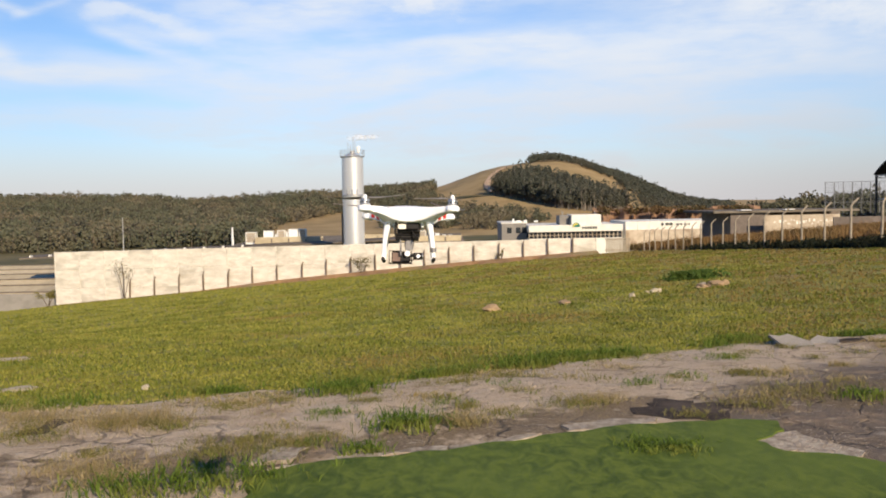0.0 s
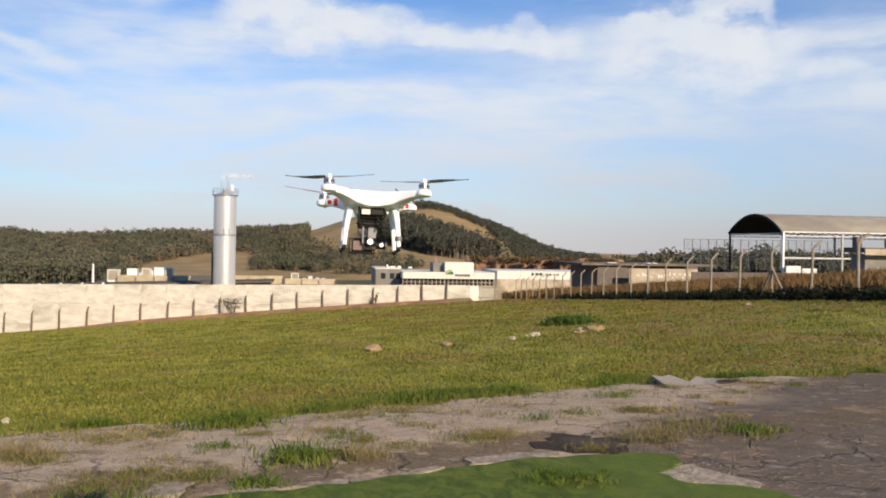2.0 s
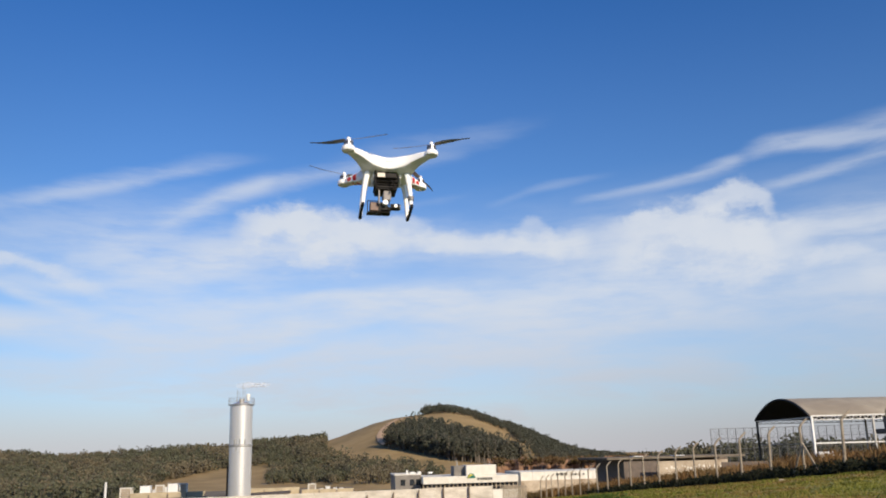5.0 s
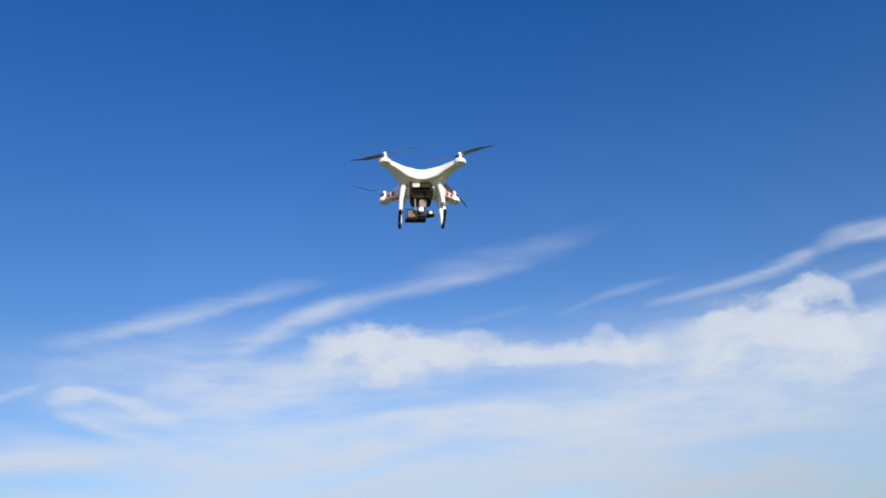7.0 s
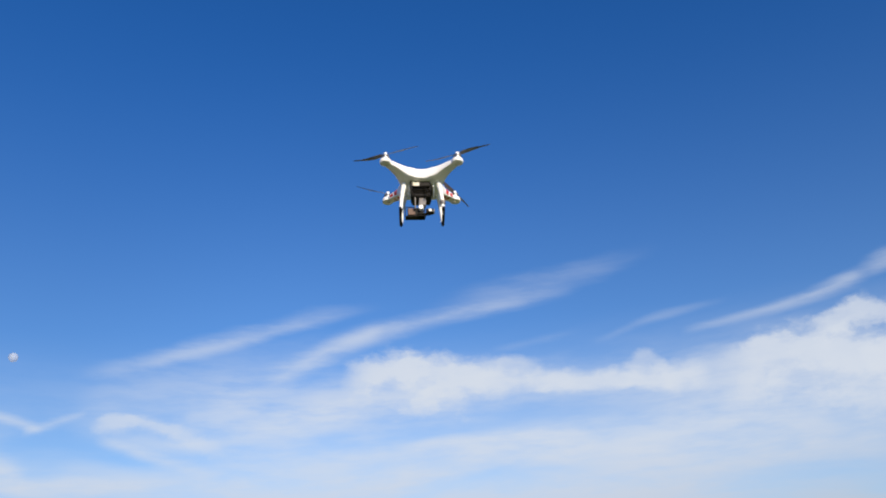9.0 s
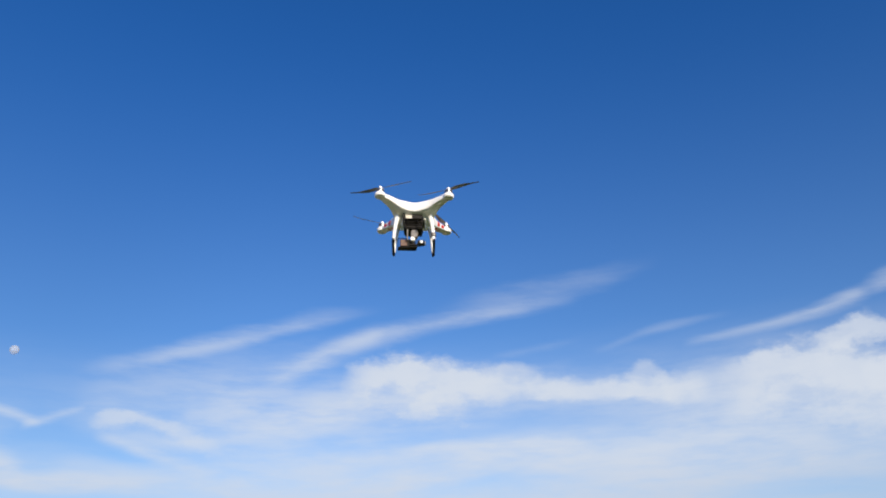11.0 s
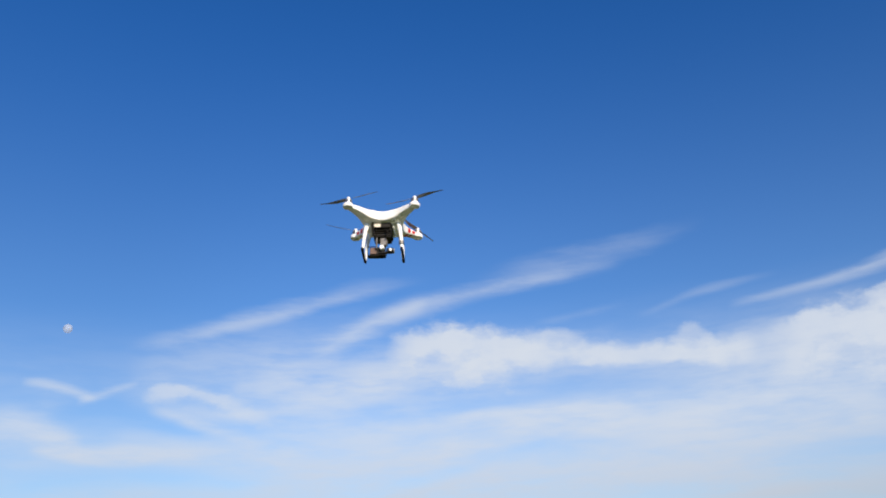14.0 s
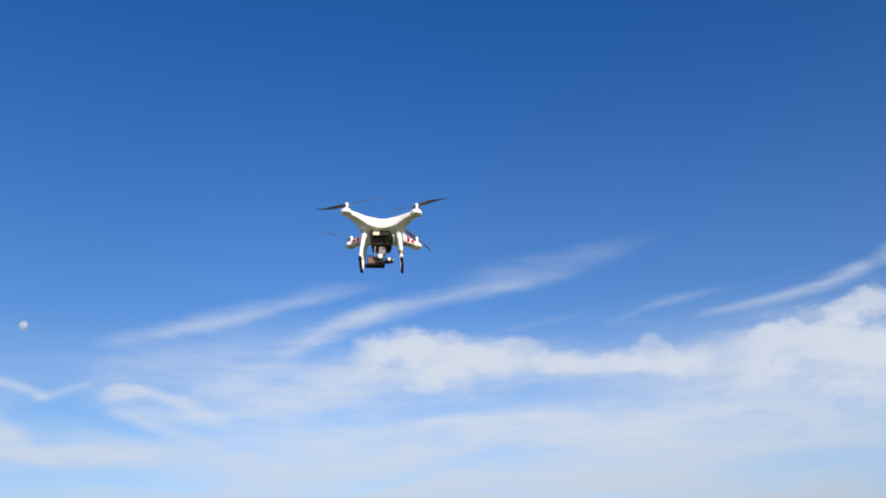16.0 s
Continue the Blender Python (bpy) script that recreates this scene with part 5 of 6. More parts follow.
    # underside bay, battery and wiring
    part("bay", cuboid(-0.034, 0.034, -0.040, 0.050, -0.074, -0.044, 0.004), PLASTIC_BLACK, ob)
    for sx in (-1, 1):
        part("belly_cheek", tube([(sx * 0.040, -0.034, -0.044), (sx * 0.041, 0.0, -0.048), (sx * 0.040, 0.040, -0.044)], [0.0085, 0.0105, 0.0085], 12, (0.55, 1.6)), SHELL, ob, smooth=True)
    part("battery", cuboid(-0.030, 0.030, -0.052, 0.045, -0.066, -0.040, 0.003), PLASTIC_BLACK, ob)
    part("label", cuboid(-0.031, -0.008, -0.0535, -0.0522, -0.064, -0.050), LABEL, ob, "cream paper label")
    part("cable", tube([(-0.036, -0.050, -0.040), (-0.039, -0.056, -0.055), (-0.038, -0.056, -0.080), (-0.034, -0.048, -0.098)], 0.0032, 8), PLASTIC_BLACK, ob, "black looped cable", True)
    part("cable", tube([(0.010, -0.045, -0.068), (0.020, -0.050, -0.085), (0.014, -0.040, -0.100)], 0.0022, 8), PLASTIC_BLACK, ob, "thin black cable", True)
    part("electronics_box", cuboid(-0.026, 0.028, -0.030, 0.030, -0.0895, -0.0805, 0.002), PLASTIC_BLACK, ob)
    # damper plates
    part("upper_plate", cuboid(-0.038, 0.034, -0.034, 0.034, -0.080, -0.0765, 0.001), PLASTIC_BLACK, ob)
    part("lower_plate", cuboid(-0.034, 0.030, -0.030, 0.030, -0.0935, -0.090, 0.001), PLASTIC_BLACK, ob)
    for x in (-0.030, 0.026):
        for y in (-0.026, 0.026):
            part("damper", lathe([(0.003, -0.090), (0.0058, -0.087), (0.0058, -0.083), (0.003, -0.080)], 12), PLASTIC_BLACK, ob, "black rubber damper", True).location = (x, y, 0)
    # gimbal
    gim = part("gimbal_yoke", cuboid(-0.012, 0.016, -0.012, 0.014, -0.112, -0.0937, 0.002), PLASTIC_GREY, ob, "grey alloy gimbal block")
    part("yaw_motor", lathe([(0.012, -0.118), (0.013, -0.115), (0.013, -0.098), (0.012, -0.096)], 18), PLASTIC_GREY, gim, smooth=True).location = (0.002, 0.0, 0)
    part("front_plate", cuboid(-0.0095, 0.0125, -0.0225, -0.0185, -0.1245, -0.0945, 0.001), PLATE_GREY, gim, "pale grey front plate")
    part("side_arm", cuboid(-0.0255, -0.0205, -0.026, -0.014, -0.140, -0.056, 0.001), PLASTIC_GREY, gim)
    part("rail", cuboid(-0.016, 0.012, -0.016, 0.010, -0.1640, -0.1615, 0.0006), PLASTIC_BLACK, gim)
    part("rail", cuboid(-0.016, 0.014, -0.016, 0.010, -0.1555, -0.1530, 0.0006), PLASTIC_BLACK, gim)
    part("cross_arm", cuboid(-0.033, 0.030, 0.016, 0.021, -0.142, -0.132, 0.001), PLASTIC_BLACK, gim)
    part("drop_arm", cuboid(-0.004, 0.004, 0.014, 0.019, -0.142, -0.110, 0.001), PLASTIC_GREY, gim)
    rm = part("roll_motor", rings(bmesh.new(), [(0.014, -0.004, -0.141), (0.040, -0.004, -0.141)], [0.0105, 0.0105], 18), PLASTIC_BLACK, gim, smooth=True)
    part("motor_cap", rings(bmesh.new(), [(0.0402, -0.004, -0.141), (0.0440, -0.004, -0.141)], [0.0095, 0.008], 18), MOTOR, rm, "silver motor cap", True)
    part("pitch_motor", rings(bmesh.new(), [(-0.003, -0.026, -0.134), (-0.003, -0.012, -0.134)], [0.0082, 0.0086], 20), SHELL, gim, "white round pitch motor", True)
    part("motor_mark", rings(bmesh.new(), [(0.029, -0.0170, -0.141), (0.029, -0.0130, -0.141)], [0.0056, 0.0056], 14), SHELL, gim, "white round screw cap", True)
    camr = part("action_camera", cuboid(-0.050, 0.006, -0.010, 0.012, -0.1605, -0.127, 0.003), PLASTIC_BLACK, ob, "small black boxed action camera")
    part("camera_frame", cuboid(-0.058, 0.010, -0.012, 0.014, -0.164, -0.1605, 0.001), PLASTIC_BLACK, camr)
    part("back_screen", cuboid(-0.048, -0.024, -0.0125, -0.0105, -0.157, -0.131, 0.001), SCREEN, camr, "dull brown back screen")
    part("lens", rings(bmesh.new(), [(-0.038, 0.012, -0.143), (-0.038, 0.020, -0.143)], [0.010, 0.009], 18), LENS, camr, smooth=True)
    for x in (-0.057, 0.009):
        part("frame_rod", tube([(x, -0.011, -0.162), (x, -0.011, -0.126)], 0.0014, 6), PLASTIC_BLACK, camr)
    part("frame_rod", tube([(-0.057, -0.011, -0.126), (-0.026, -0.011, -0.126)], 0.0014, 6), PLASTIC_BLACK, camr)
    return ob


drone()


# ---------------------------------------------------------------- grass
def blades(name, xy, height, width, per, spread, mat, label, category, seed, lean=0.5, kind="stuff", ground_fn=field_z, origin=None, droop=0.25):
    """Tufts of bent blades at the places xy; two quads and a tip to a blade."""
    rng = np.random.default_rng(seed)
    n = len(xy) * per
    c = np.repeat(xy, per, 0) + rng.normal(size=(n, 2)) * spread
    z = ground_fn(c[:, 0], c[:, 1]) if origin is None else np.zeros(n)
    h = np.repeat(np.broadcast_to(height, len(xy)), per) * rng.uniform(0.45, 1.15, n)
    w = np.repeat(np.broadcast_to(width, len(xy)), per) * rng.uniform(0.6, 1.2, n) / 2
    a = rng.uniform(0, 2 * np.pi, n)
    t = rng.uniform(0, 2 * np.pi, n)
    k = rng.uniform(0.1, 1.0, n) * lean * h
    sx, sy = np.cos(a) * w, np.sin(a) * w
    lx, ly = np.cos(t) * k, np.sin(t) * k
    x, y = c[:, 0], c[:, 1]
    P = [(x - sx, y - sy, z - 0.01), (x + sx, y + sy, z - 0.01),
         (x - sx * 0.8 + lx * 0.35, y - sy * 0.8 + ly * 0.35, z + h * 0.6), (x + sx * 0.8 + lx * 0.35, y + sy * 0.8 + ly * 0.35, z + h * 0.6),
         (x + lx, y + ly, z + h * (1 - droop * rng.uniform(0, 1, n)))]
    verts = np.concatenate([np.stack(p, 1) for p in P], 0)
    i = np.arange(n)
    quads = np.stack([i, i + n, i + 3 * n, i + 2 * n], 1)
    tris = np.stack([i + 2 * n, i + 3 * n, i + 4 * n], 1)
    ob = link_mesh(name, verts.tolist(), quads.tolist() + tris.tolist(), mat)
    if origin is not None:
        ob.location = origin
    return tagged(ob, label, category, kind=kind)


def edge_y(x):
    """Where the worn pavement gives way to grass."""
    return np.interp(x, (-40, -8, -3.8, -2.8, -2.1, -1.35, -0.5, 0.6, 2.1, 3.2, 4.4, 5.1, 9, 40), (4.2, 6.8, 7.65, 8.1, 8.4, 8.55, 8.85, 9.65, 10.5, 11.15, 11.7, 11.95, 12.4, 13.6))


# lawn tone slides to a darker brown towards +x
LAWN = leaf_material("lawn_blades", (0.240, 0.246, 0.040), (0.365, 0.332, 0.072), (0.245, 0.150, 0.056), lucent=0.3, scale=0.16, tone_d=(0.120, 0.152, 0.024), x_drift=0.0085)
LUSH = leaf_material("lush_blades", (0.05, 0.095, 0.012), (0.15, 0.205, 0.028), (0.20, 0.21, 0.045), lucent=0.3, scale=1.5)
TUSSOCK = leaf_material("tussock_blades", (0.095, 0.125, 0.018), (0.205, 0.215, 0.035), (0.25, 0.22, 0.05), lucent=0.3, scale=1.5)
STRAW = leaf_material("dry_blades", (0.30, 0.225, 0.10), (0.45, 0.355, 0.19), (0.20, 0.175, 0.06), lucent=0.25, scale=2.0)
MIXED = leaf_material("half_dry_blades", (0.16, 0.150, 0.040), (0.29, 0.235, 0.085), (0.14, 0.15, 0.032), lucent=0.25, scale=3.0)
RUST = leaf_material("rusty_tall_grass", (0.13, 0.072, 0.028), (0.25, 0.145, 0.056), (0.12, 0.09, 0.036), lucent=0.2, scale=0.09)
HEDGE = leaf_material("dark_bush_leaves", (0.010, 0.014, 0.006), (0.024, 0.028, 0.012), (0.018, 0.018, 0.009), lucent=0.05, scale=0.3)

rg = np.random.default_rng(21)
n = 84000
a = np.radians(rg.uniform(-37, 42, n))
r = 7.0 * (118.0 / 7.0) ** rg.uniform(0, 1, n)
xy = np.stack([r * np.sin(a), r * np.cos(a)], 1)
ok = (xy[:, 1] > edge_y(xy[:, 0]) + rg.normal(size=n) * 0.10) & (xy[:, 0] < FENCE_X + FENCE_SLOPE * (xy[:, 1] - FENCE_Y) - 0.3) & (xy[:, 1] < WALL_Y - 4.5 - 1.5 * np.sin(xy[:, 0] * 0.5))
xy, rr = xy[ok], r[ok]
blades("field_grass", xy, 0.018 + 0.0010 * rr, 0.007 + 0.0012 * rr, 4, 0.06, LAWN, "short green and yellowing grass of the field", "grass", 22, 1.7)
# taller ragged clumps scattered through the field
n = 1700
a = np.radians(rg.uniform(-36, 40, n))
r = 8.0 * (70.0 / 8.0) ** rg.uniform(0, 1, n)
xy = np.stack([r * np.sin(a), r * np.cos(a)], 1)
ok = (xy[:, 1] > edge_y(xy[:, 0]) + 0.1) & (xy[:, 0] < 20)
blades("field_tussocks", xy[ok], 0.045 + 0.0016 * r[ok], 0.008 + 0.001 * r[ok], 40, 0.26, TUSSOCK, "darker ragged tussocks scattered in the field", "grass", 23, 1.6)
# a lush rim along the pavement
n = 2600
x = rg.uniform(-9, 12, n)
dens = np.sin(x * 2.1 + 0.8) * np.sin(x * 0.9 + 2.0) + 0.5 * np.sin(x * 5.3)
keep = rg.uniform(0, 1, n) < np.clip(0.02 + 1.0 * dens, 0.03, 0.9)
x = x[keep]
xy = np.stack([x, edge_y(x) + rg.gamma(1.5, 0.12, len(x)) - 0.05], 1)
blades("rim_grass", xy, 0.12, 0.013, 12, 0.05, LUSH, "lush green grass rim along the pavement edge", "grass", 24, 1.5)
# rough strip at the foot of the yard wall
n = 2600
x = rg.uniform(WALL_X0, WALL_X1, n)
xy = np.stack([x, WALL_Y - rg.gamma(1.4, 1.1, n)], 1)
blades("wall_foot_grass", xy, 0.16, 0.07, 5, 0.25, MIXED, "rough half-dry grass along the wall foot", "grass", 25, 0.8)
SOIL = material("dry_brown_soil", (0.30, 0.16, 0.07), (0.42, 0.255, 0.125), 0.8, 0.15, (0.26, 0.22, 0.10), rough=0.95, bump=0.3)
verts, faces = [], []
for i in range(136):
    x = WALL_X0 + (WALL_X1 - WALL_X0) * i / 135
    w = 4.6 + 1.6 * math.sin(i * 0.41) + 1.0 * math.sin(i * 1.3)
    for s in (0.0, 0.35, 0.7, 1.0):
        y = WALL_Y + 0.05 - w * s
        verts.append((x, y, float(field_z(x, y)) + (0.50 - 0.55 * s * s) * float(smoothstep(-36.0, -18.0, x))))
    if i:
        for k in range(3):
            q = 4 * (i - 1) + k
            faces.append((q, q + 1, q + 5, q + 4))
strip = link_mesh("soil_strip", verts, faces, SOIL, smooth=True)
tagged(strip, "bare brown soil strip along the wall foot", "soil", kind="structure")
# tall rust-coloured grass beyond the fence
n = 13500
y = rg.uniform(24, 122, n)
x = FENCE_X + FENCE_SLOPE * (y - FENCE_Y) + 0.8 + rg.uniform(0, 1, n) ** 1.3 * 46
blades("tall_dry_grass", np.stack([x, y], 1), 1.1 * (1 + 0.25 * np.sin(x * 0.7) * np.sin(y * 0.4)), 0.08, 5, 0.3, RUST, "tall rust-coloured dry grass behind the fence", "grass", 26, 0.5)


def leaf_mass(name, centres, radius, per, size, mat, label, category, seed, kind="stuff"):
    """Low bushes as heaps of small folded leaves."""
    rng = np.random.default_rng(seed)
    m = len(centres) * per
    d = rng.normal(size=(m, 3))
    d /= np.linalg.norm(d, axis=1, keepdims=True)
    d *= rng.uniform(0.2, 1.0, (m, 1)) ** 0.4
    d[:, 2] = np.abs(d[:, 2])
    c = np.repeat(centres, per, 0) + d * np.repeat(np.asarray(radius), per, 0)
    u = rng.normal(size=(m, 3))
    u /= np.linalg.norm(u, axis=1, keepdims=True)
    v = np.cross(u, rng.normal(size=(m, 3)))
    v /= np.linalg.norm(v, axis=1, keepdims=True)
    q = np.cross(u, v)
    s = size * rng.uniform(0.5, 1.2, (m, 1))
    verts = np.concatenate([c + s * u, c + s * v * 0.45 + s * q * 0.2, c - s * u, c - s * v * 0.45 + s * q * 0.2], 0)
    i = np.arange(m)
    faces = np.concatenate([np.stack([i, i + m, i + 2 * m], 1), np.stack([i, i + 2 * m, i + 3 * m], 1)], 0)
    ob = link_mesh(name, verts.tolist(), faces.tolist(), mat)
    return tagged(ob, label, category, kind=kind)


n = 230
y = np.concatenate([rg.uniform(20, 52, 150), rg.uniform(52, 78, 80)])
x = FENCE_X + FENCE_SLOPE * (y - FENCE_Y) + rg.normal(size=n) * 0.35 + 0.25
z = field_z(x, y)
c = np.stack([x, y, z], 1)
gap = np.abs(y - 38.5) > 0.5
rad = np.stack([rg.uniform(0.45, 0.8, n), rg.uniform(0.5, 0.9, n), rg.uniform(0.36, 0.66, n)], 1)
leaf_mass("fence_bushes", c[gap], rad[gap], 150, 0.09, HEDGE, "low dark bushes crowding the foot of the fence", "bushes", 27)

# ---------------------------------------------------------------- worn pavement
def pavement_material():
    m = bpy.data.materials.new("worn_asphalt")
    m.use_nodes = True
    m.node_tree.nodes.clear()
    N = Nodes(m.node_tree)
    co = N.add("ShaderNodeTexCoord").outputs["Object"]
    g = N.noise(co, 45.0, 6.0, 0.7).outputs["Fac"]
    mid = N.noise(N.mapping(co, rot=(0, 0, radians(-24)), scale=(0.8, 2.6, 1.0)), 1.6, 6.0, 0.65, 0.6).outputs["Fac"]
    big = N.noise(co, 0.42, 3.0, 0.5).outputs["Fac"]
    x, y, _ = N.split(co)
    col = N.mix(N.ramp(g, 0.3, 0.7), (0.49, 0.375, 0.262), (0.64, 0.51, 0.372))
    col = N.mix(N.ramp(mid, 0.48, 0.66, 0.0, 0.75), col, (0.58, 0.48, 0.37))
    col = N.mix(N.ramp(mid, 0.44, 0.31, 0.0, 0.75), col, (0.19, 0.14, 0.10))
    # the older bituminous surface to the right of the strip
    old = N.math("SUBTRACT", N.math("MULTIPLY_ADD", x, 0.55, N.math("MULTIPLY", big, 2.2)), N.math("MULTIPLY", y, 0.55))
    col = N.mix(N.ramp(old, -1.85, -1.15, 0.0, 0.84), col, (0.128, 0.100, 0.080))
    col = N.mix(N.ramp(N.math("MULTIPLY", N.ramp(old, -1.6, -0.9), N.ramp(N.noise(co, 3.4, 6.0, 0.7).outputs["Fac"], 0.51, 0.66)), 0.2, 1.0, 0.0, 0.8), col, (0.34, 0.30, 0.25))
    # a seam of soil and dead grass between the pale strip and the old surface
    seam = N.math("ABSOLUTE", N.math("SUBTRACT", N.math("MULTIPLY_ADD", x, -0.33, y), 6.55))
    seam = N.math("ADD", seam, N.ramp(N.noise(co, 1.7, 5.0, 0.65).outputs["Fac"], 0.3, 0.7, 0.45, -0.45))
    col = N.mix(N.ramp(seam, 0.55, 0.15, 0.0, 0.85), col, N.mix(N.ramp(g, 0.35, 0.65), (0.13, 0.095, 0.06), (0.27, 0.20, 0.12)))
    crack = N.add("ShaderNodeTexVoronoi")
    crack.feature = "DISTANCE_TO_EDGE"
    crack.inputs["Scale"].default_value = 1.1
    warp = N.vmath("ADD", co, N.vmath("MULTIPLY", N.noise(co, 2.5, 4.0, 0.6).outputs["Color"], (0.5, 0.5, 0.0)))
    N.put(crack.inputs["Vector"], warp)
    line = N.ramp(crack.outputs["Distance"], 0.022, 0.004)
    line = N.math("MULTIPLY", line, N.ramp(big, 0.42, 0.55))
    col = N.mix(N.math("MULTIPLY", line, 0.65), col, (0.09, 0.075, 0.06))
    soil = N.noise(co, 1.1, 5.0, 0.6).outputs["Fac"]
    col = N.mix(N.ramp(soil, 0.54, 0.66, 0.0, 0.75), col, (0.40, 0.29, 0.185))
    scab = N.noise(N.mapping(co, rot=(0, 0, radians(-24)), scale=(1.0, 2.2, 1.0)), 5.5, 7.0, 0.72, 1.0).outputs["Fac"]
    col = N.mix(N.ramp(scab, 0.59, 0.65, 0.0, 0.7), col, (0.095, 0.072, 0.055))
    col = N.mix(N.ramp(scab, 0.40, 0.36, 0.0, 0.75), col, (0.56, 0.48, 0.38))
    b = N.add("ShaderNodeBsdfPrincipled")
    N.put(b.inputs["Base Color"], col)
    b.inputs["Roughness"].default_value = 0.95
    b.inputs["Specular IOR Level"].default_value = 0.2
    bn = N.add("ShaderNodeBump")
    bn.inputs["Strength"].default_value = 0.8
    bn.inputs["Distance"].default_value = 0.05
    N.put(bn.inputs["Height"], N.math("ADD", N.math("SUBTRACT", N.math("MULTIPLY", g, 0.6), N.math("MULTIPLY", line, 1.0)), N.math("MULTIPLY_ADD", scab, -2.0, mid)))
    N.put(b.inputs["Normal"], bn.outputs[0])
    o = N.add("ShaderNodeOutputMaterial")
    m.node_tree.links.new(b.outputs[0], o.inputs[0])
    return m


ASPHALT = pavement_material()
rp = np.random.default_rng(41)
xs = np.concatenate([np.arange(-16, -5, 0.3), np.arange(-5, 7, 0.055), np.arange(7, 18.1, 0.3)])


def crust(x, y):
    """Height of the worn surface: broken plates of old asphalt over a rough bed."""
    v = Vector((x * 0.9 + 0.35 * y, y * 1.5, 0.0))
    bed = 0.010 * noise.noise(v * 0.7) + 0.006 * noise.noise(v * 2.7) + 0.004 * noise.noise(v * 7.0)
    plate = noise.noise(v * 0.8 + Vector((7, 3, 1))) + 0.45 * noise.noise(v * 2.1 + Vector((1, 9, 4))) + 0.25 * noise.noise(v * 5.3)
    k = min(1.0, max(0.0, (plate - 0.02) / 0.07))
    k2 = min(1.0, max(0.0, (plate - 0.42) / 0.06))
    return 0.014 + bed + 0.014 * k + 0.009 * k2


ts = np.concatenate([np.linspace(0, 0.76, 40, endpoint=False), np.linspace(0.76, 1.0, 120)])
rows_n = len(ts)
verts, faces = [], []
for i, x in enumerate(xs):
    jag = 0.10 * math.sin(x * 3.1) + 0.07 * math.sin(x * 7.7 + 1) + 0.10 * noise.noise(Vector((x * 4, 1, 2))) + 0.05 * noise.noise(Vector((x * 13, 1, 2)))
    y1 = float(edge_y(x)) + jag
    y0 = -14.0
    for j, t in enumerate(ts):
        y = y0 + (y1 - y0) * t
        h = crust(x, y) if j < rows_n - 1 else -0.02
        verts.append((float(x), float(y), float(field_z(x, y)) + h))
for i in range(len(xs) - 1):
    for j in range(rows_n - 1):
        k = i * rows_n + j
        faces.append((k, k + rows_n, k + rows_n + 1, k + 1))
pav = link_mesh("pavement", verts, faces, ASPHALT, smooth=True)
tagged(pav, "cracked worn grey asphalt strip with weeds", "pavement", kind="structure")

# the green-coated slab the camera stands on
def green_material():
    m = bpy.data.materials.new("green_court_coating")
    m.use_nodes = True
    m.node_tree.nodes.clear()
    N = Nodes(m.node_tree)
    co = N.add("ShaderNodeTexCoord").outputs["Object"]
    fine_ = N.noise(co, 60.0, 5.0, 0.7).outputs["Fac"]
    blot = N.noise(N.mapping(co, scale=(1.6, 1.0, 1.0)), 5.0, 7.0, 0.70, 0.6).outputs["Fac"]
    broad = N.noise(co, 0.55, 3.0, 0.5).outputs["Fac"]
    col = N.mix(N.ramp(blot, 0.35, 0.65), (0.052, 0.088, 0.008), (0.150, 0.190, 0.022))
    col = N.mix(N.ramp(broad, 0.45, 0.62, 0.0, 0.5), col, (0.125, 0.172, 0.024))
    col = N.mix(N.ramp(fine_, 0.62, 0.80, 0.0, 0.5), col, (0.15, 0.20, 0.06))
    b = N.add("ShaderNodeBsdfPrincipled")
    N.put(b.inputs["Base Color"], col)
    b.inputs["Roughness"].default_value = 0.85
    b.inputs["Specular IOR Level"].default_value = 0.25
    bn = N.add("ShaderNodeBump")
    bn.inputs["Strength"].default_value = 0.6
    bn.inputs["Distance"].default_value = 0.03
    N.put(bn.inputs["Height"], N.math("ADD", fine_, N.math("MULTIPLY", blot, 0.7)))
    N.put(b.inputs["Normal"], bn.outputs[0])
    o = N.add("ShaderNodeOutputMaterial")
    m.node_tree.links.new(b.outputs[0], o.inputs[0])
    return m


def ragged(name, outline, z, thick, mat, seed, rough=0.05, label="", category="", kind="", parent=None):
    """A thin plate with a broken outline, its rim dipping to the ground."""
    rng = np.random.default_rng(seed)
    pts = [Vector((*p, 0)) for p in outline]
    loop = []
    for a, b in zip(pts, pts[1:] + pts[:1]):
        steps = max(2, int((b - a).length / 0.09))
        for k in range(steps):
            p = a.lerp(b, k / steps)
            nrm = Vector((b.y - a.y, a.x - b.x, 0)).normalized()
            loop.append(p + nrm * (rough * noise.noise(p * 3.0 + Vector((seed, 0, 0))) * 1.6 + rng.normal() * rough * 0.25))
    bm = bmesh.new()
    top = [bm.verts.new((p.x, p.y, z + thick)) for p in loop]
    bot = [bm.verts.new((p.x, p.y, z - 0.03)) for p in loop]
    bm.faces.new(top)
    for i in range(len(loop)):
        j = (i + 1) % len(loop)
        bm.faces.new((bot[i], bot[j], top[j], top[i]))
    ob = part(name, bm, mat, parent)
    return tagged(ob, label, category, kind=kind)


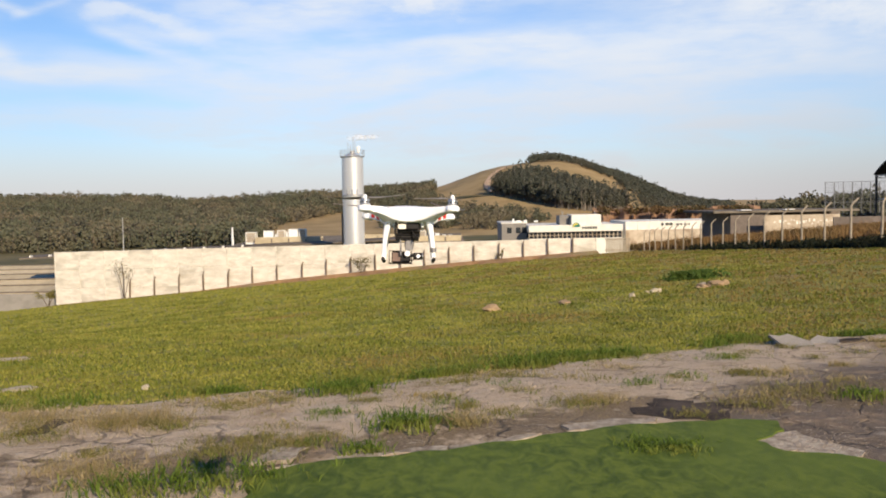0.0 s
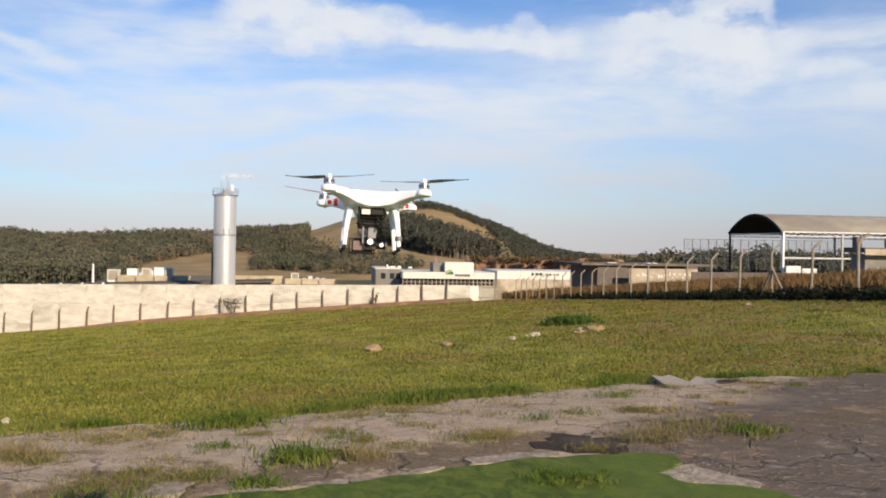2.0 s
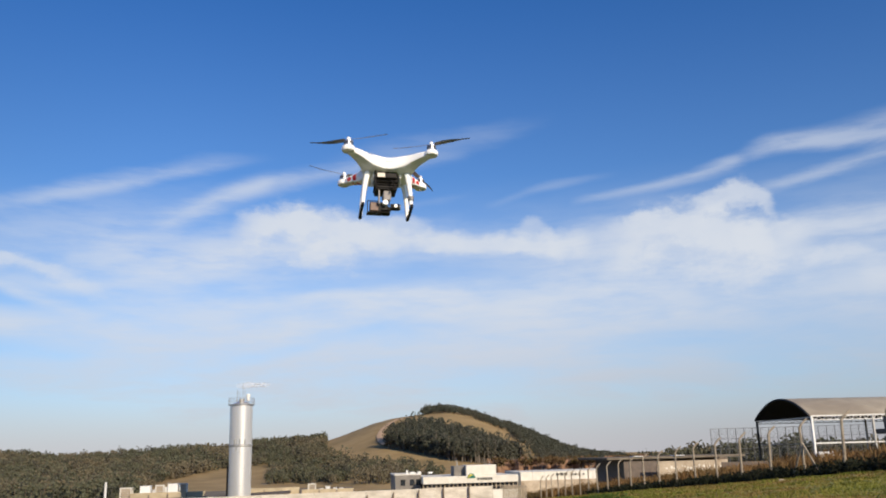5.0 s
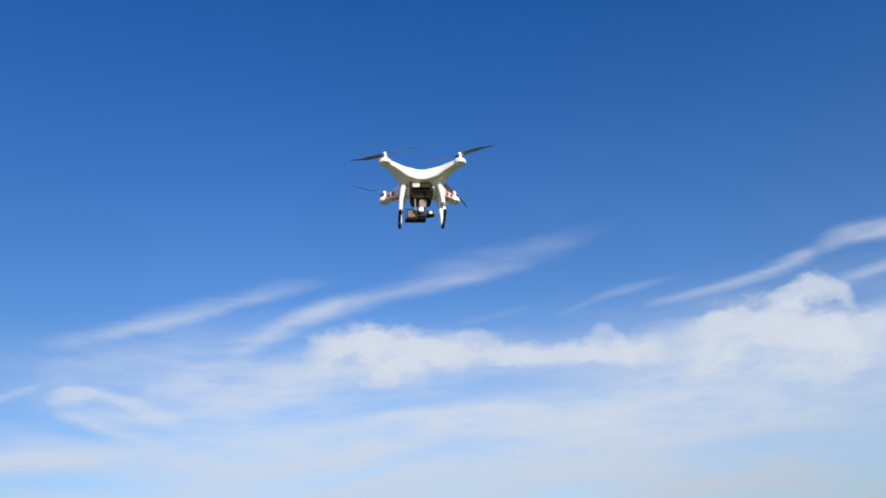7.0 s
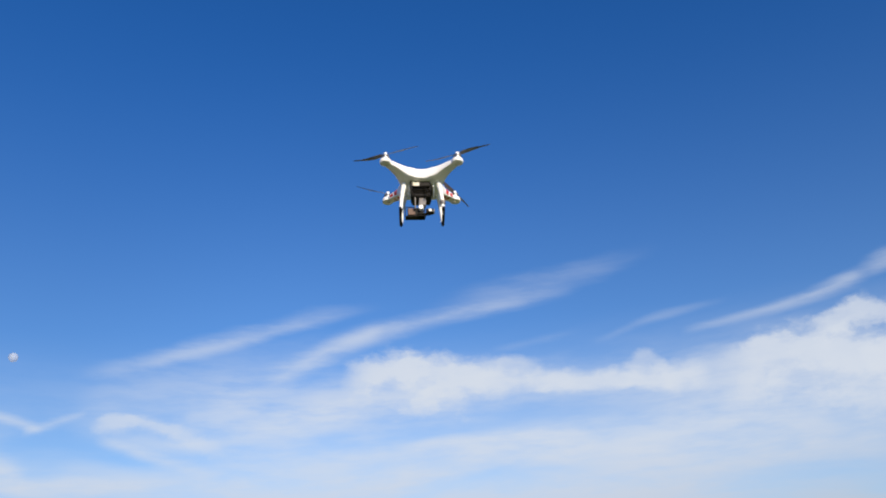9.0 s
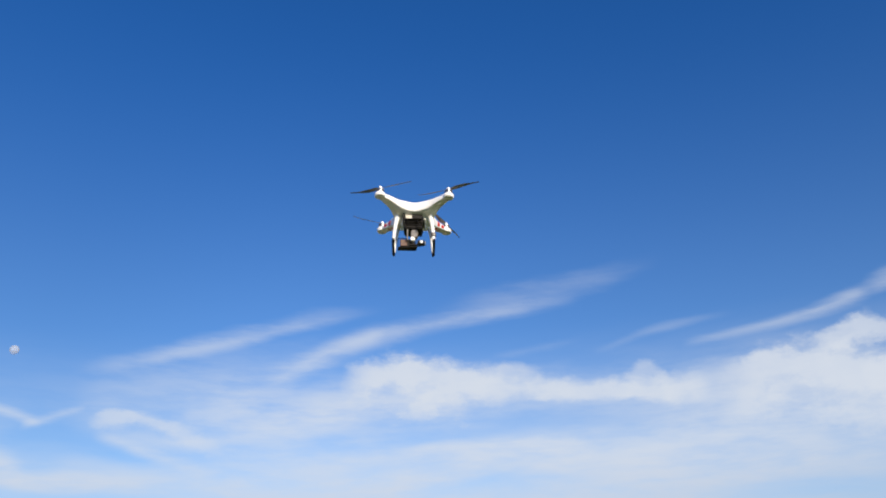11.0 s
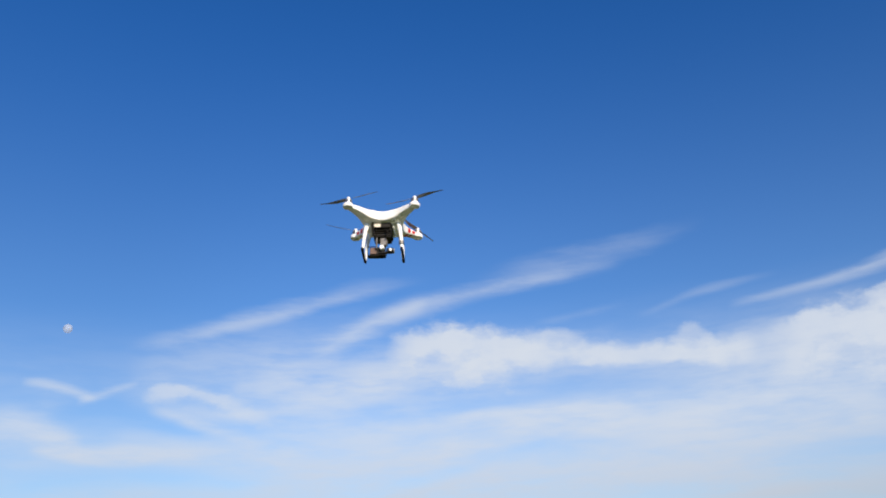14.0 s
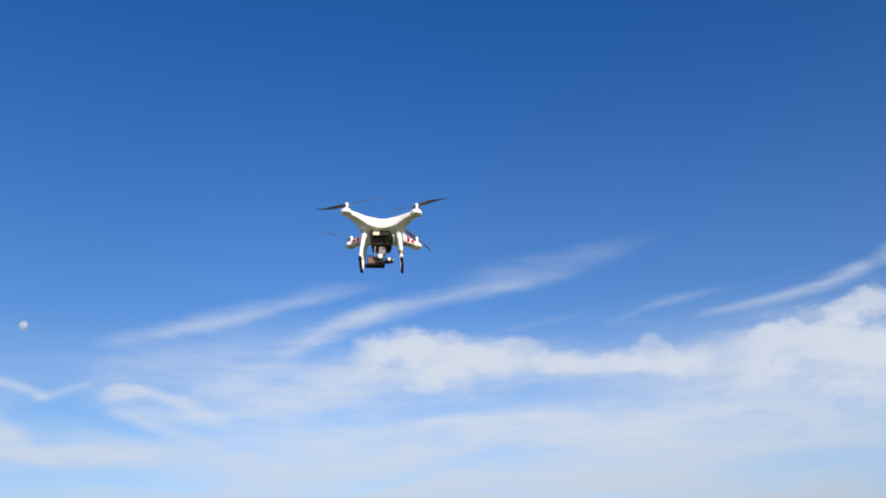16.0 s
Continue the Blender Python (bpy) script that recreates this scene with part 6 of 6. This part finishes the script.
GREEN = green_material()
ragged("court_slab", [(-0.98, -6.0), (-1.02, 4.9), (-1.08, 5.52), (-0.97, 5.69), (-0.52, 5.89), (-0.05, 6.0), (0.49, 6.18), (0.98, 6.43), (1.31, 6.52), (1.70, 6.70), (2.13, 6.78), (2.61, 6.84), (2.92, 6.72),
                      (2.88, 6.43), (2.55, 6.18), (2.66, 5.92), (2.98, 5.76), (3.18, 5.62), (3.35, 5.3), (3.5, 4.6), (3.6, -6.0)],
       0.0, 0.050, GREEN, 3, 0.05, "smooth green-coated court slab with a broken rim", "court", "structure")
PALE = material("pale_screed", (0.27, 0.215, 0.155), (0.52, 0.44, 0.34), 16.0, 5.0, (0.20, 0.15, 0.11), rough=0.95, bump=1.0, shift=True)
for k, outline in enumerate(([(-1.0, 5.72), (-0.85, 5.74), (-0.68, 5.82), (-0.70, 5.88), (-0.95, 5.82)], [(-0.50, 5.91), (-0.05, 6.03), (0.25, 6.11), (0.26, 6.20), (-0.10, 6.15), (-0.52, 5.99)],
                             [(0.28, 6.12), (0.62, 6.25), (0.99, 6.46), (0.97, 6.54), (0.60, 6.35), (0.30, 6.21)], [(1.20, 6.52), (1.45, 6.60), (1.95, 6.80), (1.92, 6.91), (1.55, 6.88), (1.22, 6.74)],
                             [(2.55, 6.21), (2.90, 6.42), (3.02, 6.22), (3.22, 5.83), (3.0, 5.77), (2.66, 5.94)], [(-1.34, 4.98), (-1.10, 5.0), (-1.08, 5.16), (-1.32, 5.12)])):
    ragged("screed_edge", outline, 0.0, 0.041, PALE, 50 + k, 0.06, "broken pale screed edge beside the green court", "screed", "structure")
TAR = material("tar_patch", (0.038, 0.030, 0.025), (0.075, 0.058, 0.047), 18.0, 2.0, (0.11, 0.085, 0.068), rough=0.95, bump=0.9, spec=0.1)
ragged("tar_patch", [(1.86, 7.12), (2.12, 6.98), (2.56, 6.96), (2.80, 7.42), (2.45, 7.66), (2.02, 7.52)], 0.0, 0.025, TAR, 71, 0.16, "dark tar patch in the worn pavement", "tar patch", "structure")
ragged("tar_patch", [(-3.28, 6.80), (-3.04, 6.84), (-2.98, 7.24), (-3.22, 7.28)], 0.0, 0.036, TAR, 72, 0.08, "small dark tar patch in the worn pavement", "tar patch", "structure")
ragged("screed_patch", [(-1.16, 5.86), (-0.88, 5.92), (-0.80, 6.26), (-1.04, 6.30)], 0.0, 0.040, PALE, 73, 0.05, "pale square of screed in the pavement", "screed", "structure")

GRIT = material("grey_grit", (0.18, 0.14, 0.11), (0.40, 0.33, 0.26), 30.0, 5.0, rough=0.95, bump=0.3)
# gravel by the broken corner
rs = np.random.default_rng(61)
gv2, gf2 = [], []
for k in range(2600):
    x, y = rs.uniform(2.5, 4.4), rs.uniform(5.7, 7.0)
    if rs.uniform() > math.exp(-((x - 2.95) / 0.35) ** 2 - ((y - 6.1) / 0.30) ** 2) + 0.15:
        continue
    s = rs.uniform(0.003, 0.010)
    b = len(gv2)
    for dx_, dy_, dz_ in ((1, 0, 0), (-0.3, 0.9, 0.1), (-0.8, -0.6, 0), (0.1, 0, 0.8)):
        gv2.append((x + dx_ * s * rs.uniform(0.7, 1.2), y + dy_ * s * rs.uniform(0.7, 1.2), 0.040 + dz_ * s))
    gf2 += [(b, b + 1, b + 3), (b + 1, b + 2, b + 3), (b + 2, b, b + 3)]
gr = link_mesh("gravel", gv2, gf2, GRIT)
tagged(gr, "loose pale gravel on dark asphalt", "gravel", kind="stuff")


# lifted asphalt slabs
def lifted_slab(x, y, w, d, tilt, turn, label, mat=None):
    bm = bmesh.new()
    rim_pts = [(-0.5, -0.42), (-0.1, -0.5), (0.36, -0.44), (0.52, -0.05), (0.30, 0.46), (-0.05, 0.40), (-0.34, 0.52), (-0.47, 0.05)]
    top = [bm.verts.new((u * w, v * d, 0.035 * u * u + 0.02 * v)) for u, v in rim_pts]
    low_ = [bm.verts.new((u * w * 0.97, v * d * 0.97, 0.035 * u * u + 0.02 * v - 0.035)) for u, v in rim_pts]
    mid_t, mid_l = bm.verts.new((0, 0, -0.012)), bm.verts.new((0, 0, -0.047))
    for k in range(8):
        q = (k + 1) % 8
        bm.faces.new((top[k], top[q], mid_t))
        bm.faces.new((low_[q], low_[k], mid_l))
        bm.faces.new((top[q], top[k], low_[k], low_[q]))
    ob = part("lifted_slab", bm, mat or ASPHALT_SLAB)
    ob.matrix_basis = pose(x, y, float(field_z(x, y)) + 0.05, tilt, 0, turn)
    return tagged(ob, label, "slab", "lifted slabs")


ASPHALT_SLAB = material("lifted_asphalt", (0.24, 0.215, 0.185), (0.35, 0.315, 0.27), 30.0, 2.5, rough=0.95, bump=0.5)
lifted_slab(4.92, 11.35, 0.50, 0.60, 13, 24, "broken grey asphalt slab lifted at the grass edge")
lifted_slab(5.36, 11.42, 0.38, 0.36, 11, -34, "small broken grey asphalt slab tipped on the pavement")
lifted_slab(5.70, 11.5, 0.50, 0.34, -7, 18, "dark underside of a broken asphalt slab", TAR)


# ---------------------------------------------------------------- stones and clods
STONE = material("tan_stone", (0.29, 0.19, 0.10), (0.44, 0.31, 0.18), 14.0, 4.0, rough=0.92, bump=0.6, shift=True)
STONE_PALE = material("pale_stone", (0.38, 0.31, 0.21), (0.52, 0.44, 0.32), 20.0, 4.0, rough=0.9, bump=0.4, shift=True)


def stone(x, y, size, flatness, mat, seed, label, lift=0.25):
    bm = bmesh.new()
    bmesh.ops.create_icosphere(bm, subdivisions=3, radius=1.0)
    for v in bm.verts:
        k = 1 + 0.45 * noise.noise(v.co * 1.3 + Vector((seed * 3.1, seed, 0))) + 0.15 * noise.noise(v.co * 4 + Vector((seed, 2, 0)))
        v.co *= k
        v.co.z *= flatness
    bmesh.ops.scale(bm, vec=(size, size * 0.7, size), verts=bm.verts)
    ob = part("stone", bm, mat, None, smooth=True)
    ob.matrix_basis = pose(x, y, float(field_z(x, y)) + size * flatness * lift, 0, 0, seed * 47)
    return tagged(ob, label, "stone", "stones in the field")


for k, (x, y, s, f, m, txt) in enumerate(((1.34, 19.91, 0.24, 0.5, STONE, "tan clod of dry earth in the grass"), (3.14, 20.81, 0.20, 0.4, STONE, "low tan clod in the grass"),
                                          (4.95, 21.50, 0.09, 0.9, STONE_PALE, "small pale stone in the grass"), (5.81, 22.53, 0.17, 0.5, STONE_PALE, "pale broken stone in the grass"),
                                          (5.55, 22.45, 0.08, 0.6, STONE_PALE, "pale chip of stone in the grass"), (7.08, 22.80, 0.20, 0.5, STONE, "tan rubble stone beside the mound"),
                                          (7.55, 23.10, 0.25, 0.5, STONE, "tan rubble stone beside the mound"), (7.85, 23.30, 0.15, 0.7, STONE, "tan rubble stone beside the mound"),
                                          (7.30, 23.40, 0.17, 0.5, STONE_PALE, "pale rubble stone beside the mound"), (-2.97, 9.03, 0.055, 0.8, STONE_PALE, "small white stone in the grass"),
                                          (-6.26, 12.91, 0.30, 0.12, STONE_PALE, "flat patch of bare tan earth"), (-4.45, 9.21, 0.22, 0.10, STONE_PALE, "flat patch of bare tan earth"),
                                          (-3.40, 7.92, 0.20, 0.12, STONE_PALE, "flat patch of bare tan earth"), (17.2, 32.8, 0.13, 0.5, STONE_PALE, "pale stone before the fence"),
                                          (-1.27, 5.62, 0.03, 0.6, STONE_PALE, "pale pebble on the pavement"), (4.35, 9.1, 0.05, 0.4, STONE_PALE, "pale scrap on the pavement"),
                                          (-0.55, 5.3, 0.02, 0.4, STONE_PALE, "pale chip on the green court"), (0.5, 5.35, 0.02, 0.5, STONE_PALE, "pale chip on the green court"))):
    stone(x, y, s, f, m, k + 1, txt, 0.9 if y < 5.5 else 0.25)

# grassy mound
rm_ = np.random.default_rng(81)
c = np.array([(7.9 + rm_.normal() * 0.42, 26.6 + rm_.normal() * 0.25, 0.0) for _ in range(26)])
c[:, 2] = field_z(c[:, 0], c[:, 1]) - 0.05
MOUND = leaf_material("mound_leaves", (0.045, 0.085, 0.014), (0.10, 0.16, 0.03), (0.07, 0.11, 0.02), lucent=0.2, scale=1.0)
leaf_mass("weed_mound", c, np.tile((0.40, 0.3, 0.34), (26, 1)), 160, 0.055, MOUND, "low green mound of weeds in the field", "weeds", 82, kind="")

# shrubs round the foot of the canopy
rc = np.random.default_rng(83)
c = np.array([(rc.uniform(62, 112), rc.uniform(118, 121), 0.0) for _ in range(34)] + [(66 + rc.normal() * 1.2, 131 + rc.normal(), 0.8) for _ in range(8)])
c[:, 2] += land_z(c[:, 0], c[:, 1]) - 0.1
leaf_mass("canopy_shrubs", c, np.stack([rc.uniform(0.7, 1.6, 42), rc.uniform(0.6, 1.0, 42), rc.uniform(0.8, 2.2, 42)], 1), 110, 0.22, LEAF_FAR, "dark shrubs round the foot of the canopy", "bushes", 84)

# sapling and shrubs at the yard wall
def wall_shrub(x, y, h, spread, n, mat, seed, label):
    rng = np.random.default_rng(seed)
    z0 = float(field_z(x, y))
    ob = thing("shrub", pose(x, y, z0), label, "shrub", "shrubs at the wall")
    bm = bmesh.new()
    tips = []
    for k in range(5):
        a = rng.uniform(0, 6.28)
        tip = Vector((spread * math.cos(a) * rng.uniform(0.3, 1), 0.4 * spread * math.sin(a), h * rng.uniform(0.6, 1.0)))
        tips.append(tip)
        rings(bm, [(0, 0, -0.2), tip * 0.5 + Vector((0.1, 0, 0.1 * h)), tip], [0.06, 0.04, 0.015], 5)
    part("trunk", bm, BARK_DARK, ob)
    cs = np.array([t * rng.uniform(0.55, 1.05) for t in tips for _ in range(3)])
    crown = leaf_mass("crown", cs, np.tile((0.32 * spread, 0.3 * spread, 0.16 * h), (len(cs), 1)), n, 0.11, mat, "", "", seed, kind="")
    crown.parent = ob
    return ob


SHRUB = leaf_material("shrub_leaves", (0.09, 0.09, 0.04), (0.17, 0.15, 0.07), (0.18, 0.14, 0.07), lucent=0.15, scale=0.5)
wall_shrub(-39.4, 106.9, 4.6, 2.4, 16, SHRUB, 91, "thin sapling growing before the pale wall")
wall_shrub(-9.9, 106.6, 2.2, 1.8, 30, SHRUB, 92, "brownish shrub growing at the wall foot")
wall_shrub(7.1, 106.6, 1.5, 0.5, 12, SHRUB, 93, "thin dry shrub by a fence post")
wall_shrub(-51.2, 112.0, 2.2, 1.6, 60, MIXED, 94, "pale yellow shrub at the field's edge")

# gate between wall and fence
gate = thing("gate", pose(20.3, 107.2, float(field_z(20.3, 107))), "weathered slatted gate at the end of the wall", "gate")
for k in range(15):
    part("slat", cuboid(k * 0.20, k * 0.20 + 0.13, -0.04, 0.04, 0.1, 1.9), CONCRETE_POST, gate)
for z in (0.35, 1.65):
    part("bar", cuboid(-0.1, 3.0, 0.041, 0.1, z, z + 0.14), CONCRETE_POST, gate)

# ---------------------------------------------------------------- weeds on the pavement
def tuft(x, y, height, radius, count, mat, seed, label, width=0.012):
    rng = np.random.default_rng(seed)
    q = rng.normal(size=(count, 2)) * np.array([radius * 0.95, radius * 0.75])
    ob = blades("grass_tuft", q, height, width, 3, 0.02, mat, label, "grass tuft", seed, 1.7 if mat is LUSH else 3.0, kind="stuff", origin=(x, y, float(field_z(x, y)) + 0.035), droop=0.4)
    return tagged(ob, group="weeds on the pavement")


G, D, H = "lush green grass tuft in the cracked pavement", "dry straw-coloured tuft in the cracked pavement", "half-dry grass tuft in the cracked pavement"
for k, (x, y, h, rd, n, m, txt) in enumerate((
        (-1.76, 7.41, 0.07, 0.10, 50, MIXED, H), (-1.31, 7.60, 0.06, 0.08, 40, MIXED, H), (-0.48, 7.51, 0.06, 0.08, 40, MIXED, H),
        (-0.10, 6.60, 0.15, 0.19, 120, LUSH, G), (0.30, 6.72, 0.13, 0.13, 60, MIXED, H), (0.42, 6.62, 0.22, 0.10, 45, STRAW, D), (0.75, 6.95, 0.08, 0.14, 50, MIXED, H),
        (1.40, 7.22, 0.14, 0.16, 70, MIXED, H), (1.66, 7.30, 0.17, 0.12, 55, STRAW, D), (-0.81, 6.24, 0.08, 0.17, 70, MIXED, H),
        (-0.36, 5.90, 0.10, 0.10, 50, LUSH, G), (-1.75, 5.18, 0.12, 0.26, 130, LUSH, G), (-1.25, 5.30, 0.13, 0.24, 140, LUSH, G),
        (-1.54, 6.02, 0.10, 0.20, 80, MIXED, H), (-1.20, 6.05, 0.11, 0.22, 90, MIXED, H), (-2.07, 6.75, 0.10, 0.14, 60, MIXED, H),
        (-2.62, 6.85, 0.24, 0.20, 110, STRAW, D), (-2.30, 6.95, 0.20, 0.20, 90, STRAW, D), (1.83, 5.83, 0.085, 0.16, 170, LUSH, "bushy green weed growing on the court"),
        (3.10, 7.35, 0.10, 0.24, 60, STRAW, D), (2.95, 7.05, 0.09, 0.16, 60, MIXED, H), (3.75, 7.60, 0.10, 0.30, 60, MIXED, H), (3.5, 7.45, 0.09, 0.20, 70, MIXED, H),
        (4.1, 7.3, 0.10, 0.15, 60, LUSH, G), (-3.35, 7.0, 0.20, 0.22, 120, STRAW, D), (-3.15, 6.5, 0.16, 0.20, 90, MIXED, H), (-2.35, 5.62, 0.12, 0.22, 100, STRAW, D),
        (-2.05, 5.40, 0.13, 0.20, 90, STRAW, D), (0.55, 8.50, 0.06, 0.18, 60, MIXED, H), (0.15, 8.3, 0.06, 0.15, 50, MIXED, H), (1.05, 8.75, 0.07, 0.15, 55, MIXED, H),
        (-0.90, 8.0, 0.13, 0.18, 110, LUSH, G), (-0.62, 8.15, 0.13, 0.18, 100, LUSH, G), (1.14, 9.75, 0.16, 0.20, 110, LUSH, G), (1.55, 10.0, 0.16, 0.22, 120, LUSH, G),
        (2.0, 10.15, 0.15, 0.20, 110, LUSH, G), (2.4, 10.3, 0.15, 0.18, 90, LUSH, G), (4.35, 11.5, 0.14, 0.22, 90, LUSH, G), (2.35, 6.78, 0.07, 0.12, 40, MIXED, H),
        (3.6, 8.6, 0.05, 0.10, 30, MIXED, H), (-4.2, 7.2, 0.16, 0.3, 110, STRAW, D), (-4.6, 6.2, 0.14, 0.3, 110, MIXED, H), (4.2, 8.1, 0.07, 0.12, 40, STRAW, D))):
    tuft(x, y * 1.04, h * (0.80 if m is LUSH else 0.50), rd, int(n * (1.2 if m is LUSH else 2.0)), m, 200 + k, txt, 0.011 if m is LUSH else 0.005)

rt = random.Random(77)
for k in range(46):
    x = rt.uniform(-5.5, 6.5)
    y = float(edge_y(x)) - rt.uniform(0.1, 2.6)
    if -1.0 < x < 2.7 and y < 5.9 + 0.42 * (x + 0.9):
        continue
    m = rt.choice((MIXED, MIXED, LUSH, STRAW))
    tuft(x, y, rt.uniform(0.03, 0.07), rt.uniform(0.06, 0.15), rt.randint(25, 60), m, 400 + k, {LUSH: G, STRAW: D}.get(m, H), 0.007)

# dry straw and dead leaves strewn on the pavement
n = 5200
x = rg.uniform(-7, 9, n)
y = edge_y(x) - rg.uniform(0, 1, n) ** 1.6 * 4.6
ok = ~((x > -0.95) & (x < 2.5) & (y < 5.5 + 0.42 * (x + 0.9)))
sway = np.sin(x * 1.9 + y * 2.3) + np.sin(x * 0.8 - y * 1.1) + rg.normal(size=n) * 0.6
ok &= sway > 0.2
blades("straw_litter", np.stack([x[ok], y[ok]], 1), 0.012, 0.007, 3, 0.05, STRAW, "dry straw litter strewn over the pavement", "litter", 28, 5.0, ground_fn=lambda p, q: field_z(p, q) + 0.02)
n = 3800
x = rg.uniform(-8, 10, n)
y = edge_y(x) - rg.gamma(1.2, 0.45, n)
ok = ~((x > -1.0) & (x < 2.6) & (y < 5.6 + 0.42 * (x + 0.9))) & (np.sin(x * 2.7) + np.sin(x * 1.1 + y * 1.9) + rg.normal(size=n) * 0.5 > 0.3)
blades("creeping_grass", np.stack([x[ok], y[ok]], 1), 0.03, 0.008, 4, 0.04, MIXED, "low creeping half-dry grass invading the pavement", "grass", 29, 1.8, ground_fn=lambda p, q: field_z(p, q) + 0.015)

# a wisp of steam drifting from the silo's masts
def steam():
    m = bpy.data.materials.new("thin_steam")
    m.use_nodes = True
    m.node_tree.nodes.clear()
    N = Nodes(m.node_tree)
    co = N.add("ShaderNodeTexCoord").outputs["Object"]
    g = N.noise(co, 0.9, 5.0, 0.6).outputs["Fac"]
    d = N.add("ShaderNodeBsdfDiffuse")
    d.inputs["Color"].default_value = (0.82, 0.80, 0.80, 1)
    t = N.add("ShaderNodeBsdfTransparent")
    x = N.add("ShaderNodeMixShader")
    N.put(x.inputs[0], N.ramp(g, 0.25, 0.75, 0.0, 0.16))
    o = N.add("ShaderNodeOutputMaterial")
    m.node_tree.links.new(t.outputs[0], x.inputs[1])
    m.node_tree.links.new(d.outputs[0], x.inputs[2])
    m.node_tree.links.new(x.outputs[0], o.inputs[0])
    bm = bmesh.new()
    for k in range(5):
        r = bmesh.ops.create_icosphere(bm, subdivisions=3, radius=1.0)
        for v in r["verts"]:
            v.co *= 1 + 0.4 * noise.noise(v.co * 1.5 + Vector((k, 0, 0)))
            v.co = Vector((v.co.x * (1.5 - 0.1 * k) + k * 0.85, v.co.y * 0.5, v.co.z * (0.62 - 0.05 * k) + 0.05 * math.sin(k * 2.0)))
    ob = part("steam", bm, m, None, smooth=True)
    sx, sy = polar(-5.8, 170.0)
    ob.location = (sx + 0.6, sy, 14.6)
    return tagged(ob, "thin white wisp of steam over the silo", "steam", kind="stuff")


steam()

# the day moon, so far off that it stays put
def moon_material():
    """Moonlit rock seen through the bright air: half of it lost in the blue."""
    m = bpy.data.materials.new("day_moon")
    m.use_nodes = True
    m.node_tree.nodes.clear()
    N = Nodes(m.node_tree)
    co = N.add("ShaderNodeTexCoord").outputs["Object"]
    g = N.noise(co, 0.04, 2.0, 0.5).outputs["Fac"]
    d = N.add("ShaderNodeBsdfDiffuse")
    N.put(d.inputs["Color"], N.mix(N.ramp(g, 0.42, 0.60), (0.50, 0.56, 0.66), (0.60, 0.66, 0.76)))
    t = N.add("ShaderNodeBsdfTransparent")
    x = N.add("ShaderNodeMixShader")
    x.inputs[0].default_value = 0.38
    o = N.add("ShaderNodeOutputMaterial")
    m.node_tree.links.new(t.outputs[0], x.inputs[1])
    m.node_tree.links.new(d.outputs[0], x.inputs[2])
    m.node_tree.links.new(x.outputs[0], o.inputs[0])
    return m


MOON = moon_material()
bm = bmesh.new()
bmesh.ops.create_icosphere(bm, subdivisions=4, radius=21.0)
mn = part("moon", bm, MOON, None, smooth=True)
mx, my = polar(-27.05, 4200.0)
mn.location = (mx, my, 1.6 + 4200.0 * math.tan(radians(15.45)))
tagged(mn, "pale gibbous day moon in the sky", "moon", kind="structure")
